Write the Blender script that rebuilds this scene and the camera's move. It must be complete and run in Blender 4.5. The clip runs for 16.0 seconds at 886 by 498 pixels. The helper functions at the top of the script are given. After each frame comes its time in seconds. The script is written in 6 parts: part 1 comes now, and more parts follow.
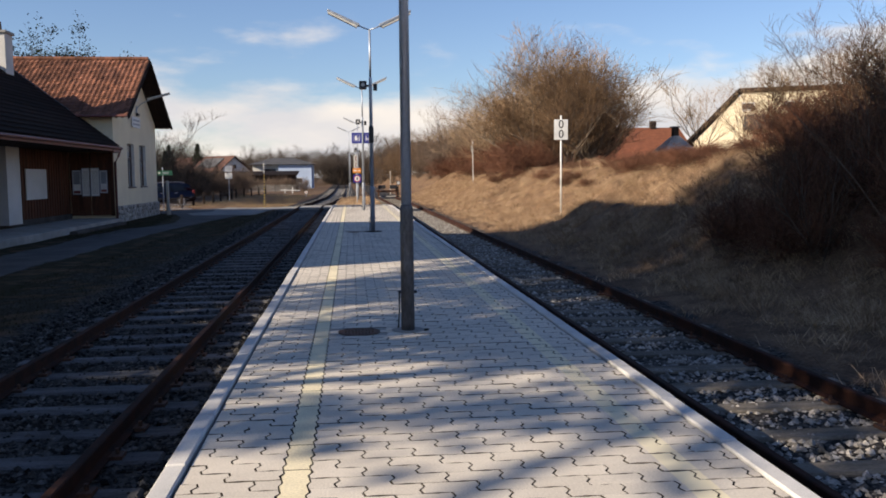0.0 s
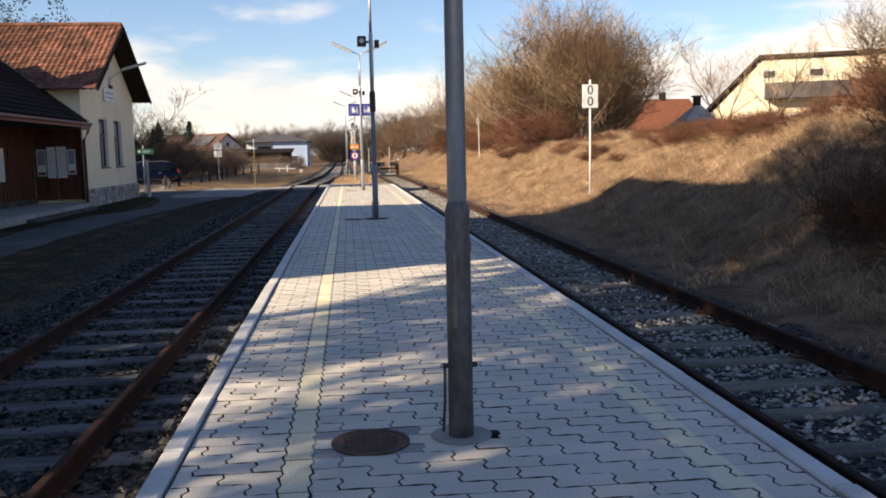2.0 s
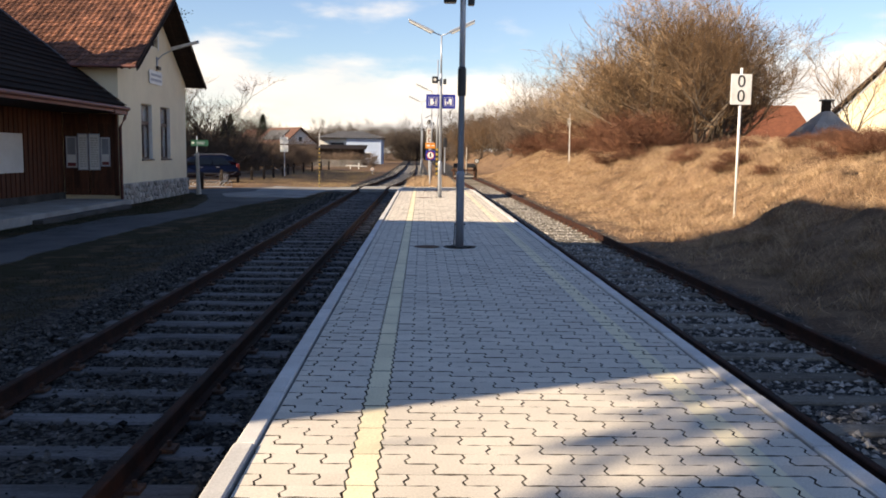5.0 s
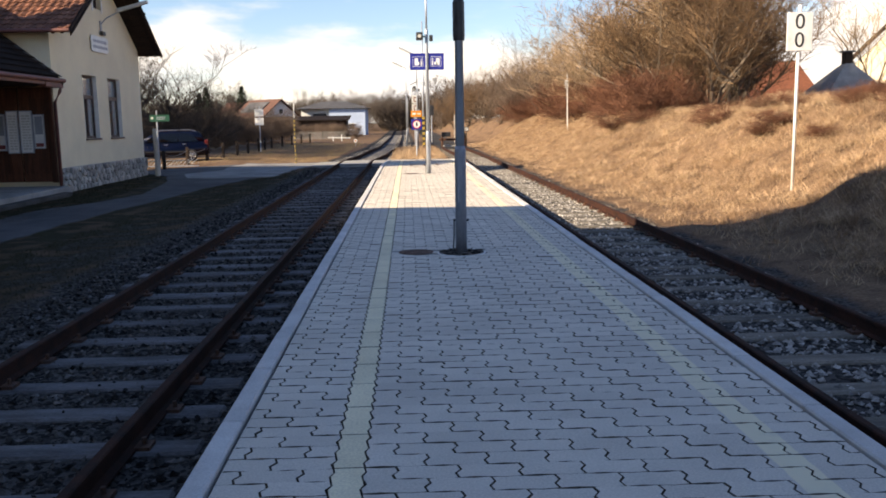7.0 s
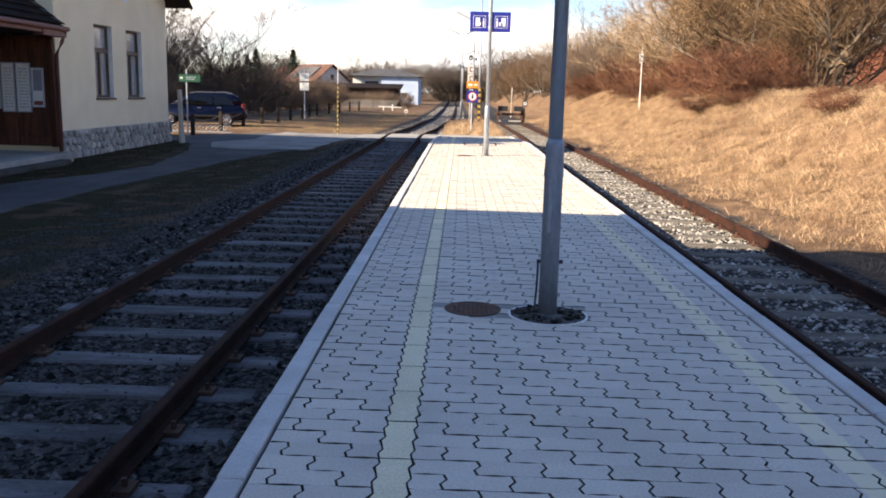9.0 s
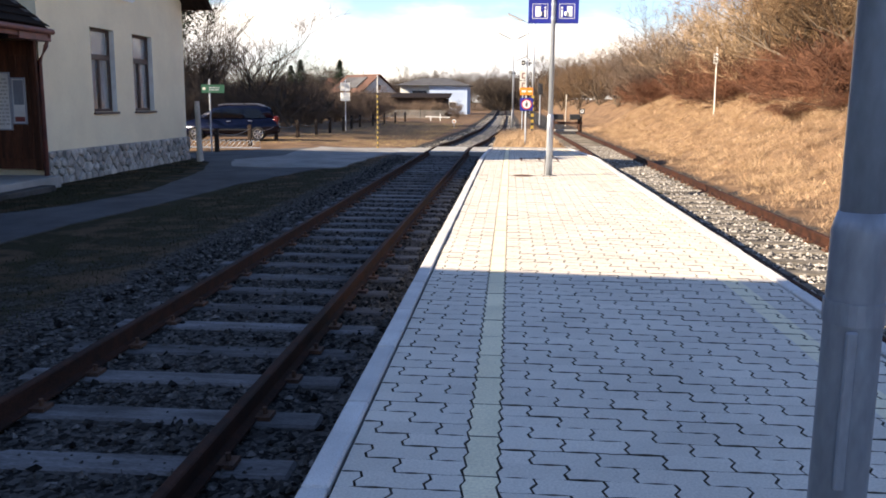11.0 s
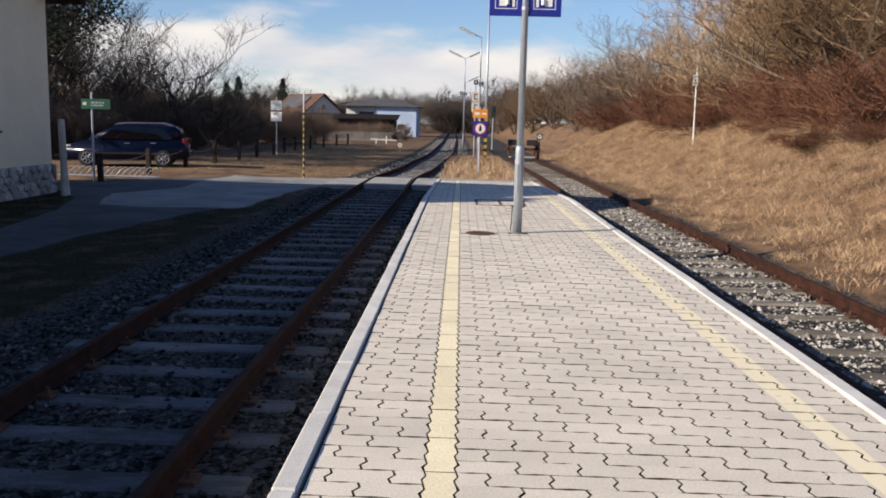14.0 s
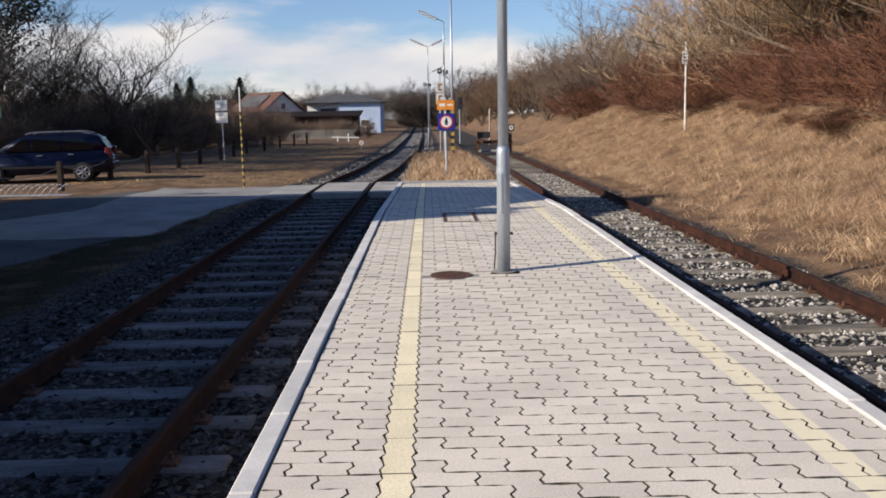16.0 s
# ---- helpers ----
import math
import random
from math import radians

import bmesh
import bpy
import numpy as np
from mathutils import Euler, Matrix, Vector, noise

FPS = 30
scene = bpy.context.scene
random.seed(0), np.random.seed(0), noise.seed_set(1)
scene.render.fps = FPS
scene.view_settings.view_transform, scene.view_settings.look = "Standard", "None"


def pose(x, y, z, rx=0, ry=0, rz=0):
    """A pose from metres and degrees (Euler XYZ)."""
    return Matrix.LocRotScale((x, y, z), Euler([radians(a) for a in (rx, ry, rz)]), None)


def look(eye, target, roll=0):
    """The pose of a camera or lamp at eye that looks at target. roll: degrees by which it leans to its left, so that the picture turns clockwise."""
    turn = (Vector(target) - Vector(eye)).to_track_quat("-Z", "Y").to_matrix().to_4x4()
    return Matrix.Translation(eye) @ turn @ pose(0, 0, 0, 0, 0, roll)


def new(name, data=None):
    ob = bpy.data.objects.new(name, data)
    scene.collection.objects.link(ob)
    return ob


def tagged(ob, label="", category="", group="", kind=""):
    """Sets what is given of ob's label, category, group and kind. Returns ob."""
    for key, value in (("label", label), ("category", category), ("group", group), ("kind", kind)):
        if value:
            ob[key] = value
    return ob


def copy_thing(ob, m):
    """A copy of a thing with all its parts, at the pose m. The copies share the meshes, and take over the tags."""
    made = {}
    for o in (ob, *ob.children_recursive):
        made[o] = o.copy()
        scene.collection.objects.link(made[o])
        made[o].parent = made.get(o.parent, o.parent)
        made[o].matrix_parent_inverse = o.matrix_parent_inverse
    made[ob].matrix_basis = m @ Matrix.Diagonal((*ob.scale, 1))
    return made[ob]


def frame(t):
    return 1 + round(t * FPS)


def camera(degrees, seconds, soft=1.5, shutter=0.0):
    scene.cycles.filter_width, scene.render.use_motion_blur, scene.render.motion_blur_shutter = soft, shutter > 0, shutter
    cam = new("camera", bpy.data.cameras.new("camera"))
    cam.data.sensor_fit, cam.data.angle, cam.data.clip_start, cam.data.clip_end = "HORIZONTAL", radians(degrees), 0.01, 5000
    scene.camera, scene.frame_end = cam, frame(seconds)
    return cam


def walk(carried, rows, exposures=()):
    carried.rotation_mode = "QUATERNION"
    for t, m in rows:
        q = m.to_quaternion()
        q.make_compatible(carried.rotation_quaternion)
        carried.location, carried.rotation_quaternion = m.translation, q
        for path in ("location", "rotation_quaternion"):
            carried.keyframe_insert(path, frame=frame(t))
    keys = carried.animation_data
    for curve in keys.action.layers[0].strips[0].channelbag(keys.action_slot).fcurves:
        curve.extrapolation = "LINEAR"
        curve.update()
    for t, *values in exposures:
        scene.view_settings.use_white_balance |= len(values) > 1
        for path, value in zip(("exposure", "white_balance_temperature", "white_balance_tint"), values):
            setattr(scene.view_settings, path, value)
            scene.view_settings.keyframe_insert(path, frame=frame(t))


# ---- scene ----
cam = camera(54.8, 16.0, soft=1.8)
PATH = [
    (0, (-0.404, 2.275, 1.591), (-0.192, 4.256, 1.42), -0.6),
    (0.5, (-0.358, 3.316, 1.612), (-0.168, 5.298, 1.433), -1.6),
    (1, (-0.337, 4.381, 1.581), (-0.18, 6.362, 1.355), -1.7),
    (1.5, (-0.348, 5.337, 1.607), (-0.155, 7.315, 1.388), -1.6),
    (2, (-0.42, 6.453, 1.57), (-0.205, 8.428, 1.344), -1.2),
    (2.5, (-0.475, 7.457, 1.518), (-0.255, 9.43, 1.282), -1.1),
    (3, (-0.496, 8.562, 1.531), (-0.281, 10.532, 1.265), -0.1),
    (3.5, (-0.458, 9.596, 1.547), (-0.255, 11.569, 1.286), -0.5),
    (4, (-0.493, 10.413, 1.557), (-0.43, 12.392, 1.277), -1.1),
    (4.5, (-0.47, 11.422, 1.595), (-0.42, 13.409, 1.375), 0.9),
    (7, (-0.415, 16.539, 1.6), (-0.339, 18.515, 1.304), -0.9),
    (7.5, (-0.41, 17.57, 1.613), (-0.331, 19.542, 1.292), -1.1),
    (8, (-0.441, 18.691, 1.628), (-0.415, 20.663, 1.295), 1.7),
    (10.5, (-0.526, 23.705, 1.556), (-0.652, 25.663, 1.17), 0.0),
    (11, (-0.632, 24.816, 1.55), (-0.783, 26.781, 1.209), 0.5),
    (11.5, (-0.707, 25.683, 1.595), (-0.822, 27.66, 1.315), -2.1),
    (12, (-0.749, 26.616, 1.585), (-0.733, 28.595, 1.293), -1.2),
    (12.5, (-0.715, 27.602, 1.592), (-0.659, 29.584, 1.331), -2.8),
    (13, (-0.724, 28.552, 1.618), (-0.784, 30.532, 1.341), -2.8),
    (13.5, (-0.692, 29.509, 1.596), (-0.652, 31.494, 1.355), 0.4),
    (14, (-0.669, 30.518, 1.594), (-0.704, 32.497, 1.304), 1.4),
    (14.5, (-0.589, 31.524, 1.605), (-0.623, 33.504, 1.324), -2.0),
    (15, (-0.641, 32.471, 1.607), (-0.627, 34.448, 1.306), -0.5),
    (15.5, (-0.6, 33.415, 1.612), (-0.57, 35.395, 1.333), -1.3),
    (16, (-0.551, 34.497, 1.603), (-0.522, 36.474, 1.298), -1.0),
]

EXPOSURES = [(0.0, 0.6, 7400, 13), (1.5, 0.9, 7900, 13), (2.5, 1.1, 8350, 13), (3.5, 1.22, 8650, 13), (4.5, 1.08, 8450, 13), (7.0, 1.22, 8300, 13), (8.0, 1.4, 8000, 13),
             (10.5, 1.54, 7900, 13), (11.5, 1.38, 7800, 13), (12.5, 1.05, 7600, 13), (13.0, 0.9, 7350, 12), (13.5, 0.62, 7150, 12), (16.0, 0.48, 6800, 12)]
walk(cam, [(t, look(eye, target, roll)) for t, eye, target, roll in PATH], EXPOSURES)

# ---- world and sun ----
SUN_DIR = Vector((-0.917, -0.399, 0.462)).normalized()     # towards the sun
world = bpy.data.worlds.new("sky")
scene.world = world
world.use_nodes = True
wn, wl = world.node_tree.nodes, world.node_tree.links
wn.clear()
sky = wn.new("ShaderNodeTexSky")
sky.sky_type, sky.sun_disc = "NISHITA", False
sky.sun_elevation, sky.sun_rotation = radians(24.8), radians(246.5)
sky.air_density, sky.dust_density, sky.ozone_density = 1.0, 0.3, 2.5
coords = wn.new("ShaderNodeTexCoord")
# low clouds: the direction is squeezed so that they stretch along the horizon
squeeze = wn.new("ShaderNodeMapping")
squeeze.inputs["Scale"].default_value = (1.0, 1.0, 3.2)
squeeze.inputs["Location"].default_value = (0.35, 0.1, 0.12)
cloud_noise = wn.new("ShaderNodeTexNoise")
cloud_noise.inputs["Scale"].default_value, cloud_noise.inputs["Detail"].default_value = 3.6, 9.0
cloud_noise.inputs["Roughness"].default_value = 0.52
height = wn.new("ShaderNodeSeparateXYZ")
low = wn.new("ShaderNodeMapRange")                          # more cloud near the horizon
low.inputs["From Min"].default_value, low.inputs["From Max"].default_value = 0.03, 0.21
low.inputs["To Min"].default_value, low.inputs["To Max"].default_value = 0.18, -0.13
plus = wn.new("ShaderNodeMath")
plus.operation = "ADD"
cover = wn.new("ShaderNodeMapRange")
cover.inputs["From Min"].default_value, cover.inputs["From Max"].default_value = 0.5, 0.66
cover.interpolation_type = "SMOOTHSTEP"
shade_noise = wn.new("ShaderNodeTexNoise")
shade_noise.inputs["Scale"].default_value, shade_noise.inputs["Detail"].default_value = 5.0, 5.0
shade = wn.new("ShaderNodeValToRGB")
shade.color_ramp.elements[0].position, shade.color_ramp.elements[0].color = 0.35, (5.8, 6.2, 7.0, 1)
shade.color_ramp.elements[1].position, shade.color_ramp.elements[1].color = 0.62, (7.9, 7.85, 7.8, 1)
mix = wn.new("ShaderNodeMix")
mix.data_type = "RGBA"
back = wn.new("ShaderNodeBackground")
back.inputs["Strength"].default_value = 0.08
out = wn.new("ShaderNodeOutputWorld")
wl.new(coords.outputs["Generated"], squeeze.inputs["Vector"])
wl.new(squeeze.outputs["Vector"], cloud_noise.inputs["Vector"])
wl.new(squeeze.outputs["Vector"], shade_noise.inputs["Vector"])
wl.new(coords.outputs["Generated"], height.inputs["Vector"])
wl.new(height.outputs["Z"], low.inputs["Value"])
wl.new(cloud_noise.outputs["Fac"], plus.inputs[0])
wl.new(low.outputs["Result"], plus.inputs[1])
wl.new(plus.outputs["Value"], cover.inputs["Value"])
wl.new(shade_noise.outputs["Fac"], shade.inputs["Fac"])
wl.new(cover.outputs["Result"], mix.inputs["Factor"])
deeper = wn.new("ShaderNodeMix")                            # clear winter air
deeper.data_type, deeper.blend_type = "RGBA", "MULTIPLY"
deeper.inputs["Factor"].default_value, deeper.inputs[7].default_value = 1.0, (0.85, 0.99, 1.27, 1)
wl.new(sky.outputs["Color"], deeper.inputs[6])
wl.new(deeper.outputs[2], mix.inputs[6])
wl.new(shade.outputs["Color"], mix.inputs[7])
wl.new(mix.outputs[2], back.inputs["Color"])
wl.new(back.outputs["Background"], out.inputs["Surface"])
sun_data = bpy.data.lights.new("sun", "SUN")
sun_data.energy, sun_data.angle, sun_data.color = 5.0, radians(0.5), (1.0, 0.93, 0.82)
sun = new("sun", sun_data)
sun.matrix_world = look(SUN_DIR * 60, (0, 0, 0))


# ---- materials ----
def mat(name, a, b=None, scale=3.0, fine=60.0, rough=0.8, metal=0.0, bump=0.25, vary=0.0, island=0.0, grain=0.25, stretch=(1, 1, 1), depth=0.01, spec=0.5):
    """A surface of two colours mixed by coarse noise, with fine grain, relief and, for loose pieces, a change from one to the next."""
    m = bpy.data.materials.new(name)
    m.use_nodes = True
    n, l = m.node_tree.nodes, m.node_tree.links
    bsdf = n["Principled BSDF"]
    b = b or tuple(min(1.0, c * 0.72) for c in a)
    geo = n.new("ShaderNodeNewGeometry")
    mapping = n.new("ShaderNodeMapping")
    mapping.inputs["Scale"].default_value = stretch
    l.new(geo.outputs["Position"], mapping.inputs["Vector"])
    coarse = n.new("ShaderNodeTexNoise")
    coarse.inputs["Scale"].default_value, coarse.inputs["Detail"].default_value, coarse.inputs["Roughness"].default_value = scale, 5.0, 0.62
    small = n.new("ShaderNodeTexNoise")
    small.inputs["Scale"].default_value, small.inputs["Detail"].default_value = fine, 3.0
    for t in (coarse, small):
        l.new(mapping.outputs["Vector"], t.inputs["Vector"])
    ramp = n.new("ShaderNodeValToRGB")
    ramp.color_ramp.elements[0].position, ramp.color_ramp.elements[0].color = 0.36, (*b, 1)
    ramp.color_ramp.elements[1].position, ramp.color_ramp.elements[1].color = 0.62, (*a, 1)
    l.new(coarse.outputs["Fac"], ramp.inputs["Fac"])
    spread = n.new("ShaderNodeMapRange")
    spread.inputs["From Min"].default_value, spread.inputs["From Max"].default_value = 0.3, 0.7
    spread.inputs["To Min"].default_value, spread.inputs["To Max"].default_value = 1 - grain, 1 + grain
    l.new(small.outputs["Fac"], spread.inputs["Value"])
    value = spread.outputs["Result"]
    for amount, node, socket in ((vary, "ShaderNodeObjectInfo", "Random"), (island, "ShaderNodeNewGeometry", "Random Per Island")):
        if amount:
            source = n.new(node)
            part_range = n.new("ShaderNodeMapRange")
            part_range.inputs["To Min"].default_value, part_range.inputs["To Max"].default_value = 1 - amount, 1 + amount
            l.new(source.outputs[socket], part_range.inputs["Value"])
            times = n.new("ShaderNodeMath")
            times.operation = "MULTIPLY"
            l.new(value, times.inputs[0])
            l.new(part_range.outputs["Result"], times.inputs[1])
            value = times.outputs["Value"]
    tint = n.new("ShaderNodeVectorMath")
    tint.operation = "SCALE"
    l.new(ramp.outputs["Color"], tint.inputs[0])
    l.new(value, tint.inputs["Scale"])
    l.new(tint.outputs["Vector"], bsdf.inputs["Base Color"])
    rr = n.new("ShaderNodeMapRange")
    rr.inputs["To Min"].default_value, rr.inputs["To Max"].default_value = max(0.02, rough - 0.12), min(1.0, rough + 0.12)
    l.new(coarse.outputs["Fac"], rr.inputs["Value"])
    l.new(rr.outputs["Result"], bsdf.inputs["Roughness"])
    bsdf.inputs["Metallic"].default_value = metal
    bsdf.inputs["Specular IOR Level"].default_value = spec
    if bump:
        relief = n.new("ShaderNodeBump")
        relief.inputs["Strength"].default_value, relief.inputs["Distance"].default_value = bump, depth
        l.new(small.outputs["Fac"], relief.inputs["Height"])
        l.new(relief.outputs["Normal"], bsdf.inputs["Normal"])
    return m


def stripe_paint(m, bands, colour):
    """Worn paint laid over a material in bands of x (road paint)."""
    n, l = m.node_tree.nodes, m.node_tree.links
    bsdf = n["Principled BSDF"]
    source = bsdf.inputs["Base Color"].links[0].from_socket
    geo = n.new("ShaderNodeNewGeometry")
    sep = n.new("ShaderNodeSeparateXYZ")
    l.new(geo.outputs["Position"], sep.inputs["Vector"])
    wear = n.new("ShaderNodeTexNoise")
    wear.inputs["Scale"].default_value, wear.inputs["Detail"].default_value = 9.0, 8.0
    l.new(geo.outputs["Position"], wear.inputs["Vector"])
    for x0, x1 in bands:
        away = n.new("ShaderNodeMath")
        away.operation = "SUBTRACT"
        l.new(sep.outputs["X"], away.inputs[0])
        away.inputs[1].default_value = (x0 + x1) / 2
        size = n.new("ShaderNodeMath")
        size.operation = "ABSOLUTE"
        l.new(away.outputs["Value"], size.inputs[0])
        wobble = n.new("ShaderNodeMath")
        wobble.operation = "MULTIPLY_ADD"
        l.new(wear.outputs["Fac"], wobble.inputs[0])
        wobble.inputs[1].default_value = 0.02
        l.new(size.outputs["Value"], wobble.inputs[2])
        inside = n.new("ShaderNodeMapRange")
        inside.inputs["From Min"].default_value, inside.inputs["From Max"].default_value = (x1 - x0) / 2 + 0.006, (x1 - x0) / 2 + 0.014
        inside.inputs["To Min"].default_value, inside.inputs["To Max"].default_value = 1.0, 0.0
        l.new(wobble.outputs["Value"], inside.inputs["Value"])
        rub = n.new("ShaderNodeMapRange")
        rub.inputs["From Min"].default_value, rub.inputs["From Max"].default_value = 0.3, 0.45
        rub.inputs["To Min"].default_value, rub.inputs["To Max"].default_value = 0.62, 0.95
        l.new(wear.outputs["Fac"], rub.inputs["Value"])
        both = n.new("ShaderNodeMath")
        both.operation = "MULTIPLY"
        l.new(inside.outputs["Result"], both.inputs[0])
        l.new(rub.outputs["Result"], both.inputs[1])
        over = n.new("ShaderNodeMix")
        over.data_type = "RGBA"
        l.new(both.outputs["Value"], over.inputs["Factor"])
        l.new(source, over.inputs[6])
        over.inputs[7].default_value = (*colour, 1)
        source = over.outputs[2]
    l.new(source, bsdf.inputs["Base Color"])


M = {}
M["paver"] = mat("grey_concrete_paver", (0.66, 0.60, 0.515), (0.575, 0.522, 0.45), 1.1, 90, 0.88, bump=0.3, vary=0.06, island=0.06, grain=0.14, depth=0.003, spec=0.3)
M["paver_yellow"] = mat("pale_yellow_guide_stone", (0.80, 0.71, 0.50), (0.70, 0.62, 0.435), 2.0, 70, 0.85, bump=0.3, vary=0.06, island=0.07, grain=0.14, depth=0.003, spec=0.3)
M["grime"] = mat("mossy_joint_grime", (0.11, 0.097, 0.08), (0.045, 0.04, 0.033), 6, 90, 0.95, bump=0.2, spec=0.1)
stripe_paint(M["paver"], [(1.265, 1.425)], (0.77, 0.69, 0.495))
M["kerb"] = mat("pale_concrete_kerb", (0.60, 0.585, 0.56), (0.47, 0.46, 0.445), 2.2, 120, 0.8, bump=0.25, vary=0.07, grain=0.14, depth=0.004)
M["bed"] = mat("joint_sand", (0.06, 0.056, 0.05), (0.03, 0.028, 0.025), 8, 90, 0.95, spec=0.12)
M["rail"] = mat("rusty_rail_steel", (0.05, 0.0195, 0.0125), (0.019, 0.0095, 0.0075), 5, 70, 0.82, metal=0.0, bump=0.35, depth=0.004, spec=0.15)
M["sleeper"] = mat("weathered_concrete_sleeper", (0.155, 0.153, 0.158), (0.072, 0.07, 0.07), 3, 55, 0.88, bump=0.4, vary=0.2, grain=0.25, stretch=(0.5, 2, 1), spec=0.12)
M["sleeper_pale"] = mat("pale_weathered_sleeper", (0.215, 0.19, 0.157), (0.10, 0.089, 0.075), 3, 55, 0.88, bump=0.4, vary=0.22, grain=0.28, stretch=(0.5, 2, 1), spec=0.12)
# darker stone than the siding's, with the building shade also in its colour
M["stone"] = mat("shade_dark_ballast_stone", (0.098, 0.092, 0.087), (0.02, 0.018, 0.016), 9, 60, 0.9, bump=0.2, island=0.92, spec=0.12)
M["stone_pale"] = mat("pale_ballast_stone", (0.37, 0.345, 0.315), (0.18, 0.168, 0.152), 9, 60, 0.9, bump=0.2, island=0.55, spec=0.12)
M["rust"] = mat("rusted_iron", (0.15, 0.07, 0.042), (0.07, 0.038, 0.028), 9, 90, 0.75, metal=0.4, bump=0.5)
M["steel"] = mat("galvanised_steel", (0.44, 0.48, 0.54), (0.37, 0.41, 0.465), 3, 45, 0.45, metal=0.5, bump=0.1, grain=0.1, stretch=(1, 1, 0.35))
M["steel_dark"] = mat("weathered_dark_steel", (0.33, 0.36, 0.41), (0.26, 0.285, 0.325), 3, 45, 0.5, metal=0.3, bump=0.12, grain=0.12, stretch=(1, 1, 0.35))
M["sleeve"] = mat("tarred_pole_sleeve", (0.10, 0.09, 0.085), (0.16, 0.16, 0.165), 4, 40, 0.6, metal=0.2, bump=0.25, stretch=(1, 1, 0.4))
M["black"] = mat("black_plastic", (0.018, 0.019, 0.022), (0.03, 0.03, 0.032), 8, 90, 0.45, bump=0.1)
M["white"] = mat("white_enamel", (0.76, 0.76, 0.74), (0.62, 0.62, 0.6), 3, 60, 0.45, bump=0.08, grain=0.06)
M["diffuser"] = mat("milky_lamp_cover", (0.62, 0.62, 0.58), (0.48, 0.47, 0.43), 5, 40, 0.35, bump=0.05, grain=0.08)
M["blue"] = mat("blue_sign_enamel", (0.012, 0.022, 0.26), (0.012, 0.02, 0.20), 3, 60, 0.4, bump=0.05, grain=0.08)
M["green"] = mat("green_sign_enamel", (0.010, 0.085, 0.055), (0.008, 0.065, 0.042), 4, 60, 0.45, bump=0.05, grain=0.08)
M["orange"] = mat("orange_sign_enamel", (0.75, 0.27, 0.03), (0.6, 0.2, 0.025), 4, 60, 0.45, bump=0.05, grain=0.08)
M["yellow"] = mat("yellow_paint", (0.48, 0.33, 0.06), (0.34, 0.23, 0.045), 6, 60, 0.55, bump=0.1)
M["red"] = mat("red_paint", (0.50, 0.03, 0.03), (0.36, 0.03, 0.03), 6, 60, 0.5, bump=0.1)
M["cream"] = mat("cream_render", (0.80, 0.70, 0.50), (0.72, 0.625, 0.445), 0.7, 70, 0.9, bump=0.35, grain=0.08, depth=0.004)
M["wall_pale"] = mat("pale_render", (0.60, 0.59, 0.56), (0.50, 0.49, 0.46), 0.6, 50, 0.9, bump=0.2, grain=0.08)
M["wall_blue"] = mat("pale_blue_render", (0.42, 0.52, 0.68), (0.36, 0.45, 0.6), 0.6, 50, 0.9, bump=0.2, grain=0.08)
M["rubble"] = mat("plinth_rubble_stone", (0.46, 0.435, 0.395), (0.24, 0.228, 0.21), 4, 35, 0.9, bump=0.6, vary=0.28, grain=0.25, spec=0.12)
M["mortar"] = mat("plinth_mortar", (0.38, 0.36, 0.325), (0.25, 0.24, 0.215), 5, 60, 0.95, spec=0.12)
M["tile"] = mat("clay_roof_tile", (0.24, 0.103, 0.063), (0.115, 0.052, 0.036), 1.3, 30, 0.82, bump=0.35, vary=0.4, island=0.4, grain=0.25, spec=0.2)
M["tile_far"] = mat("red_roof_tiles", (0.22, 0.082, 0.046), (0.15, 0.058, 0.036), 1.5, 6, 0.85, bump=0.4, grain=0.3, stretch=(1, 1, 6), spec=0.12)
M["tile_dull"] = mat("dull_brown_roof_tiles", (0.13, 0.07, 0.055), (0.085, 0.047, 0.038), 1.2, 6, 0.9, bump=0.3, grain=0.3, spec=0.12)
M["tile_dark"] = mat("dark_brown_roof_tiles", (0.022, 0.016, 0.014), (0.012, 0.009, 0.0085), 1.4, 22, 0.97, bump=0.4, island=0.3, vary=0.25, spec=0.08)
M["slate"] = mat("grey_roofing", (0.10, 0.10, 0.105), (0.06, 0.06, 0.064), 1.2, 14, 0.8, bump=0.3, spec=0.12)
M["boards"] = mat("dark_brown_boards", (0.13, 0.052, 0.031), (0.065, 0.029, 0.019), 2.5, 30, 0.7, bump=0.3, vary=0.2, stretch=(3, 3, 0.25), spec=0.12)
M["soffit"] = mat("dark_soffit", (0.045, 0.028, 0.022), (0.025, 0.017, 0.014), 3, 40, 0.75, bump=0.2, stretch=(0.4, 3, 1), spec=0.12)
M["fascia"] = mat("red_brown_metal", (0.20, 0.07, 0.055), (0.13, 0.05, 0.04), 4, 50, 0.55, bump=0.1)
M["frame_brown"] = mat("dark_window_frame", (0.06, 0.028, 0.02), (0.035, 0.018, 0.014), 5, 60, 0.5, bump=0.15)
M["curtain"] = mat("white_curtain", (0.62, 0.62, 0.60), (0.44, 0.44, 0.43), 5, 20, 0.9, bump=0.2, stretch=(1, 4, 0.2))
M["room"] = mat("shade_dark_room", (0.05, 0.045, 0.04), (0.03, 0.028, 0.025), 2, 30, 0.9, bump=0)
M["concrete"] = mat("worn_concrete", (0.33, 0.32, 0.30), (0.22, 0.215, 0.20), 1.2, 60, 0.88, bump=0.3, grain=0.18)
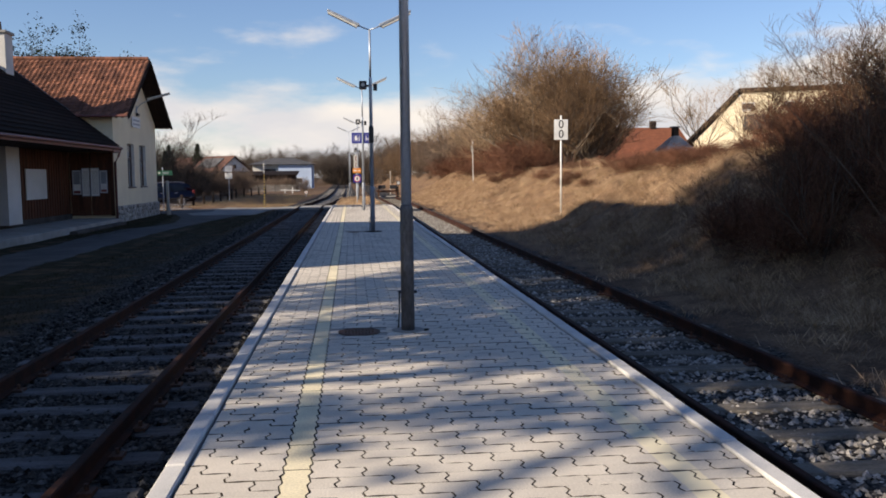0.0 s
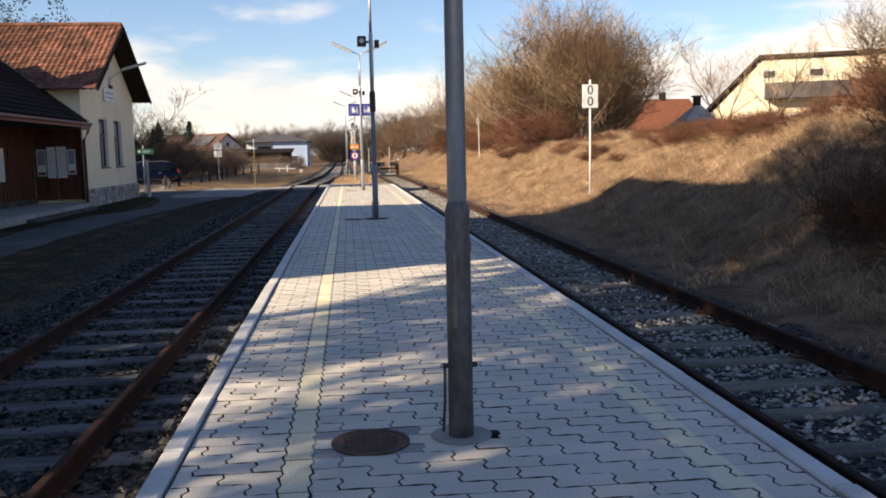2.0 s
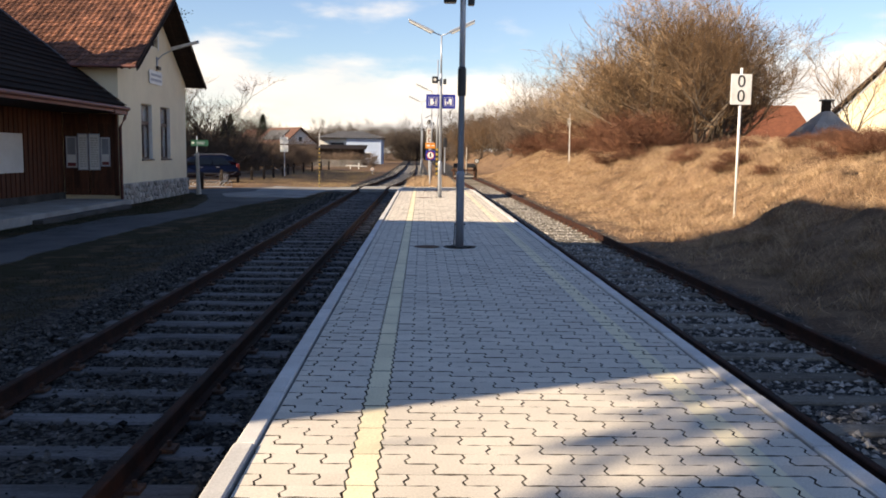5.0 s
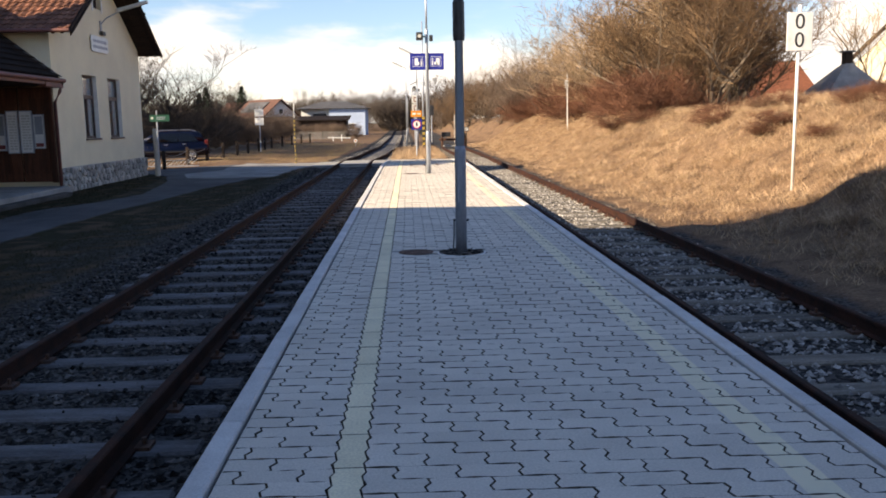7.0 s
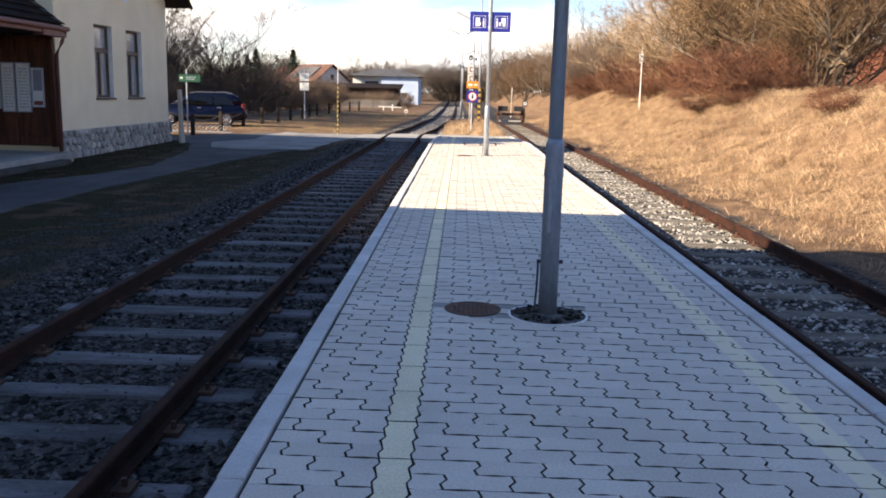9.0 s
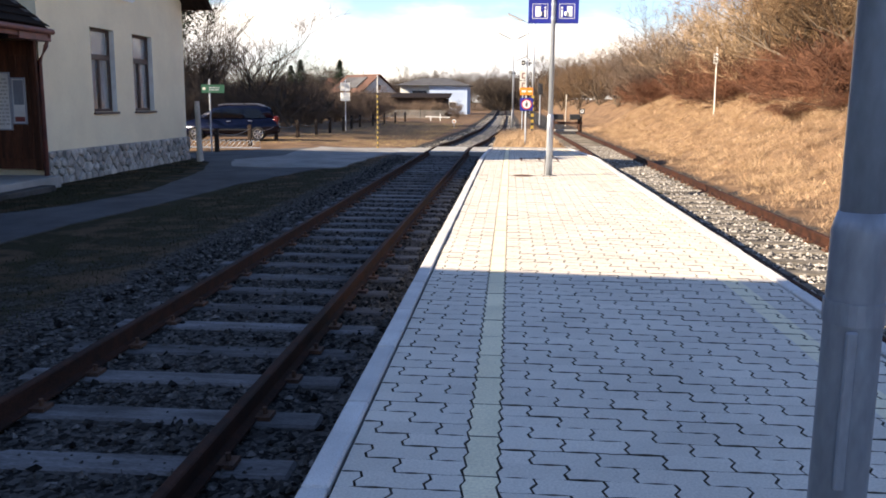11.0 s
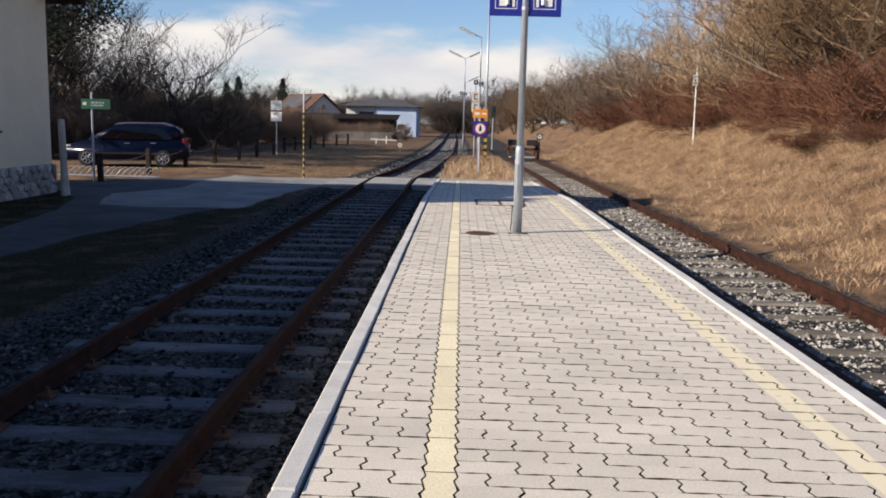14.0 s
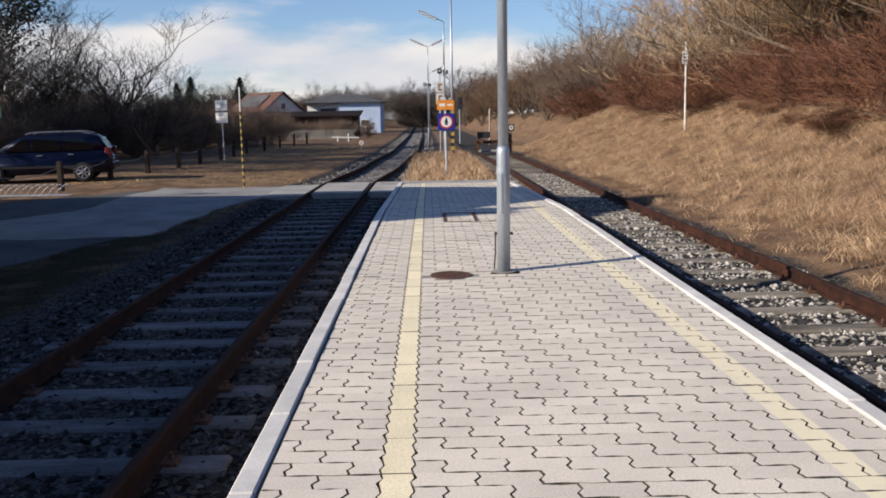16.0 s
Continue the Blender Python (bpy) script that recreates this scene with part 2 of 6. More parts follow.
M["asphalt"] = mat("worn_asphalt", (0.095, 0.097, 0.10), (0.055, 0.057, 0.06), 0.9, 130, 0.9, bump=0.3, grain=0.25, depth=0.005, spec=0.12)
M["timber"] = mat("dark_timber_post", (0.045, 0.032, 0.025), (0.024, 0.018, 0.015), 5, 60, 0.8, bump=0.3, stretch=(2, 2, 0.3), spec=0.12)
M["old_wood"] = mat("weathered_pale_wood", (0.52, 0.48, 0.42), (0.36, 0.32, 0.27), 5, 60, 0.85, bump=0.3, stretch=(2, 2, 0.25))
M["chain"] = mat("chain_steel", (0.2, 0.2, 0.21), (0.12, 0.12, 0.13), 8, 80, 0.5, metal=0.7, bump=0.1)
M["car"] = mat("dark_blue_car_paint", (0.004, 0.007, 0.026), (0.003, 0.006, 0.02), 2, 200, 0.22, metal=0.35, bump=0.0, grain=0.05)
M["tyre"] = mat("tyre_rubber", (0.02, 0.02, 0.021), (0.028, 0.027, 0.026), 6, 90, 0.85, bump=0.2)
M["alloy"] = mat("alloy_rim", (0.62, 0.63, 0.65), (0.5, 0.51, 0.53), 5, 60, 0.3, metal=0.9, bump=0.0)
M["tail"] = mat("red_lamp_glass", (0.13, 0.01, 0.01), (0.09, 0.008, 0.008), 8, 60, 0.25, bump=0.0)
M["bark"] = mat("grey_brown_bark", (0.15, 0.115, 0.085), (0.085, 0.066, 0.052), 4, 40, 0.9, bump=0.5, stretch=(2, 2, 0.5), spec=0.12)
M["twig_tan"] = mat("tan_twigs", (0.42, 0.295, 0.185), (0.18, 0.125, 0.082), 0.9, 12, 0.9, bump=0, island=0.5, spec=0.12)
M["twig_red"] = mat("reddish_twigs", (0.165, 0.075, 0.046), (0.08, 0.04, 0.027), 0.9, 12, 0.9, bump=0, island=0.45, spec=0.12)
M["twig_grey"] = mat("dark_grey_twigs", (0.10, 0.08, 0.066), (0.052, 0.042, 0.036), 0.8, 12, 0.9, bump=0, island=0.45, spec=0.1)
M["twig_mid"] = mat("brown_grey_twigs", (0.20, 0.142, 0.105), (0.105, 0.077, 0.06), 0.8, 12, 0.9, bump=0, island=0.4, spec=0.12)
M["print_red"] = mat("faded_red_print", (0.28, 0.06, 0.05), (0.2, 0.05, 0.045), 6, 60, 0.6, bump=0)
M["paper"] = mat("white_printed_paper", (0.82, 0.82, 0.80), (0.74, 0.74, 0.72), 3, 60, 0.5, bump=0, grain=0.04)
M["twig_brown"] = mat("dark_brown_twigs", (0.18, 0.111, 0.062), (0.08, 0.05, 0.031), 0.9, 12, 0.9, bump=0, island=0.45, spec=0.12)
M["twig_rust"] = mat("rusty_brown_twigs", (0.17, 0.088, 0.05), (0.075, 0.043, 0.028), 0.9, 12, 0.9, bump=0, island=0.45, spec=0.12)
# veranda plinth and step: shade under the roof is put into this colour
M["concrete_shaded"] = mat("shaded_veranda_concrete", (0.085, 0.082, 0.078), (0.045, 0.043, 0.041), 1.2, 60, 0.9, bump=0.3, grain=0.18, spec=0.12)
M["apron"] = mat("worn_path_concrete", (0.27, 0.265, 0.255), (0.175, 0.172, 0.168), 1.0, 90, 0.9, bump=0.3, grain=0.2, depth=0.005, spec=0.12)
M["needles"] = mat("dark_conifer_needles", (0.022, 0.034, 0.02), (0.014, 0.021, 0.014), 2, 20, 0.85, bump=0, island=0.4, spec=0.12)
M["leaf"] = mat("dull_evergreen_leaves", (0.055, 0.066, 0.03), (0.035, 0.042, 0.022), 2, 20, 0.8, bump=0, island=0.4, spec=0.12)
M["straw"] = mat("dry_straw_grass", (0.53, 0.375, 0.235), (0.24, 0.147, 0.09), 1.5, 9, 0.9, bump=0, island=0.4, spec=0.12)
M["lawn"] = mat("dull_winter_lawn", (0.44, 0.33, 0.165), (0.25, 0.19, 0.095), 0.6, 9, 0.9, bump=0, island=0.4, spec=0.12)
# green winter grass, with the buildings' shade put into its near-black colour
M["blade_shaded"] = mat("shaded_winter_grass", (0.030, 0.033, 0.012), (0.046, 0.035, 0.018), 0.7, 9, 0.9, bump=0, island=0.4, spec=0.12)


def glass(name, tint, rough=0.03):
    m = bpy.data.materials.new(name)
    m.use_nodes = True
    bsdf = m.node_tree.nodes["Principled BSDF"]
    bsdf.inputs["Base Color"].default_value = (*tint, 1)
    bsdf.inputs["Roughness"].default_value = rough
    bsdf.inputs["Transmission Weight"].default_value = 0.9
    bsdf.inputs["IOR"].default_value = 1.45
    return m


M["pane"] = glass("window_glass", (0.9, 0.93, 0.95))
M["car_glass"] = glass("tinted_car_glass", (0.03, 0.036, 0.045))


def ground_material():
    """Earth under the place: straw, moss grass and fine gravel, told apart by the painted weights of the sheet."""
    m = mat("ground_soil", (0.22, 0.138, 0.083), (0.10, 0.062, 0.04), 1.6, 26, 0.95, bump=0.7, grain=0.35, depth=0.04, spec=0.1)
    n, l = m.node_tree.nodes, m.node_tree.links
    bsdf = n["Principled BSDF"]
    dry = bsdf.inputs["Base Color"].links[0].from_socket
    weights = n.new("ShaderNodeAttribute")
    weights.attribute_name = "cover"
    sep = n.new("ShaderNodeSeparateColor")
    l.new(weights.outputs["Color"], sep.inputs["Color"])
    geo = n.new("ShaderNodeNewGeometry")
    rag = n.new("ShaderNodeTexNoise")
    rag.inputs["Scale"].default_value, rag.inputs["Detail"].default_value = 1.6, 7.0
    l.new(geo.outputs["Position"], rag.inputs["Vector"])
    fine = n.new("ShaderNodeTexVoronoi")
    fine.inputs["Scale"].default_value = 27.0
    l.new(geo.outputs["Position"], fine.inputs["Vector"])
    # moss and gravel tones near black: the building shade is in the colour
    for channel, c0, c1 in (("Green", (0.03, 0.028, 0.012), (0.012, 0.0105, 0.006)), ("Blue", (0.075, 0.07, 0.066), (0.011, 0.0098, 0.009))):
        ramp = n.new("ShaderNodeValToRGB")
        ramp.color_ramp.elements[0].color, ramp.color_ramp.elements[1].color = (*c1, 1), (*c0, 1)
        ramp.color_ramp.elements[0].position, ramp.color_ramp.elements[1].position = 0.25, 0.7
        l.new((fine.outputs["Color"] if channel == "Blue" else rag.outputs["Fac"]), ramp.inputs["Fac"])
        add = n.new("ShaderNodeMath")
        add.operation = "ADD"
        l.new(sep.outputs[channel], add.inputs[0])
        l.new(rag.outputs["Fac"], add.inputs[1])
        edge = n.new("ShaderNodeMapRange")
        edge.inputs["From Min"].default_value, edge.inputs["From Max"].default_value = 0.88, 1.12
        l.new(add.outputs["Value"], edge.inputs["Value"])
        over = n.new("ShaderNodeMix")
        over.data_type = "RGBA"
        l.new(edge.outputs["Result"], over.inputs["Factor"])
        l.new(dry, over.inputs[6])
        l.new(ramp.outputs["Color"], over.inputs[7])
        dry = over.outputs[2]
    l.new(dry, bsdf.inputs["Base Color"])
    return m


M["ground"] = ground_material()


# ---- building helpers ----
def thing(name, label, category, at=(0, 0, 0), turn=0.0, group="", kind=""):
    """An empty at the base of a thing, which parents its parts."""
    ob = new(name)
    ob.empty_display_size = 0.2
    ob.matrix_world = pose(*at, 0, 0, turn)
    return tagged(ob, label, category, group, kind)


def part(name, bm, material, parent=None, label="", kind="", smooth=False):
    """One mesh object from a bmesh or a mesh, under a thing or a part."""
    if isinstance(bm, bmesh.types.BMesh):
        bmesh.ops.recalc_face_normals(bm, faces=bm.faces)
        data = bpy.data.meshes.new(name)
        bm.to_mesh(data)
        bm.free()
    else:
        data = bm
    if material and not data.materials:
        data.materials.append(material)
    if smooth:
        for p in data.polygons:
            p.use_smooth = True
    ob = new(name, data)
    if parent:
        ob.parent = parent
    return tagged(ob, label, kind=kind)


def solo(name, bm, material, label, category, at=(0, 0, 0), turn=0.0, group="", kind="", smooth=False):
    """A thing that is one mesh."""
    ob = part(name, bm, material, smooth=smooth)
    ob.matrix_world = pose(*at, 0, 0, turn)
    return tagged(ob, label, category, group, kind)


def box(x0, x1, y0, y1, z0, z1, bevel=0.0, bm=None):
    bm = bm or bmesh.new()
    made = bmesh.ops.create_cube(bm, size=1.0, matrix=Matrix.Translation(((x0 + x1) / 2, (y0 + y1) / 2, (z0 + z1) / 2)) @ Matrix.Diagonal((abs(x1 - x0), abs(y1 - y0), abs(z1 - z0), 1)))
    if bevel:
        edges = {e for v in made["verts"] for e in v.link_edges}
        bmesh.ops.bevel(bm, geom=list(edges), offset=bevel, segments=1, affect="EDGES")
    return bm


def tube(points, radii, sides=10, bm=None, caps=True):
    """A round bar along points."""
    bm = bm or bmesh.new()
    pts = [Vector(p) for p in points]
    radii = radii if hasattr(radii, "__len__") else [radii] * len(pts)
    rings = []
    for i, p in enumerate(pts):
        d = (pts[min(i + 1, len(pts) - 1)] - pts[max(i - 1, 0)]).normalized()
        side = d.orthogonal().normalized() if abs(d.z) < 0.95 else Vector((1, 0, 0)) - d * d.x
        side.normalize()
        other = d.cross(side)
        rings.append([bm.verts.new(p + radii[i] * (math.cos(a) * side + math.sin(a) * other)) for a in (2 * math.pi * k / sides for k in range(sides))])
    for r0, r1 in zip(rings, rings[1:]):
        for k in range(sides):
            bm.faces.new((r0[k], r0[(k + 1) % sides], r1[(k + 1) % sides], r1[k]))
    if caps:
        bm.faces.new(rings[0][::-1])
        bm.faces.new(rings[-1])
    return bm


def slab(outline, along, thick, bm=None):
    """A flat outline (3D points) thickened by the vector along * thick."""
    bm = bm or bmesh.new()
    off = Vector(along) * thick
    low = [bm.verts.new(Vector(p)) for p in outline]
    top = [bm.verts.new(Vector(p) + off) for p in outline]
    bm.faces.new(low[::-1])
    bm.faces.new(top)
    for i in range(len(low)):
        j = (i + 1) % len(low)
        bm.faces.new((low[i], low[j], top[j], top[i]))
    return bm


def arrays(name, verts, faces):
    """A mesh from arrays of places and of faces that all have as many corners."""
    verts, faces = np.asarray(verts, np.float32), np.asarray(faces, np.int32)
    data = bpy.data.meshes.new(name)
    k = faces.shape[1]
    data.vertices.add(len(verts))
    data.vertices.foreach_set("co", verts.ravel())
    data.loops.add(faces.size)
    data.loops.foreach_set("vertex_index", faces.ravel())
    data.polygons.add(len(faces))
    data.polygons.foreach_set("loop_start", np.arange(0, faces.size, k, dtype=np.int32))
    data.polygons.foreach_set("use_smooth", np.zeros(len(faces), bool))
    data.update(calc_edges=True)
    return data


def ease(a, b, v):
    t = np.clip((np.asarray(v, float) - a) / (b - a), 0, 1)
    return t * t * (3 - 2 * t)


def rough_noise(x, y, seed=0):
    """Cheap smooth unevenness of the ground, about -1 to 1."""
    return (np.sin(x * 1.3 + 1.7 * np.sin(y * 0.7 + seed)) + np.sin(y * 1.1 + 1.9 * np.sin(x * 0.9 + 2 * seed)) + 0.5 * np.sin(3.1 * x + 2.3 * y + seed)) / 2.5


LATTICE = np.random.default_rng(51).uniform(-1, 1, (256, 256))


def lumps(x, y, cell, shift=0):
    """Smooth random bumps of about one cell across, -1 to 1."""
    u, v = np.asarray(x, float) / cell + 1000 + shift, np.asarray(y, float) / cell + 1000 + 7 * shift
    i, j = np.floor(u).astype(int), np.floor(v).astype(int)
    fu, fv = u - i, v - j
    fu, fv = fu * fu * (3 - 2 * fu), fv * fv * (3 - 2 * fv)
    at = lambda a, b: LATTICE[a % 256, b % 256]  # noqa: E731
    return (at(i, j) * (1 - fu) + at(i + 1, j) * fu) * (1 - fv) + (at(i, j + 1) * (1 - fu) + at(i + 1, j + 1) * fu) * fv


def track_shift(y):
    """How far the near track swings aside beyond the crossing."""
    return 0.55 * ease(59, 70, y) + 0.55 * ease(68, 88, y) - 0.5 * ease(118, 190, y) - 1.6 * ease(180, 300, y)


def ground_z(x, y):
    x, y = np.asarray(x, float), np.asarray(y, float)
    z = np.full(np.broadcast(x, y).shape, -0.44)
    left = -3.0 + track_shift(y)
    bed = np.maximum(1 - ease(1.5, 2.1, np.abs(x - left)), 1 - ease(1.3, 1.75, np.abs(x - 3.17)))
    bed = bed * (y < 330)
    z = z - 0.066 * bed
    toe = 5.3 + 0.8 * ease(24, 10, y) + 0.25 * np.sin(y * 0.21)
    rise = ease(0, 1, (x - toe) / 5.4)
    z = z + rise * (2.25 + 0.12 * np.sin(y * 0.33)) + 0.03 * np.clip(x - 11, 0, 60) * ease(11, 16, x)
    z = z + 0.05 * rough_noise(x, y, 1.0) * ease(4.7, 6.5, x) + (0.17 * lumps(x, y, 1.5, 3) + 0.12 * lumps(x + 0.4 * y, y - 0.4 * x, 0.75, 11) + 0.05 * lumps(x, y, 0.4, 29)) * (1 - 0.85 * ease(52, 72, y)) * ease(0.02, 0.3, rise) * (x < 30)
    z = z + 0.02 * rough_noise(x, y, 2.0) * ease(-5.0, -6.5, x) + 0.12 * ease(54, 64, y) * ease(-7, -10, x) - 0.06 * ease(-4.8, -6.0, x) * ease(56, 40, y)
    between = ease(60, 64, y) * (np.abs(x) < 1.6)
    return z + 0.06 * between


# ---- ground ----
def build_ground():
    xs = np.unique(np.concatenate([np.linspace(-900, -60, 8), np.linspace(-60, -16, 18), np.linspace(-16, 14, 121), np.linspace(14, 60, 24), np.linspace(60, 900, 8)]))
    ys = np.unique(np.concatenate([np.linspace(-900, -30, 7), np.linspace(-30, 0, 16), np.linspace(0, 70, 201), np.linspace(70, 140, 71), np.linspace(140, 360, 45), np.linspace(360, 1600, 10)]))
    gx, gy = np.meshgrid(xs, ys)
    gz = ground_z(gx, gy)
    # under the platform the earth stays low
    inside = (gx > -1.4) & (gx < 1.8) & (gy > -6) & (gy < 59.5)
    gz[inside] = -0.62
    nx, ny = len(xs), len(ys)
    idx = np.arange(nx * ny).reshape(ny, nx)
    faces = np.stack([idx[:-1, :-1], idx[:-1, 1:], idx[1:, 1:], idx[1:, :-1]], -1).reshape(-1, 4)
    data = arrays("ground", np.stack([gx, gy, gz], -1).reshape(-1, 3), faces)
    left = -3.0 + track_shift(gy)
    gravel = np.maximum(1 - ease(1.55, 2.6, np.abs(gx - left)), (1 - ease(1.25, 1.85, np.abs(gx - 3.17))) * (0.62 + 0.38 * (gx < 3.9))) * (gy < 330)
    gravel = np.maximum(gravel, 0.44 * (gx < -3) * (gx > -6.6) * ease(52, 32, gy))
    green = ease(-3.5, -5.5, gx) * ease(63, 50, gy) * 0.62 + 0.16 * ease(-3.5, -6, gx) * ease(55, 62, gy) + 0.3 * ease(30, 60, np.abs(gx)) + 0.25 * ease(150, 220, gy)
    cover = np.zeros((ny * nx, 4), np.float32)
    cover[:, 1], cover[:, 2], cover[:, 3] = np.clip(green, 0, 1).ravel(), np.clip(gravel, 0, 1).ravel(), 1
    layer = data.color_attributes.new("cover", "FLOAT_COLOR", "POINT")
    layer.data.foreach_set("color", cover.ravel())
    for p in data.polygons:
        p.use_smooth = True
    ob = part("ground", data, M["ground"])
    tagged(ob, "winter ground of dry straw, moss and gravel", "ground", kind="structure")


build_ground()


# ---- platform ----
RAMP0, RAMP1, DROP = 49.4, 59.8, -0.31


def deck(y):
    """The height of the platform's paving."""
    return DROP * min(1.0, max(0.0, (y - RAMP0) / (RAMP1 - RAMP0)))


platform = thing("platform", "island platform paved with grey interlocking concrete stones", "platform", kind="structure")
core = bmesh.new()
for y0, y1 in ((-6.0, RAMP0), (RAMP0, RAMP1)):
    z0, z1 = deck(y0), deck(y1)
    ends = [[(-1.42, y, -0.62), (1.82, y, -0.62), (1.82, y, z - 0.03), (-1.42, y, z - 0.03)] for y, z in ((y0, z0), (y1, z1))]
    vs = [[core.verts.new(p) for p in e] for e in ends]
    for k in range(4):
        core.faces.new((vs[0][k], vs[0][(k + 1) % 4], vs[1][(k + 1) % 4], vs[1][k]))
    core.faces.new(vs[0])
    core.faces.new(vs[1])
part("platform_core", core, M["bed"], platform)

# ---- railway tracks ----
RAIL_TOP, GAUGE = -0.31, 1.505


def rail_mesh(name, centre, ys):
    """A flat-bottomed rail swept along y."""
    profile = [(-0.062, 0.0), (-0.062, 0.012), (-0.012, 0.03), (-0.009, 0.112), (-0.034, 0.122), (-0.034, 0.152), (-0.024, 0.16), (0.024, 0.16), (0.034, 0.152), (0.034, 0.122), (0.009, 0.112), (0.012, 0.03), (0.062, 0.012), (0.062, 0.0)]
    k = len(profile)
    verts = [(centre(y) + px, y, RAIL_TOP - 0.16 + pz) for y in ys for px, pz in profile]
    faces = [(i * k + j, i * k + (j + 1) % k, (i + 1) * k + (j + 1) % k, (i + 1) * k + j) for i in range(len(ys) - 1) for j in range(k)]
    return arrays(name, verts, faces)


def sleeper_mesh(material):
    return_bm = box(-1.2, 1.2, -0.12, 0.12, -0.11, 0.0, 0.018)
    data = bpy.data.meshes.new("sleeper")
    return_bm.to_mesh(data)
    return_bm.free()
    data.materials.append(M[material])
    return data


def clips_mesh(name, centre, ys):
    """Chairs and bolts that hold a rail to its sleepers."""
    bm = bmesh.new()
    for y in ys:
        for side in (-1, 1):
            x = centre(y) + side * 0.095
            box(x - 0.05, x + 0.05, y - 0.07, y + 0.07, RAIL_TOP - 0.168, RAIL_TOP - 0.14, 0, bm)
            tube([(x, y, RAIL_TOP - 0.145), (x, y, RAIL_TOP - 0.095)], 0.017, 6, bm)
    return bm


def build_track(label, centre, y_end, seed, step, first, material):
    rng = random.Random(seed)
    track = thing("railway_track", label, "railway track", kind="structure")
    ys = list(np.arange(-8, 60, 4.0)) + list(np.arange(60, y_end + 0.1, 2.0))
    sy = [first + i * step + rng.uniform(-0.03, 0.03) for i in range(int((min(y_end, 150) - first) / step))]
    for side in (-1, 1):
        line = lambda y, s=side: centre(y) + s * GAUGE / 2  # noqa: E731
        part("rail", rail_mesh("rail", line, ys), M["rail"], track)
        part("rail_fastenings", clips_mesh("rail_fastenings", line, [y for y in sy if y < 62]), M["rust"], track, kind="stuff")
    data = sleeper_mesh(material)
    for y in sy:
        s = new("sleeper", data)
        s.parent = track
        slope = (centre(y + 0.5) - centre(y - 0.5))
        s.matrix_basis = pose(centre(y) + rng.uniform(-0.03, 0.03), y, RAIL_TOP - 0.165 + rng.uniform(-0.012, 0.004), 0, 0, math.degrees(-slope) + rng.uniform(-0.6, 0.6))
    return track


near_line = lambda y: -3.02 + float(track_shift(y))  # noqa: E731
far_line = lambda y: 3.17 - 0.25 * float(ease(62, 84, y))  # noqa: E731
build_track("rusty railway track on weathered sleepers in grey ballast", near_line, 330.0, 3, 0.734, -3.78, "sleeper")
build_track("rusty dead-end siding with weathered sleepers in pale ballast", far_line, 82.0, 4, 0.79, -4.08, "sleeper_pale")


def build_ballast(name, label, centre, width, y0, y1, count, seed, crown, clear, stone="stone"):
    """Loose broken stones: jittered eight-sided lumps."""
    rng = np.random.default_rng(seed)
    y = y0 + (y1 - y0) * rng.random(count) ** 1.25
    off = (rng.random(count) - 0.5) * 2 * width
    x = np.array([centre(v) for v in y]) + off
    size = 0.014 + 0.026 * rng.random(count) ** 1.6
    z = ground_z(x, y) + crown * (1 - ease(width * 0.6, width, np.abs(off))) + size * 0.45 + rng.uniform(-0.01, 0.015, count)
    keep = ~clear(x, y)
    x, y, z, size = x[keep], y[keep], z[keep], size[keep]
    base = np.array([(1, 0, 0), (-1, 0, 0), (0, 1, 0), (0, -1, 0), (0, 0, 1), (0, 0, -1)], float)
    tris = np.array([(0, 2, 4), (2, 1, 4), (1, 3, 4), (3, 0, 4), (2, 0, 5), (1, 2, 5), (3, 1, 5), (0, 3, 5)])
    n = len(x)
    a = rng.random(n) * 6.283
    shape = base[None] * rng.uniform(0.85, 1.25, (n, 6, 1)) + rng.normal(0, 0.17, (n, 6, 3))
    shape *= np.stack([rng.uniform(0.8, 1.4, n), rng.uniform(0.7, 1.1, n), rng.uniform(0.5, 0.9, n)], -1)[:, None]
    c, s = np.cos(a)[:, None], np.sin(a)[:, None]
    verts = np.stack([shape[..., 0] * c - shape[..., 1] * s, shape[..., 0] * s + shape[..., 1] * c, shape[..., 2]], -1) * size[:, None, None]
    verts += np.stack([x, y, z], -1)[:, None]
    faces = tris[None] + 6 * np.arange(n)[:, None, None]
    ob = part(name, arrays(name, verts.reshape(-1, 3), faces.reshape(-1, 3)), M[stone])
    tagged(ob, label, "ballast", kind="stuff")


build_ballast("ballast", "grey and brown broken ballast stones between the sleepers, darkened for shade", near_line, 1.75, 4.0, 58.0, 64000, 5, -0.015,
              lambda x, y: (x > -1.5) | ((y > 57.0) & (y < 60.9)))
build_ballast("ballast", "pale grey ballast stones in the siding", far_line, 1.5, 2.0, 66.0, 50000, 6, -0.012, lambda x, y: (x < 1.9) | (x > 4.25 + 0.12 * np.sin(2.1 * y)), "stone_pale")

# same track past the shade: sunlight is put into the paler stone colour
build_ballast("ballast", "ballast stones beyond the level crossing, coloured pale as sunlit", near_line, 1.7, 61.0, 150.0, 9000, 7, -0.01, lambda x, y: y < 61.0, "stone_pale")

# level crossing of boards and the path that meets it
crossing = thing("level_crossing", "pale concrete level crossing slabs between the rails", "level crossing", kind="structure")
for x0, x1 in ((-3.69, -2.35), (-5.0, -3.86), (-2.18, -1.46)):
    for y0 in (57.2, 58.45, 59.7):
        part("crossing_slab", box(x0, x1, y0, y0 + 1.22, -0.5, -0.392 if x0 < -4 else -0.335, 0.012), M["concrete"], crossing)
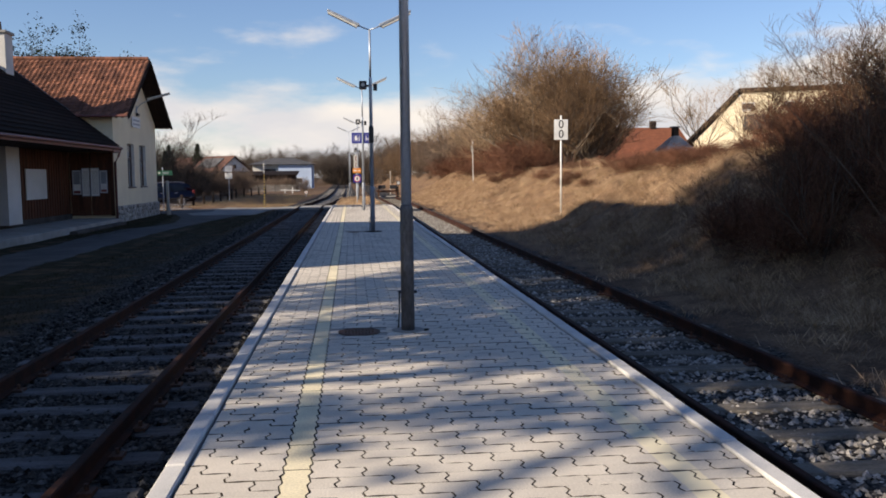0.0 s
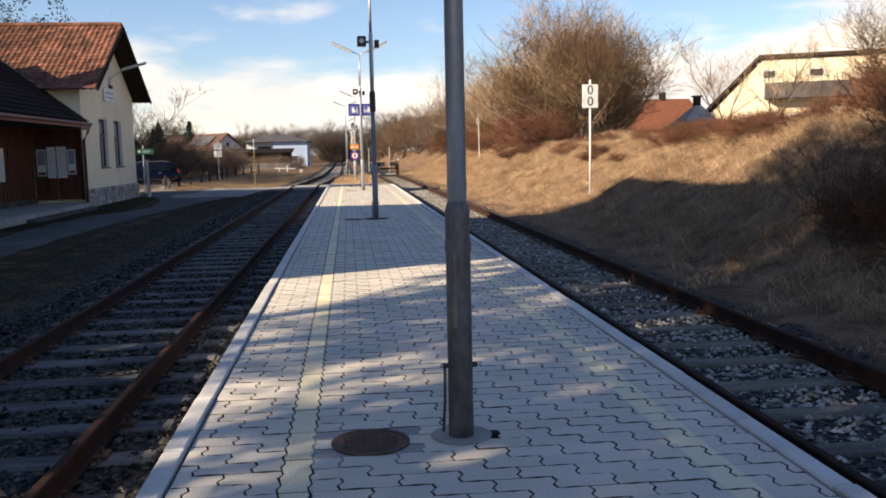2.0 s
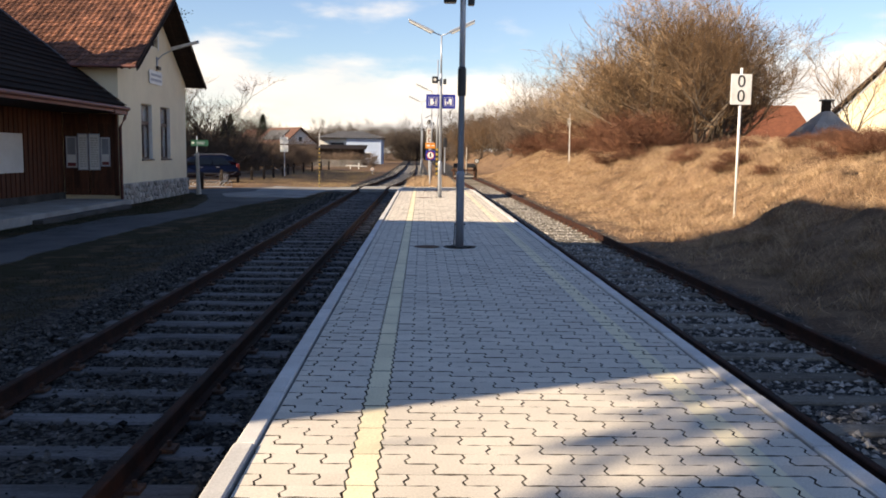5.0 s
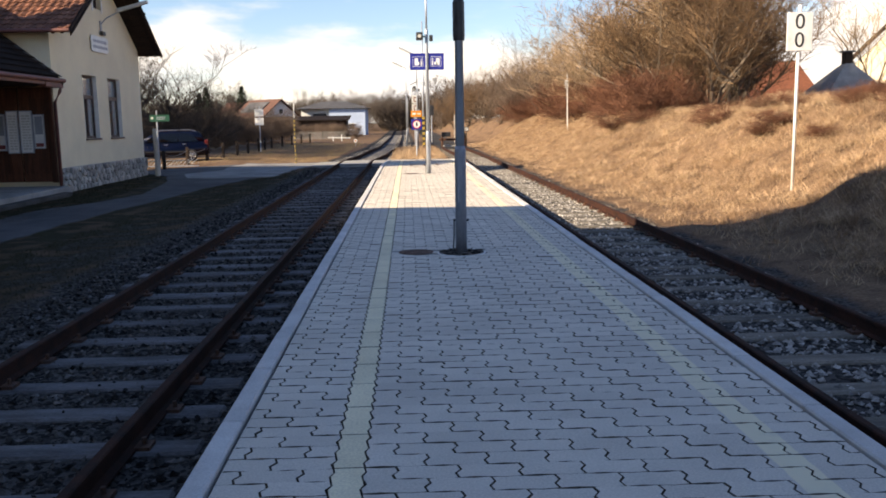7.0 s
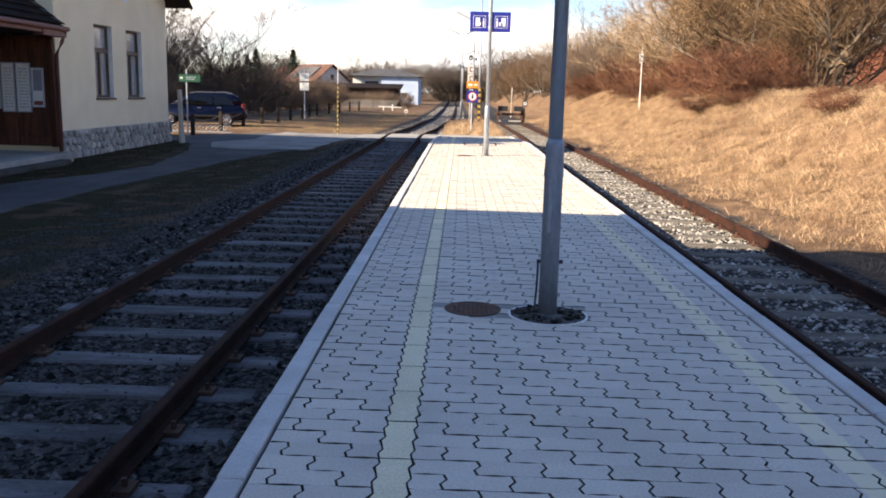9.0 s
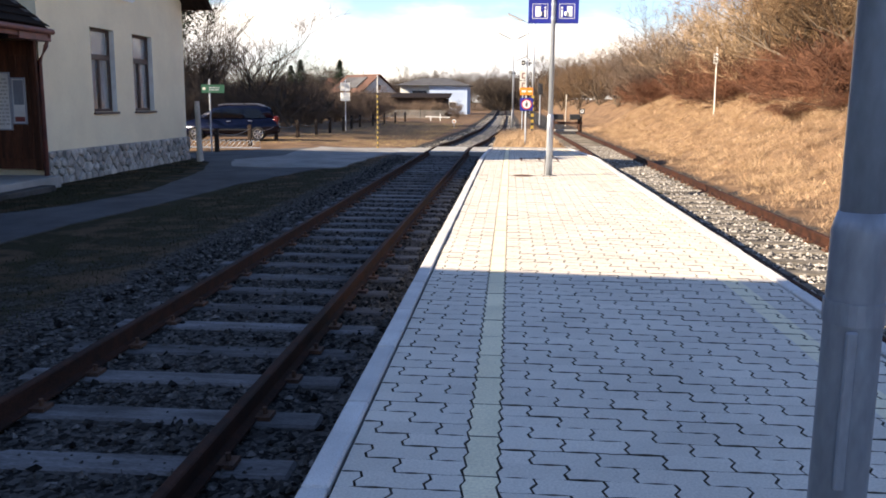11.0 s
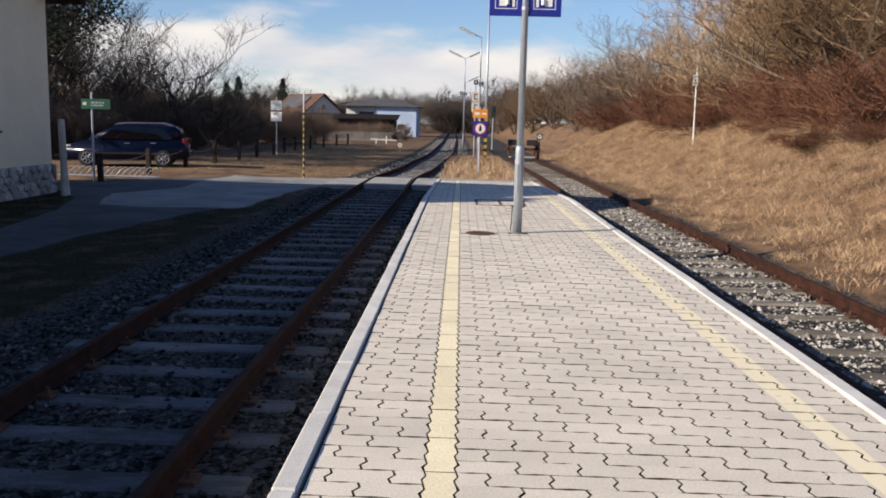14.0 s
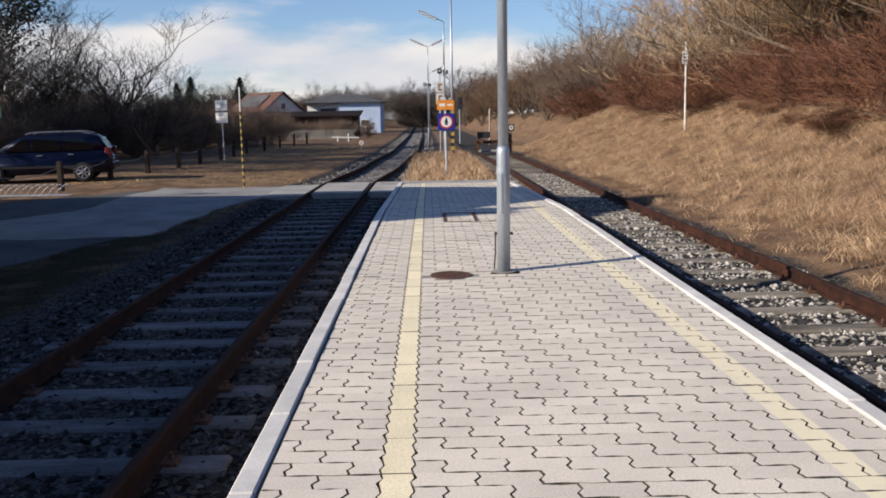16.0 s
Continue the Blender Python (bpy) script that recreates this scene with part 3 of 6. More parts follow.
part("end_strip", box(-1.44, 1.75, 59.82, 60.7, -0.5, -0.315, 0.012), M["concrete"], crossing)


def build_path(name, label, outline, lift, material, seed):
    """A worn path: a thin raised sheet with an uneven edge that follows the ground."""
    r = random.Random(seed)
    bm = bmesh.new()
    dense = []
    for (xa, ya), (xb, yb) in zip(outline, outline[1:] + outline[:1]):
        n = max(1, int(math.hypot(xb - xa, yb - ya) / 0.5))
        dense += [(xa + (xb - xa) * i / n + r.uniform(-0.07, 0.07), ya + (yb - ya) * i / n + r.uniform(-0.07, 0.07)) for i in range(n)]
    top = [bm.verts.new((x, y, 0)) for x, y in dense]
    face = bm.faces.new(top)
    bmesh.ops.triangulate(bm, faces=[face])
    bmesh.ops.subdivide_edges(bm, edges=[e for e in bm.edges if e.calc_length() > 2.0], cuts=3)
    bmesh.ops.triangulate(bm, faces=bm.faces[:])
    for v in bm.verts:
        v.co.z = float(ground_z(v.co.x, v.co.y)) + lift
    made = bmesh.ops.extrude_face_region(bm, geom=bm.faces[:])
    for v in made["geom"]:
        if isinstance(v, bmesh.types.BMVert):
            v.co.z -= 0.12
    tagged(part(name, bm, M[material]), label, "path", kind="structure")


build_path("path", "worn grey asphalt footpath along the station house",
           [(-5.4, 57.2), (-5.9, 54), (-6.0, 50.3), (-6.8, 47), (-7.2, 45.3), (-7.5, 40.3), (-7.75, 38), (-7.9, 35), (-8.0, 22), (-8.0, 4), (-9.6, 4), (-9.9, 22), (-9.9, 38.5), (-9.0, 40.5),
            (-8.6, 43), (-8.9, 46), (-9.6, 49.5), (-10.2, 51.4), (-11.5, 53.3), (-20, 53.6), (-20, 55.6), (-12.6, 55.4), (-10.9, 57.2), (-9.0, 59.6)], 0.022, "asphalt", 3)
build_path("apron", "pale concrete apron between the path and the level crossing",
           [(-4.98, 60.8), (-8.5, 60.3), (-8.9, 58), (-8.7, 55), (-9.7, 52.6), (-9.0, 50), (-7.2, 49.6), (-5.65, 50.2), (-5.4, 55.1), (-4.98, 57.2)], 0.032, "apron", 4)


# ---- platform furniture ----
def lamp_post(y, arms, loudspeaker, box_mount, signs, label, height=5.72, x=0.21, foot="steel_dark"):
    """A stepped steel lamp post: wide foot, thinner shaft, thin top pipe, Y-shaped arms with long fluorescent lamps."""
    post = thing("lamp_post", label, "lamp post", (x, y, deck(y) if y < 60 else -0.4), group="lamp posts of the platform")
    part("foot", tube([(0, 0, -0.02), (0, 0, 1.22), (0, 0, 1.255), (0, 0, 1.30)], [0.070, 0.067, 0.067, 0.055], 24), M[foot], post, "wide dented steel foot", smooth=True)
    part("collar", tube([(0, 0, 1.03), (0, 0, 1.085)], [0.072, 0.072], 24), M[foot], post)
    part("inspection_door", box(-0.04, -0.012, -0.074, -0.06, 0.62, 1.02, 0.004), M[foot], post)
    part("shaft", tube([(0, 0, 1.25), (0, 0, 4.32), (0, 0, 4.40)], [0.053, 0.047, 0.034], 16), M["steel"], post, smooth=True)
    part("top_pipe", tube([(0, 0, 4.38), (0, 0, height)], [0.032, 0.028], 12), M["steel"], post, smooth=True)
    for side in (-1, 1):
        part("bolt", tube([(side * 0.062, 0, 0.40), (side * 0.096, 0, 0.40)], 0.015, 8), M["black"], post)
    part("earth_wire", tube([(-0.085, 0.0, 0.40), (-0.087, 0.005, 0.2), (-0.10, -0.01, 0.03)], 0.008, 6), M["black"], post)
    for side in arms:
        arm = part("arm", tube([(0, 0, height - 0.01), (side * 0.18, 0, height + 0.05), (side * 0.42, 0, height + 0.17)], 0.02, 8), M["steel"], post, smooth=True)
        lo, hi = Vector((side * 0.30, 0, height + 0.075)), Vector((side * 1.18, 0, height + 0.50))
        d = (hi - lo).normalized()
        up = Vector((-d.z * side, 0, abs(d.x)))
        bm = bmesh.new()
        for k, (w, h0, h1, m_name) in enumerate(((0.10, 0.0, 0.075, "steel"),)):
            outline = [lo + up * h0, hi + up * h0, hi + up * h1 * 0.7, lo + up * h1]
            slab([p + Vector((0, -w, 0)) for p in outline], (0, 1, 0), 2 * w, bm)
        bmesh.ops.bevel(bm, geom=bm.edges[:], offset=0.012, segments=1, affect="EDGES")
        head = part("lamp_head", bm, M["steel"], post, "long grey fluorescent lamp housing")
        bm = bmesh.new()
        outline = [lo + d * 0.05 - up * 0.055, hi - d * 0.05 - up * 0.055, hi - d * 0.03 + up * 0.003, lo + d * 0.03 + up * 0.003]
        slab([p + Vector((0, -0.085, 0)) for p in outline], (0, 1, 0), 0.17, bm)
        part("lamp_cover", bm, M["diffuser"], head, "milky plastic lamp cover")
    if loudspeaker:
        horn = part("loudspeaker", box(-0.32, -0.11, -0.14, 0.10, 4.05, 4.28, 0.02), M["black"], post, "black loudspeaker box")
        part("speaker_grille", tube([(-0.215, -0.141, 4.165), (-0.215, -0.152, 4.165)], 0.055, 16), M["diffuser"], horn)
        part("bracket", box(-0.13, -0.05, -0.02, 0.02, 4.13, 4.18, 0.004), M["black"], post)
        part("loudspeaker", box(0.08, 0.19, -0.06, 0.10, 4.02, 4.2, 0.015), M["black"], post)
    if box_mount:
        bm = tube([(0, 0, 2.54), (0, 0, 2.6), (0, 0, 2.98), (0, 0, 3.02)], [0.066, 0.072, 0.07, 0.055], 14)
        part("sleeve", bm, M["black"], post, "black rubber sleeve round the shaft")
    if signs:
        for side in (-1, 1):
            x0, x1 = sorted((side * 0.035, side * 0.52))
            plate = part("sign_plate", box(x0, x1, -0.02, 0.0, 3.16, 3.66, 0.006), M["blue"], post, "blue enamel waiting-area sign with a white pictogram")
            cx = (x0 + x1) / 2
            frame_bm = bmesh.new()
            for a, b, c, d in ((-0.16, -0.151, -0.15, 0.15), (0.151, 0.16, -0.15, 0.15), (-0.151, 0.151, -0.15, -0.141), (-0.151, 0.151, 0.141, 0.15)):
                box(cx + a, cx + b, -0.0225, -0.0195, 3.41 + c, 3.41 + d, 0, frame_bm)
            part("pictogram_frame", frame_bm, M["white"], plate)
            pict = bmesh.new()
            box(cx + side * 0.05 - 0.05, cx + side * 0.05 + 0.06, -0.0226, -0.0195, 3.30, 3.51, 0, pict)
            tube([(cx - side * 0.02, -0.0228, 3.32), (cx - side * 0.02, -0.0228, 3.40)], 0.03, 8, pict)
            box(cx - side * 0.105 - 0.02, cx - side * 0.105 + 0.02, -0.0226, -0.0195, 3.29, 3.44, 0, pict)
            tube([(cx - side * 0.105, -0.0226, 3.48), (cx - side * 0.105, -0.0195, 3.48)], 0.022, 10, pict)
            part("pictogram", pict, M["white"], plate)
        for z in (3.27, 3.55):
            part("clamp", tube([(0, 0, z - 0.025), (0, 0, z + 0.025)], 0.056, 14), M["steel"], post)
    return post


lamp_post(11.03, (-1, 1), True, False, False, "grey steel lamp post with a dark dented foot, on the paving", x=0.16, foot="sleeve")
lamp_post(26.91, (-1, 1), True, True, False, "grey steel lamp post with a black sleeve in a gravel ring")
lamp_post(43.28, (-1, 1), True, False, True, "galvanised lamp post carrying two blue waiting-area signs", foot="steel")
lamp_post(75.7, (-1,), True, False, False, "grey lamp post with a single lamp in dry grass", x=0.25, height=6.45)
lamp_post(92.0, (-1, 1), True, False, False, "distant grey lamp post with two lamps", x=-0.5, height=6.6)
lamp_post(108.2, (1,), False, False, False, "far grey lamp post beside the line", x=-0.4)


def ring(outer, inner, z0, z1, sides=28):
    bm = bmesh.new()
    rows = []
    for r, z in ((inner, z0), (outer, z0), (outer, z1), (inner, z1)):
        rows.append([bm.verts.new((r * math.cos(a), r * math.sin(a), z)) for a in (2 * math.pi * k / sides for k in range(sides))])
    for i in range(4):
        a, b = rows[i], rows[(i + 1) % 4]
        for k in range(sides):
            bm.faces.new((a[k], a[(k + 1) % sides], b[(k + 1) % sides], b[k]))
    return bm


# white cable ring with loose gravel round the foot of the second post
cable_ring = thing("foot_ring", "white plastic ring with loose gravel round a lamp post foot", "ring", (0.21, 26.86, 0.0))
part("ring", ring(0.295, 0.28, 0.0, 0.012), M["white"], cable_ring)
part("mortar_bed", ring(0.47, 0.25, -0.03, -0.006), M["concrete"], cable_ring)
rng = np.random.default_rng(8)
bm = tube([(0, 0, 0.0), (0, 0, 0.012)], 0.272, 24)
for _ in range(150):
    a, r, s = rng.random() * 6.28, 0.10 + 0.165 * rng.random(), rng.uniform(0.008, 0.022)
    box(r * math.cos(a) - s, r * math.cos(a) + s, r * math.sin(a) - s * 0.8, r * math.sin(a) + s * 0.8, 0.006, 0.012 + s, s * 0.3, bm)
part("gravel", bm, M["stone"], cable_ring, kind="stuff")
for y in (11.03, 43.28):
    solo("foot_patch", tube([(0, 0, 0.0), (0, 0, 0.006)], 0.17 if y < 20 else 0.13, 18), M["concrete"], "pale mortar patch round a lamp post foot", "mortar patch", (0.16 if y < 20 else 0.21, y, 0.0), group="patches round the posts")


def manhole(x, y):
    cover = thing("manhole_cover", "round rusty cast iron manhole cover in the paving", "manhole cover", (x, y, 0.0), group="manhole covers")
    part("frame", ring(0.215, 0.188, -0.02, 0.006), M["rust"], cover)
    part("mortar_bed", ring(0.40, 0.216, -0.03, -0.004), M["concrete"], cover)
    part("lid", tube([(0, 0, -0.02), (0, 0, 0.004)], 0.186, 28), M["rust"], cover)
    knobs = bmesh.new()
    for i in range(-5, 6):
        for j in range(-5, 6):
            if math.hypot(i, j) * 0.034 < 0.165:
                box(i * 0.034 - 0.011, i * 0.034 + 0.011, j * 0.034 - 0.011, j * 0.034 + 0.011, 0.003, 0.008, 0, knobs)
    part("studs", knobs, M["rust"], cover, kind="stuff")


for at in ((-0.345, 11.0), (-0.345, 27.0), (-0.345, 43.12)):
    manhole(*at)

hatch = thing("floor_hatch", "rusty steel hatch frame with two paved fields", "floor hatch", (0.17, 48.2, 0.0))
for x0, x1, y0, y1 in ((-0.51, 0.51, -0.62, -0.57), (-0.51, 0.51, 0.57, 0.62), (-0.51, -0.46, -0.57, 0.57), (0.46, 0.51, -0.57, 0.57), (-0.025, 0.025, -0.57, 0.57)):
    part("frame_bar", box(x0, x1, y0, y1, 0.0, 0.009, 0.002), M["rust"], hatch)
for x in (-0.48, 0.0, 0.48):
    part("lifting_eye", tube([(x - 0.04, 0.3, 0.005), (x - 0.03, 0.3, 0.026), (x + 0.03, 0.3, 0.026), (x + 0.04, 0.3, 0.005)], 0.008, 6), M["rust"], hatch)


# ---- signs and posts ----
def bars(rows, x0, x1, z0, z1, y, bm=None, seed=1):
    """Unreadable writing: plain bars in rows."""
    bm = bm or bmesh.new()
    r = random.Random(seed)
    step = (z1 - z0) / rows
    for i in range(rows):
        z = z1 - (i + 0.5) * step
        x = x0
        while x < x1 - 0.02:
            w = min(r.uniform(0.05, 0.16), x1 - x)
            box(x, x + w, y - 0.002, y, z - step * 0.26, z + step * 0.26, 0, bm)
            x += w + 0.03
    return bm


def letters(text, size, at, material, parent, turn=(90, 0, 0)):
    """Readable characters as flat mesh letters."""
    curve = bpy.data.curves.new("numeral", "FONT")
    curve.body, curve.size, curve.extrude, curve.align_x, curve.align_y = text, size, 0.002, "CENTER", "CENTER"
    temp = new("numeral", curve)
    bpy.context.view_layer.update()
    data = bpy.data.meshes.new_from_object(temp.evaluated_get(bpy.context.evaluated_depsgraph_get()))
    bpy.data.objects.remove(temp)
    ob = part("numeral", data, material, parent)
    ob.matrix_basis = pose(*at, *turn)
    return ob


gz0 = float(ground_z(7.45, 33.8))
board = thing("kilometre_board", "white kilometre board with black zeros on a pale post", "track sign", (7.45, 33.8, gz0))
part("post", tube([(0, 0, -0.2), (0, 0, 3.78 - gz0)], 0.033, 10), M["white"], board, smooth=True)
plate = part("plate", box(-0.27, 0.25, -0.055, -0.035, 2.88 - gz0, 3.63 - gz0, 0.006), M["white"], board)
letters("0", 0.42, (-0.01, -0.058, 3.44 - gz0), M["black"], plate)
letters("0", 0.42, (-0.01, -0.058, 3.08 - gz0), M["black"], plate)

gz1 = float(ground_z(8.65, 65.3))
marker = thing("track_marker", "white leaning track marker post with a small plate", "track sign", (8.65, 65.3, gz1))
part("post", tube([(0, 0, -0.2), (-0.03, 0, 4.1 - gz1)], 0.03, 8), M["white"], marker)
plate = part("plate", box(-0.17, 0.03, -0.05, -0.035, 3.33 - gz1, 3.78 - gz1, 0.004), M["white"], marker)
part("lettering", bars(3, -0.14, 0.0, 3.38 - gz1, 3.72 - gz1, -0.05, seed=4), M["black"], plate, kind="stuff")

notice = thing("notice_sign", "two white notice plates on a galvanised post beside the chain fence", "notice sign", (-10.86, 78.0, -0.32), -16.0)
part("post", tube([(0, 0, -0.1), (0, 0, 3.15)], 0.032, 10), M["steel"], notice)
for k, (z0, z1) in enumerate(((2.44, 2.95), (1.83, 2.34))):
    plate = part("plate", box(-0.33, 0.33, -0.05, -0.035, z0, z1, 0.005), M["white"], notice)
    part("lettering", bars(4 if k == 0 else 2, -0.2, 0.2, z0 + 0.16, z1 - 0.16, -0.05, seed=20 + k), M["diffuser"], plate, kind="stuff")

striped = thing("striped_post", "yellow and black striped post with a white tip at the crossing", "marker post", (-6.12, 60.3, -0.44))
for k in range(22):
    part("band", tube([(0, 0, k * 0.105), (0, 0, (k + 1) * 0.105)], 0.029, 10), M["black"] if k % 2 else M["yellow"], striped)
part("tip", tube([(0, 0, 2.31), (0, 0, 3.02)], [0.02, 0.02], 8), M["white"], striped)

guide = thing("footpath_sign", "green direction sign on a slim post beside the parking", "direction sign", (-11.86, 56.5, float(ground_z(-11.86, 56.5))))
part("post", tube([(0, 0, -0.1), (0, 0, 2.7)], 0.03, 10), M["steel"], guide)
plate = part("plate", slab([(-0.30, -0.05, 2.2), (0.58, -0.05, 2.2), (0.58, -0.05, 2.5), (-0.30, -0.05, 2.5)], (0, 1, 0), 0.02), M["green"], guide)
part("lettering", bars(2, 0.0, 0.4, 2.27, 2.43, -0.05, seed=9), M["steel_dark"], plate, kind="stuff")
part("pictogram", box(-0.25, -0.14, -0.053, -0.05, 2.31, 2.40), M["diffuser"], plate)

pale_post = solo("old_post", tube([(0, 0, -0.1), (-0.02, 0, 0.7), (-0.055, 0.02, 1.92)], [0.12, 0.085, 0.08], 12), M["old_wood"],
                 "pale weathered leaning wooden post at the path", "post", (-10.62, 51.9, float(ground_z(-10.62, 51.9))))

signpost = thing("platform_sign", "round prohibition sign and orange plate on a grey post", "platform sign", (0.06, 64.5, -0.39))
part("post", tube([(0, 0, -0.1), (0, 0, 2.66)], 0.035, 10), M["steel"], signpost)
part("post", tube([(0.16, 0.1, 1.4), (0.16, 0.1, 2.66)], 0.03, 8), M["steel"], signpost)
plate = part("blue_plate", box(-0.27, 0.31, -0.06, -0.04, 1.54, 2.12, 0.006), M["blue"], signpost)
disc = part("disc", tube([(0.02, -0.061, 1.83), (0.02, -0.066, 1.83)], 0.235, 28), M["red"], plate, "red-rimmed round sign")
part("disc_face", tube([(0.02, -0.0665, 1.83), (0.02, -0.069, 1.83)], 0.185, 28), M["white"], plate)
part("symbol", box(-0.03, 0.07, -0.0715, -0.0695, 1.73, 1.90), M["black"], plate)
part("symbol", tube([(0.02, -0.0695, 1.94), (0.02, -0.0715, 1.94)], 0.035, 12), M["black"], plate)
plate = part("orange_plate", box(-0.29, 0.30, -0.06, -0.04, 2.24, 2.58, 0.006), M["orange"], signpost, "orange plate with white arrow shapes")
part("symbol", box(-0.22, -0.02, -0.0635, -0.0605, 2.36, 2.46), M["white"], plate)
part("symbol", box(0.06, 0.24, -0.0635, -0.0605, 2.38, 2.44), M["white"], plate)

mast = thing("signal_mast", "tall grey mast with a yellow and black striped cable guard", "mast", (0.75, 80.6, -0.38))
part("shaft", tube([(0, 0, -0.1), (0, 0, 9.2)], [0.075, 0.045], 12), M["steel"], mast, smooth=True)
for k in range(12):
    part("guard_band", box(-0.09, 0.09, -0.12, -0.07, 0.05 + k * 0.19, 0.05 + (k + 1) * 0.19), M["yellow"] if k % 2 else M["black"], mast)
panel = thing("route_board", "white lattice route boards on a slim post", "track sign", (0.15, 84.0, -0.4))
part("post", tube([(0, 0, -0.1), (0, 0, 4.7)], 0.04, 8), M["steel"], panel)
for z in (2.75, 3.4):
    p = part("plate", box(-0.22, 0.22, -0.06, -0.04, z, z + 0.6, 0.005), M["diffuser"], panel)
    part("symbol", box(-0.08, 0.14, -0.064, -0.0605, z + 0.1, z + 0.18), M["fascia"], p)
    part("symbol", box(-0.08, 0.14, -0.064, -0.0605, z + 0.4, z + 0.48), M["fascia"], p)
    part("symbol", box(-0.08, -0.01, -0.064, -0.0605, z + 0.18, z + 0.4), M["fascia"], p)
part("lantern", box(-0.12, 0.12, -0.1, 0.1, 4.45, 4.7, 0.02), M["black"], panel)

signal = thing("small_signal", "dark small railway signal beside the siding", "signal", (2.0, 104.0, -0.4))
part("post", tube([(0, 0, -0.1), (0, 0, 3.0)], 0.06, 8), M["steel_dark"], signal)
part("head", box(-0.22, 0.22, -0.12, 0.1, 2.6, 3.6, 0.03), M["black"], signal)
part("hood", box(-0.1, 0.1, -0.25, -0.12, 3.2, 3.4, 0.02), M["black"], signal)
stake = solo("stake", tube([(0, 0, -0.1), (0.02, 0, 2.6)], 0.05, 8), M["old_wood"], "bare pale wooden stake beside the siding", "stake", (4.1, 100.0, -0.4))

disc_sign = thing("dwarf_sign", "small round white track sign on a short stake in the lawn", "track sign", (-4.95, 91.0, -0.42))
part("stake", tube([(0, 0, -0.1), (0, 0, 0.35)], 0.02, 6), M["steel"], disc_sign)
part("disc", tube([(0, -0.02, 0.45), (0, 0.0, 0.45)], 0.16, 18), M["white"], disc_sign)
part("spot", tube([(0, -0.024, 0.45), (0, -0.021, 0.45)], 0.07, 14), M["orange"], disc_sign)

# buffer stop at the end of the siding
buffer_stop = thing("buffer_stop", "weathered buffer stop of old rails with two black buffer beams", "buffer stop", (2.98, 81.5, -0.42))
for x in (-0.82, 0.82):
    part("upright", box(x - 0.07, x + 0.07, -0.1, 0.06, 0.0, 1.05, 0.015), M["rust"], buffer_stop)
    part("stay", slab([(x - 0.05, 0.0, 0.95), (x + 0.05, 0.0, 0.95), (x + 0.05, 1.5, 0.1), (x - 0.05, 1.5, 0.1)], (0, 0, 1), 0.1), M["rust"], buffer_stop)
    part("buffer", box(x * 0.66 - 0.34, x * 0.66 + 0.34, -0.34, -0.1, 0.86, 1.2, 0.03), M["black"], buffer_stop, "black worn buffer block")
part("cross_beam", box(-1.05, 1.05, -0.1, 0.05, 0.55, 0.72, 0.02), M["rust"], buffer_stop)
part("cross_beam", box(-0.78, 0.78, -0.14, 0.02, 0.10, 0.22, 0.02), M["concrete"], buffer_stop)
lantern = thing("buffer_signal", "black square signal with a white ring beside the buffer stop", "signal", (4.0, 81.8, -0.35))
part("post", tube([(0, 0, -0.1), (0, 0, 1.25)], 0.03, 8), M["black"], lantern)
part("plate", box(-0.17, 0.17, -0.05, -0.03, 1.15, 1.5, 0.006), M["black"], lantern)
ring_bm = ring(0.12, 0.06, 0.0, 0.004, 18)
bmesh.ops.transform(ring_bm, matrix=pose(0, -0.052, 1.325, 90, 0, 0), verts=ring_bm.verts)
part("white_ring", ring_bm, M["white"], lantern)
part("post", box(-0.28, -0.05, -0.2, 0.1, 0.0, 1.0, 0.03), M["black"], lantern)


# low white barrier lying across two stakes in the lawn
barrier = thing("low_barrier", "low white wooden barrier on short stakes in the lawn", "barrier", (-7.9, 111.0, float(ground_z(-7.9, 111.0))))
part("rail", tube([(-1.25, 0, 0.42), (1.2, 0.1, 0.34)], 0.05, 8), M["white"], barrier)
for x in (-0.7, 0.25):
    part("stake", box(x - 0.05, x + 0.05, 0.02, 0.1, -0.1, 0.5 if x < 0 else 0.72, 0.01), M["white"], barrier)


# low lattice fence in front of the shed
lattice = thing("lattice_fence", "low pale crossed-lath lattice fence before the shed", "fence", (-14.3, 116.0, float(ground_z(-11.0, 116.0))))
lath_up, lath_down = slab([(0, 0, 0.05), (0.07, 0, 0.05), (0.95, 0, 0.93), (0.88, 0, 0.93)], (0, 1, 0), 0.02), slab([(0.88, 0.022, 0.05), (0.95, 0.022, 0.05), (0.07, 0.022, 0.93), (0, 0.022, 0.93)], (0, 1, 0), 0.02)
laths = []
for name_bm in (lath_up, lath_down):
    data = bpy.data.meshes.new("lath")
    name_bm.to_mesh(data)
    name_bm.free()
    data.materials.append(M["concrete"])
    laths.append(data)
for k in range(25):
    for data in laths:
        lath = new("lath", data)
        lath.parent = lattice
        lath.matrix_basis = pose(k * 0.27 - 0.4, 0, 0)
for k in range(4):
    part("post", box(k * 2.25 - 0.45, k * 2.25 - 0.35, 0.045, 0.14, -0.2, 1.02, 0.01), M["timber"], lattice)


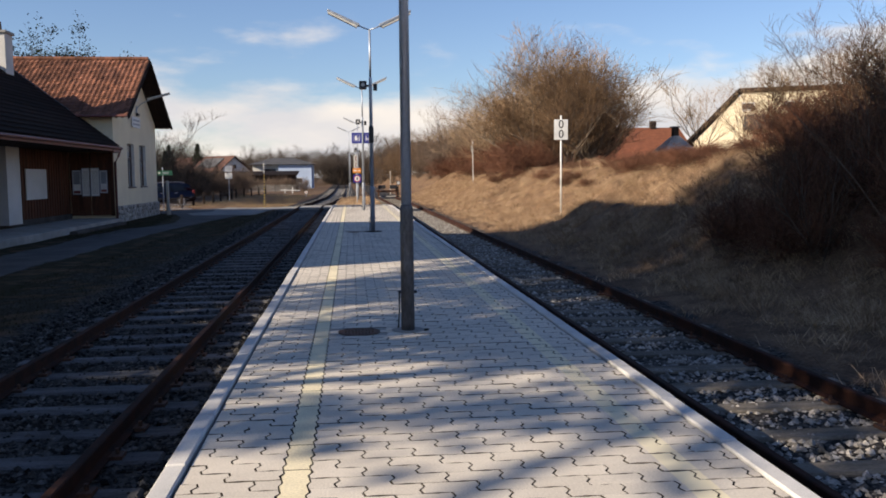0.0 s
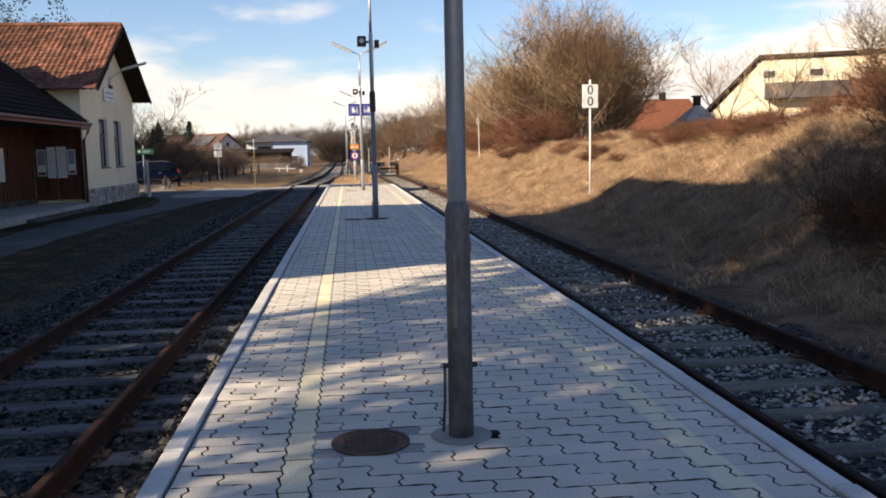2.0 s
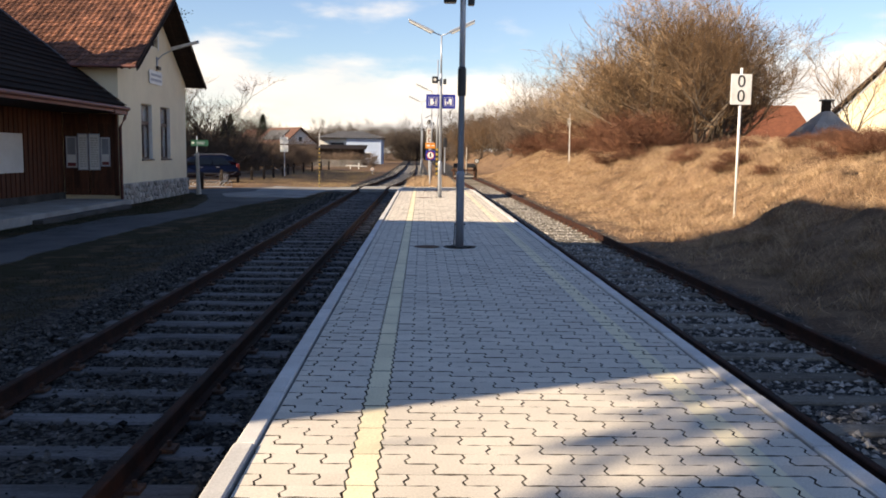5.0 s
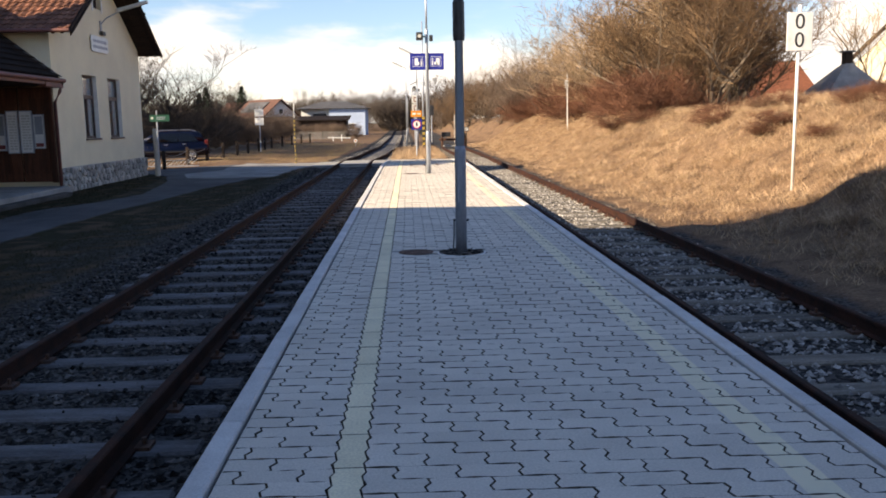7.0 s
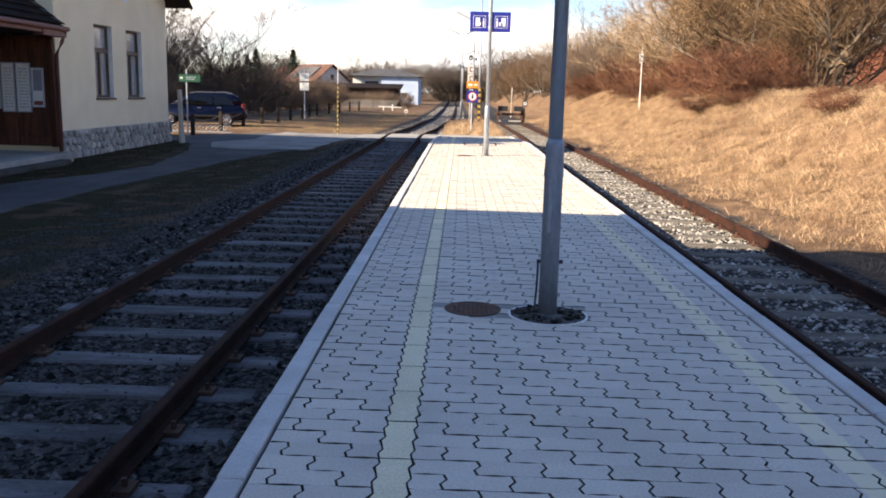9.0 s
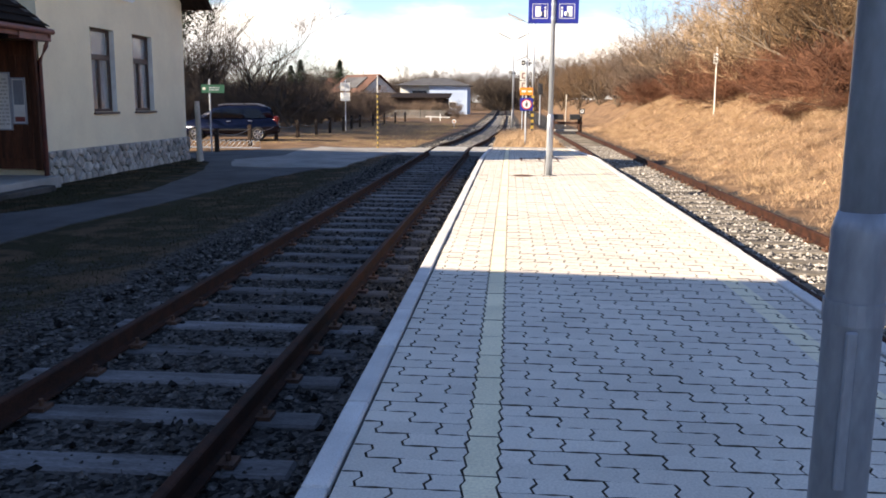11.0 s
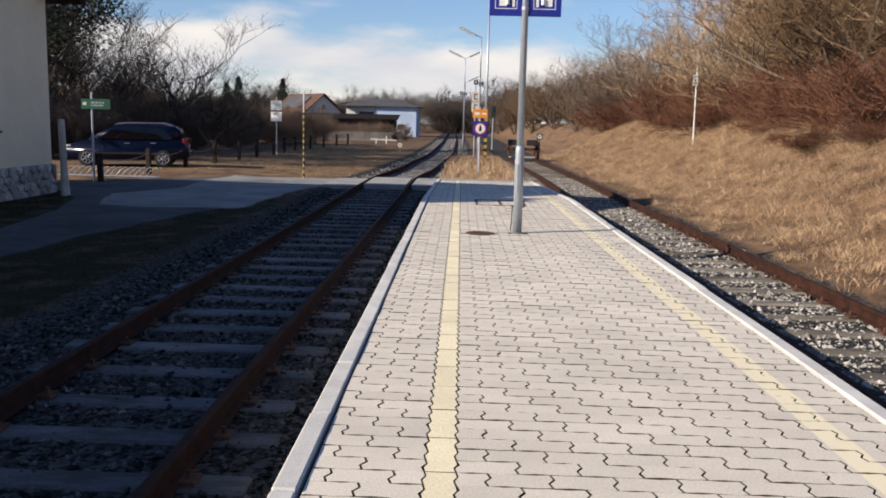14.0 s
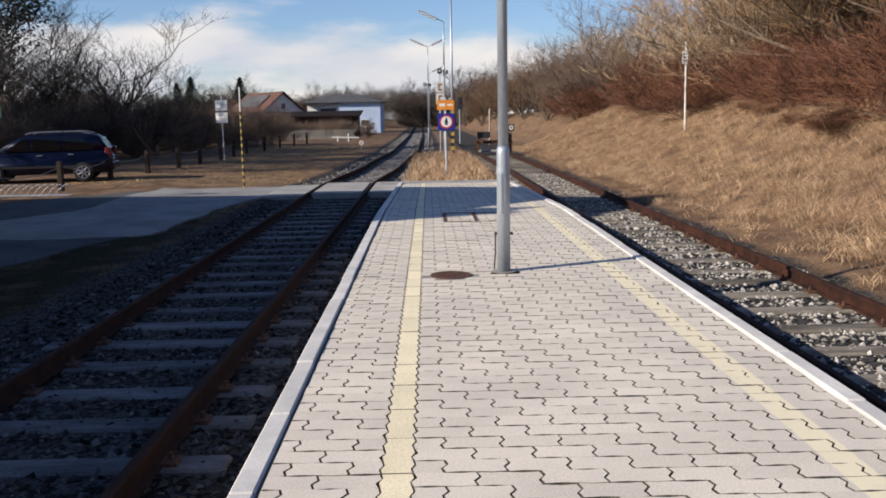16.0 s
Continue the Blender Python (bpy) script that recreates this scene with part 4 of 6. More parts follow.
# ---- fence of timber posts with chains ----
def bollard(x, y):
    z = float(ground_z(x, y))
    ob = thing("timber_bollard", "short dark timber bollard with a cut top", "bollard", (x, y, z), group="bollards of the chain fence")
    part("shaft", box(-0.075, 0.075, -0.075, 0.075, -0.1, 0.84, 0.012), M["timber"], ob)
    part("cap", box(-0.08, 0.08, -0.08, 0.08, 0.84, 0.88, 0.02), M["timber"], ob)
    part("ring_bolt", tube([(0, -0.09, 0.72), (0, 0.09, 0.72)], 0.014, 6), M["chain"], ob)
    return Vector((x, y, z + 0.72))


spots = [(-11.62, 56.4), (-11.45, 60.0), (-11.35, 63.7), (-11.22, 67.2), (-11.12, 70.9), (-11.02, 74.0), (-10.9, 77.4), (-11.1, 81.2), (-11.2, 85.0), (-11.0, 89.5), (-10.8, 94.0), (-10.5, 98.5), (-10.2, 103.0)]
hooks = [bollard(*s) for s in spots]
for a, b in zip(hooks, hooks[1:]):
    pts = [a.lerp(b, k / 10) + Vector((0, 0, -0.16 * (1 - (k / 5 - 1) ** 2))) for k in range(11)]
    solo("fence_chain", tube(pts, 0.011, 5), M["chain"], "sagging steel chain between timber bollards", "chain", group="chains of the fence")

# bicycle rack
rack = thing("bicycle_rack", "galvanised bicycle rack of slanted hoops on the grass", "bicycle rack", (-12.3, 58.4, float(ground_z(-12.0, 58.4))), 0.0)
for k in range(15):
    x = -1.45 + k * 0.2
    part("hoop", tube([(x, -0.12, 0.0), (x + 0.16, -0.09, 0.2), (x + 0.29, -0.06, 0.31), (x + 0.36, 0.0, 0.33), (x + 0.38, 0.06, 0.25), (x + 0.34, 0.12, 0.0)], 0.013, 6), M["steel"], rack, smooth=True)
for y in (-0.12, 0.12):
    part("floor_bar", tube([(-1.5, y, 0.03), (1.75, y, 0.03)], 0.017, 6), M["steel"], rack)


# ---- car ----
def build_car(at, turn):
    """A tall estate car, nose towards -x."""
    car = thing("car", "dark blue parked people carrier with alloy wheels", "car", at, turn)
    # outline of the side: lower body, then the glasshouse
    lower = [(-2.25, 0.32), (-2.28, 0.55), (-2.15, 0.78), (-1.35, 0.98), (2.02, 1.02), (2.22, 0.9), (2.27, 0.5), (2.2, 0.3), (1.72, 0.27), (-1.75, 0.25)]
    upper = [(-1.42, 0.96), (-0.62, 1.44), (-0.2, 1.56), (1.35, 1.58), (1.82, 1.5), (2.12, 1.0)]
    bm = bmesh.new()
    made = slab([(x, -0.88, z) for x, z in lower], (0, 1, 0), 1.76, bm)
    bmesh.ops.bevel(bm, geom=bm.edges[:], offset=0.07, segments=3, affect="EDGES")
    body = part("body", bm, M["car"], car, smooth=True)
    bm = bmesh.new()
    sides = []
    for y, inset in ((-0.82, 0), (0.82, 0)):
        sides.append([bm.verts.new((x, y * (1 - 0.17 * (z - 0.96) / 0.6), z)) for x, z in upper])
    bm.faces.new(sides[0])
    bm.faces.new(sides[1][::-1])
    for i in range(len(upper)):
        j = (i + 1) % len(upper)
        bm.faces.new((sides[0][i], sides[1][i], sides[1][j], sides[0][j]))
    bmesh.ops.bevel(bm, geom=bm.edges[:], offset=0.05, segments=2, affect="EDGES")
    part("cabin", bm, M["car"], car, smooth=True)
    for side in (-1, 1):
        for pts in (((-1.08, 1.02), (-0.5, 1.39), (-0.30, 1.43), (-0.30, 1.02)), ((-0.22, 1.02), (-0.22, 1.44), (0.62, 1.46), (0.66, 1.02)), ((0.74, 1.02), (0.70, 1.46), (1.36, 1.44), (1.72, 1.04))):
            quad = [(x, side * (0.835 - 0.235 * (z - 0.96)) , z) for x, z in pts]
            part("side_window", slab(quad, (0, side, 0), 0.012), M["car_glass"], car, "dark tinted glass")
        part("door_handle", box(-0.05, 0.13, side * 0.885, side * 0.905, 0.86, 0.895, 0.006), M["alloy"], car)
        part("door_handle", box(0.9, 1.08, side * 0.885, side * 0.905, 0.88, 0.915, 0.006), M["alloy"], car)
        part("mirror", box(-1.02, -0.86, side * 0.87, side * 1.02, 0.98, 1.12, 0.03), M["car"], car)
        part("roof_rail", tube([(-0.4, side * 0.6, 1.57), (-0.2, side * 0.61, 1.63), (1.3, side * 0.61, 1.65), (1.6, side * 0.6, 1.57)], 0.02, 6), M["alloy"], car)
        part("tail_lamp", box(2.05, 2.24, side * 0.62, side * 0.86, 0.72, 1.1, 0.03), M["tail"], car, "red tail lamp")
        part("headlamp", box(-2.2, -1.95, side * 0.55, side * 0.84, 0.62, 0.78, 0.03), M["diffuser"], car, "clear headlamp")
        part("side_trim", box(-1.3, 1.35, side * 0.875, side * 0.895, 0.46, 0.53, 0.006), M["black"], car)
        for x in (-1.40, 1.34):
            wheel = part("wheel", tube([(x, side * 0.70, 0.31), (x, side * 0.905, 0.31)], [0.315, 0.315], 28), M["tyre"], car)
            part("tyre", tube([(x, side * 0.89, 0.31), (x, side * 0.915, 0.31)], [0.31, 0.29], 28), M["tyre"], wheel)
            rim = bmesh.new()
            tube([(x, side * 0.905, 0.31), (x, side * 0.918, 0.31)], 0.055, 12, rim)
            for k in range(7):
                a = 2 * math.pi * k / 7
                tube([(x + 0.04 * math.cos(a), side * 0.918, 0.31 + 0.04 * math.sin(a)), (x + 0.2 * math.cos(a), side * 0.918, 0.31 + 0.2 * math.sin(a))], [0.03, 0.022], 6, rim)
            for k in range(20):
                a, b = 2 * math.pi * k / 20, 2 * math.pi * (k + 1) / 20
                tube([(x + 0.205 * math.cos(a), side * 0.918, 0.31 + 0.205 * math.sin(a)), (x + 0.205 * math.cos(b), side * 0.918, 0.31 + 0.205 * math.sin(b))], 0.016, 5, rim, False)
            part("rim", rim, M["alloy"], wheel, "seven-spoke alloy rim")
    part("rear_window", slab([(1.90, -0.6, 1.44), (1.90, 0.6, 1.44), (2.12, 0.68, 1.06), (2.12, -0.68, 1.06)], (1, 0, 0.4), 0.012), M["car_glass"], car, "dark tinted glass")
    part("windscreen", slab([(-1.36, -0.68, 1.03), (-1.36, 0.68, 1.03), (-0.66, 0.6, 1.42), (-0.66, -0.6, 1.42)], (-0.5, 0, 0.8), 0.012), M["car_glass"], car, "dark tinted glass")
    part("bumper", box(2.2, 2.31, -0.8, 0.8, 0.36, 0.62, 0.04), M["car"], car)
    return car


build_car((-13.55, 63.75, -0.30), 13.0)


# ---- station house ----
HX, HY0, HY1, EAVE, RIDGE, HBACK = -11.45, 44.1, 52.95, 4.55, 7.72, -22.0
OVER = 0.82
RY = (HY0 + HY1) / 2
SLOPE = (RIDGE - EAVE) / (RY - (HY0 - 0.42))
house = thing("station_house", "cream station house with clay tile roof and stone plinth", "station building", (0, 0, 0))
G0 = -0.5
WINDOWS = [(46.6, 47.95, 1.19, 3.36), (49.08, 50.45, 1.19, 3.36), (48.12, 48.92, 5.75, 6.75)]


def gable_wall():
    """The gable wall as a grid of blocks round the openings, cut to the slope of the roof."""
    bm = bmesh.new()
    ys = sorted({HY0, HY1, RY, *(w[0] for w in WINDOWS), *(w[1] for w in WINDOWS)})
    zs = sorted({G0, EAVE - 0.25, *(w[2] for w in WINDOWS[:1]), *(w[3] for w in WINDOWS[:1]), WINDOWS[2][2], WINDOWS[2][3], 9.0})
    top = lambda y: EAVE - 0.12 + SLOPE * (min(y - HY0, HY1 - y) + 0.42) - 0.08  # noqa: E731
    for y0, y1 in zip(ys, ys[1:]):
        for z0, z1 in zip(zs, zs[1:]):
            mid_y, mid_z = (y0 + y1) / 2, (z0 + z1) / 2
            if any(a < mid_y < b and c < mid_z < d for a, b, c, d in WINDOWS):
                continue
            t0, t1 = min(z1, top(y0)), min(z1, top(y1))
            if max(t0, t1) <= z0:
                continue
            ya, yb = y0, y1
            if t0 < z0:                                     # the slope enters the block inside its width
                ya, t0 = y0 + (y1 - y0) * (z0 - top(y0)) / (top(y1) - top(y0)), z0 + 0.001
            if t1 < z0:
                yb, t1 = y0 + (y1 - y0) * (z0 - top(y0)) / (top(y1) - top(y0)), z0 + 0.001
            pts = [(HX, ya, z0), (HX, yb, z0), (HX, yb, t1)]
            if t0 < z1 < top(y1) and t0 < t1:               # or leaves it through the top
                pts.append((HX, y0 + (y1 - y0) * (z1 - top(y0)) / (top(y1) - top(y0)), z1))
            elif t1 < z1 < top(y0) and t1 < t0:
                pts.append((HX, y0 + (y1 - y0) * (z1 - top(y0)) / (top(y1) - top(y0)), z1))
            pts.append((HX, ya, t0))
            slab(pts, (-1, 0, 0), 0.42, bm)
    bmesh.ops.remove_doubles(bm, verts=bm.verts, dist=0.0005)
    return bm


part("wall", gable_wall(), M["cream"], house)
part("wall", box(HBACK, HX - 0.42, HY0, HY0 + 0.4, G0, EAVE - 0.05), M["cream"], house)
part("wall", box(HBACK, HX - 0.42, HY1 - 0.4, HY1, G0, EAVE - 0.05), M["cream"], house)
back_wall = slab([(HBACK, HY0 + 0.41, G0), (HBACK, HY1 - 0.41, G0), (HBACK, HY1 - 0.41, EAVE), (HBACK, RY, RIDGE - 0.3), (HBACK, HY0 + 0.41, EAVE)], (1, 0, 0), 0.4)
part("wall", back_wall, M["cream"], house)
# unseen inner faces added near-black: the room's dimness is in their colour
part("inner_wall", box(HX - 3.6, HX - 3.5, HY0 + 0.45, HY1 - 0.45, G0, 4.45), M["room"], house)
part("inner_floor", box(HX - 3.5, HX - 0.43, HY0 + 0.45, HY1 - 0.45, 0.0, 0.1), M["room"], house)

for i, (y0, y1, z0, z1) in enumerate(WINDOWS):
    win = part("window", box(HX - 0.22, HX - 0.14, y0 + 0.002, y0 + 0.07, z0 + 0.002, z1 - 0.002, 0.006), M["frame_brown"], house, "dark brown timber window")
    bars_bm = bmesh.new()
    for a, b, c, d in ((y1 - 0.07, y1 - 0.002, z0 + 0.002, z1 - 0.002), (y0 + 0.07, y1 - 0.07, z0 + 0.002, z0 + 0.08), (y0 + 0.07, y1 - 0.07, z1 - 0.08, z1 - 0.002)):
        box(HX - 0.22, HX - 0.14, a, b, c, d, 0.006, bars_bm)
    part("frame", bars_bm, M["frame_brown"], win)
    if i < 2:
        cut = z0 + 0.66 * (z1 - z0)
        part("transom", box(HX - 0.23, HX - 0.11, y0 + 0.072, y1 - 0.072, cut - 0.07, cut + 0.07, 0.012), M["frame_brown"], win)
        ym = (y0 + y1) / 2
        part("mullion", box(HX - 0.22, HX - 0.13, ym - 0.045, ym + 0.045, z0 + 0.082, cut - 0.072, 0.008), M["frame_brown"], win)
        part("pane", box(HX - 0.185, HX - 0.18, y0 + 0.072, ym - 0.047, z0 + 0.082, cut - 0.072), M["pane"], win)
        part("pane", box(HX - 0.185, HX - 0.18, ym + 0.047, y1 - 0.072, z0 + 0.082, cut - 0.072), M["pane"], win)
        part("pane", box(HX - 0.185, HX - 0.18, y0 + 0.072, y1 - 0.072, cut + 0.072, z1 - 0.082), M["pane"], win)
        part("reveal", box(HX - 0.138, HX - 0.002, y1 - 0.008, y1 - 0.001, z0 + 0.003, z1 - 0.003), M["white"], win, "white painted reveal")
        part("curtain", box(HX - 0.29, HX - 0.26, y0 + 0.02, y1 - 0.02, z0 + 0.05, z1 - 0.05, 0.01), M["curtain"], win, "white net curtain")
        part("sill", box(HX - 0.14, HX + 0.06, y0 - 0.04, y1 + 0.04, z0 - 0.06, z0 - 0.003, 0.012), M["frame_brown"], win)
    else:
        part("pane", box(HX - 0.185, HX - 0.18, y0 + 0.072, y1 - 0.072, z0 + 0.082, z1 - 0.082), M["pane"], win)
        part("mullion", box(HX - 0.22, HX - 0.13, (y0 + y1) / 2 - 0.03, (y0 + y1) / 2 + 0.03, z0 + 0.082, z1 - 0.082, 0.006), M["white"], win)
        part("surround", box(HX + 0.001, HX + 0.025, y0 - 0.12, y0 - 0.01, z0 - 0.1, z1 + 0.1, 0.006), M["white"], win)
        part("surround", box(HX + 0.001, HX + 0.025, y1 + 0.01, y1 + 0.12, z0 - 0.1, z1 + 0.1, 0.006), M["white"], win)

# roof: boards and rafters below, tiles above
for sgn, y_eave in ((1, HY0 - 0.42), (-1, HY1 + 0.42)):
    ridge_y = RY
    outline = [(HX + OVER, y_eave, EAVE), (HX + OVER, ridge_y, RIDGE), (HBACK - 0.4, ridge_y, RIDGE), (HBACK - 0.4, y_eave, EAVE)]
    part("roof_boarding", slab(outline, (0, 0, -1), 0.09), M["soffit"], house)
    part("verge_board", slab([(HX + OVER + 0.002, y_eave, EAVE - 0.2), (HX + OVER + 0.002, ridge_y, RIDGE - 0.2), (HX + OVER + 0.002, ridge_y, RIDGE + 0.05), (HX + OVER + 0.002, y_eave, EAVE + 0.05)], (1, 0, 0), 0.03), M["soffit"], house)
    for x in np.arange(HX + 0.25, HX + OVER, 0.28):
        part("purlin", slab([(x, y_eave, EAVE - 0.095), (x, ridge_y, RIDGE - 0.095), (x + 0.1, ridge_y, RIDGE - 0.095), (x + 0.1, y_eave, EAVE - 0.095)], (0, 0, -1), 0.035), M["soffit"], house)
part("gutter", tube([(HX + OVER, HY0 - 0.48, EAVE - 0.04), (HBACK, HY0 - 0.48, EAVE - 0.02)], 0.065, 10), M["fascia"], house)
part("gutter", tube([(HX + OVER, HY1 + 0.48, EAVE - 0.04), (HBACK, HY1 + 0.48, EAVE - 0.02)], 0.065, 10), M["fascia"], house)
north = slab([(HX + OVER, HY1 + 0.5, EAVE - 0.03), (HX + OVER, RY, RIDGE + 0.02), (HBACK - 0.4, RY, RIDGE + 0.02), (HBACK - 0.4, HY1 + 0.5, EAVE - 0.03)], (0, 0, 1), 0.05)
part("roof_slope", north, M["tile_far"], house)
for k in range(28):
    x = HX + OVER - 0.05 - k * 0.36
    part("ridge_cap", tube([(x, RY, RIDGE + 0.03), (x - 0.38, RY, RIDGE + 0.045)], [0.12, 0.11], 8), M["tile"], house)

# name board, lamp and bell on the gable
name_board = thing("name_board", "white station name board with shaped ends on the gable", "name board", (HX + 0.03, 0, 0))
out_line = [(0, 47.55, 4.30), (0, 47.70, 4.22), (0, 49.15, 4.22), (0, 49.30, 4.30), (0, 49.25, 4.5), (0, 49.30, 4.70), (0, 49.15, 4.78), (0, 47.70, 4.78), (0, 47.55, 4.70), (0, 47.60, 4.5)]
part("plate", slab(out_line, (1, 0, 0), 0.03), M["white"], name_board)
writing = bmesh.new()
r = random.Random(12)
for z in (4.6, 4.4):
    y = 47.75
    while y < 49.05:
        w = r.uniform(0.08, 0.2)
        box(0.031, 0.035, y, y + w, z - 0.05, z + 0.05, 0, writing)
        y += w + 0.04
part("lettering", writing, M["steel_dark"], name_board, kind="stuff")
wall_lamp = thing("wall_lamp", "long grey fluorescent lamp on a bent arm at the gable", "wall lamp", (HX, 48.75, 5.35))
part("wall_plate", box(0.001, 0.04, -0.08, 0.08, -0.38, 0.02, 0.01), M["steel_dark"], wall_lamp)
part("arm", tube([(0.03, 0, -0.1), (0.25, 0, 0.12), (0.75, 0.02, 0.36)], 0.024, 8), M["steel"], wall_lamp)
lamp_bm = bmesh.new()
slab([(0.62, -0.09, 0.30), (1.75, -0.09, 0.62), (1.74, -0.09, 0.72), (0.60, -0.09, 0.42)], (0, 1, 0), 0.18, lamp_bm)
part("lamp_head", lamp_bm, M["diffuser"], wall_lamp)
part("bell", box(0.03, 0.14, -0.16, 0.16, -0.5, -0.36, 0.02), M["black"], wall_lamp)

# stone plinth
plinth = thing("stone_plinth", "rough grey rubble stone plinth under the cream gable", "plinth", (0, 0, 0), kind="structure")
part("mortar_bed", box(HX + 0.002, HX + 0.05, HY0 - 0.02, HY1 + 0.03, G0, 0.30), M["mortar"], plinth)


def plinth_stones():
    """Irregular many-sided stones: cells round scattered centres, each trimmed by the lines half way to its neighbours."""
    r = random.Random(5)
    y0, y1, z0, z1 = HY0 - 0.02, HY1 + 0.03, G0, 0.30
    seeds = [(y0 + (k + 0.5 * (row % 2) + r.uniform(-0.3, 0.3)) * 0.36, z0 + (row + 0.5 + r.uniform(-0.3, 0.3)) * 0.2) for row in range(4) for k in range(26)]
    seeds = [s for s in seeds if y0 < s[0] < y1 and z0 < s[1] < z1]
    for cy, cz in seeds:
        cell = [(y0, z0), (y1, z0), (y1, z1), (y0, z1)]
        for oy, oz in seeds:
            dy, dz = oy - cy, oz - cz
            if (dy, dz) == (0, 0) or math.hypot(dy, dz) > 1.2:
                continue
            limit = 0.5 * (dy * dy + dz * dz) - 0.011 * math.hypot(dy, dz)
            inside = [(a - cy) * dy + (b - cz) * dz - limit for a, b in cell]
            trimmed = []
            for k in range(len(cell)):
                q = (k + 1) % len(cell)
                if inside[k] <= 0:
                    trimmed.append(cell[k])
                if inside[k] * inside[q] < 0:
                    f = inside[k] / (inside[k] - inside[q])
                    trimmed.append((cell[k][0] + f * (cell[q][0] - cell[k][0]), cell[k][1] + f * (cell[q][1] - cell[k][1])))
            cell = trimmed
            if len(cell) < 3:
                break
        if len(cell) < 3:
            continue
        d = r.uniform(0.03, 0.075)
        my, mz = sum(a for a, _ in cell) / len(cell), sum(b for _, b in cell) / len(cell)
        bm2 = bmesh.new()
        low = [bm2.verts.new((HX + 0.045, a, b)) for a, b in cell]
        top = [bm2.verts.new((HX + 0.05 + d, my + (a - my) * 0.8, mz + (b - mz) * 0.8)) for a, b in cell]
        tip = bm2.verts.new((HX + 0.05 + d * 1.3, my, mz))
        for k in range(len(cell)):
            q = (k + 1) % len(cell)
            bm2.faces.new((low[k], low[q], top[q], top[k]))
            bm2.faces.new((top[k], top[q], tip))
        part("stone", bm2, M["rubble"], plinth)


plinth_stones()

# ---- station wing with veranda ----
wing = thing("station_wing", "low station wing with a dark tiled roof and open veranda", "station building", (0, 0, 0))
# WY0 runs the wing unseen into the main block, to shade the track
WX, WY0, WY1, WEAVE = -11.15, 25.0, 44.05, 3.02
WRX, WRZ = -16.0, 6.72
slope_w = (WRZ - WEAVE) / (WX - WRX)
part("roof_slope", slab([(WX, WY0, WEAVE), (WX, WY1, WEAVE), (WRX, WY1, WRZ), (WRX, WY0, WRZ)], (0, 0, 1), 0.07), M["tile_dark"], wing)
part("roof_slope", slab([(WRX, WY0, WRZ), (WRX, WY1, WRZ), (-21.0, WY1, WEAVE), (-21.0, WY0, WEAVE)], (0, 0, 1), 0.07), M["tile_dark"], wing)
for k in range(19):
    t0, t1 = k / 19, (k + 1.15) / 19
    xa, xb = WX + 0.03 + (WRX - WX) * t0, WX + (WRX - WX) * t1
    za, zb = WEAVE + 0.075 + (WRZ - WEAVE) * t0, WEAVE + 0.075 + (WRZ - WEAVE) * t1
    part("tile_course", slab([(xa, WY0, za + 0.045), (xa, WY1, za + 0.045), (xb, WY1, zb + 0.01), (xb, WY0, zb + 0.01)], (0, 0, 1), 0.02), M["tile_dark"], wing)
part("fascia", box(WX - 0.03, WX + 0.03, WY0, WY1, WEAVE - 0.16, WEAVE + 0.02, 0.008), M["fascia"], wing, "red-brown fascia board")
part("gutter", tube([(WX + 0.09, WY0, WEAVE - 0.03), (WX + 0.09, WY1, WEAVE + 0.0)], 0.065, 10), M["fascia"], wing)
part("eave_end", box(WX - 0.2, WX + 0.06, 42.75, WY1 - 0.01, WEAVE - 0.22, WEAVE - 0.005, 0.012), M["fascia"], wing, "red-brown boxed eave end")
part("valley_flashing", slab([(WX - 0.1, WY1 - 0.25, WEAVE + 0.19), (WX - 0.1, WY1 + 0.02, WEAVE + 0.19), (WRX, WY1 + 0.02, WRZ + 0.16), (WRX, WY1 - 0.25, WRZ + 0.16)], (0, 0, 1), 0.02), M["slate"], wing)
for k in range(11):
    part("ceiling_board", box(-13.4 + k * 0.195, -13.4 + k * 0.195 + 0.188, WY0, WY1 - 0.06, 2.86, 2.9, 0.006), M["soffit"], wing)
part("wall", box(-13.75, -13.45, WY0, WY1 - 0.06, G0, 3.1), M["boards"], wing, "dark brown boarded wall")
part("wall", box(-20.6, -13.76, WY0 + 0.02, WY0 + 0.3, G0, 3.1), M["cream"], wing)
for k, y in enumerate(np.arange(WY0 + 0.2, WY1 - 0.3, 0.32)):
    part("wall_batten", box(-13.449, -13.42, y, y + 0.05, 0.0, 2.85), M["boards"], wing)
part("plinth", box(-13.449, -13.40, WY0, WY1 - 0.06, G0, 0.0), M["concrete_shaded"], wing)
part("pier", box(-13.44, -13.05, 35.6, 36.9, -0.1, 2.85, 0.01), M["wall_pale"], wing, "pale rendered pier")
# floor left paler than plinth and step, to bounce daylight onto the notices
part("veranda_floor", box(-13.4, -11.05, WY0, WY1 - 0.06, -0.65, -0.24, 0.02), M["concrete"], wing, "worn concrete veranda floor")
part("step", box(-11.05, -10.75, 36.0, 43.2, -0.65, -0.38, 0.02), M["concrete_shaded"], wing)
part("downpipe", tube([(WX + 0.05, 43.95, 2.95), (WX - 0.02, 43.93, 2.7), (HX + 0.10, 43.93, 2.35), (HX + 0.10, 43.93, -0.35)], 0.055, 10), M["fascia"], wing, "red-brown downpipe", smooth=True)
# boarded double door wall with notice cases
doors = thing("boarded_door", "dark brown boarded double door under the veranda", "door", (0, 0, 0))
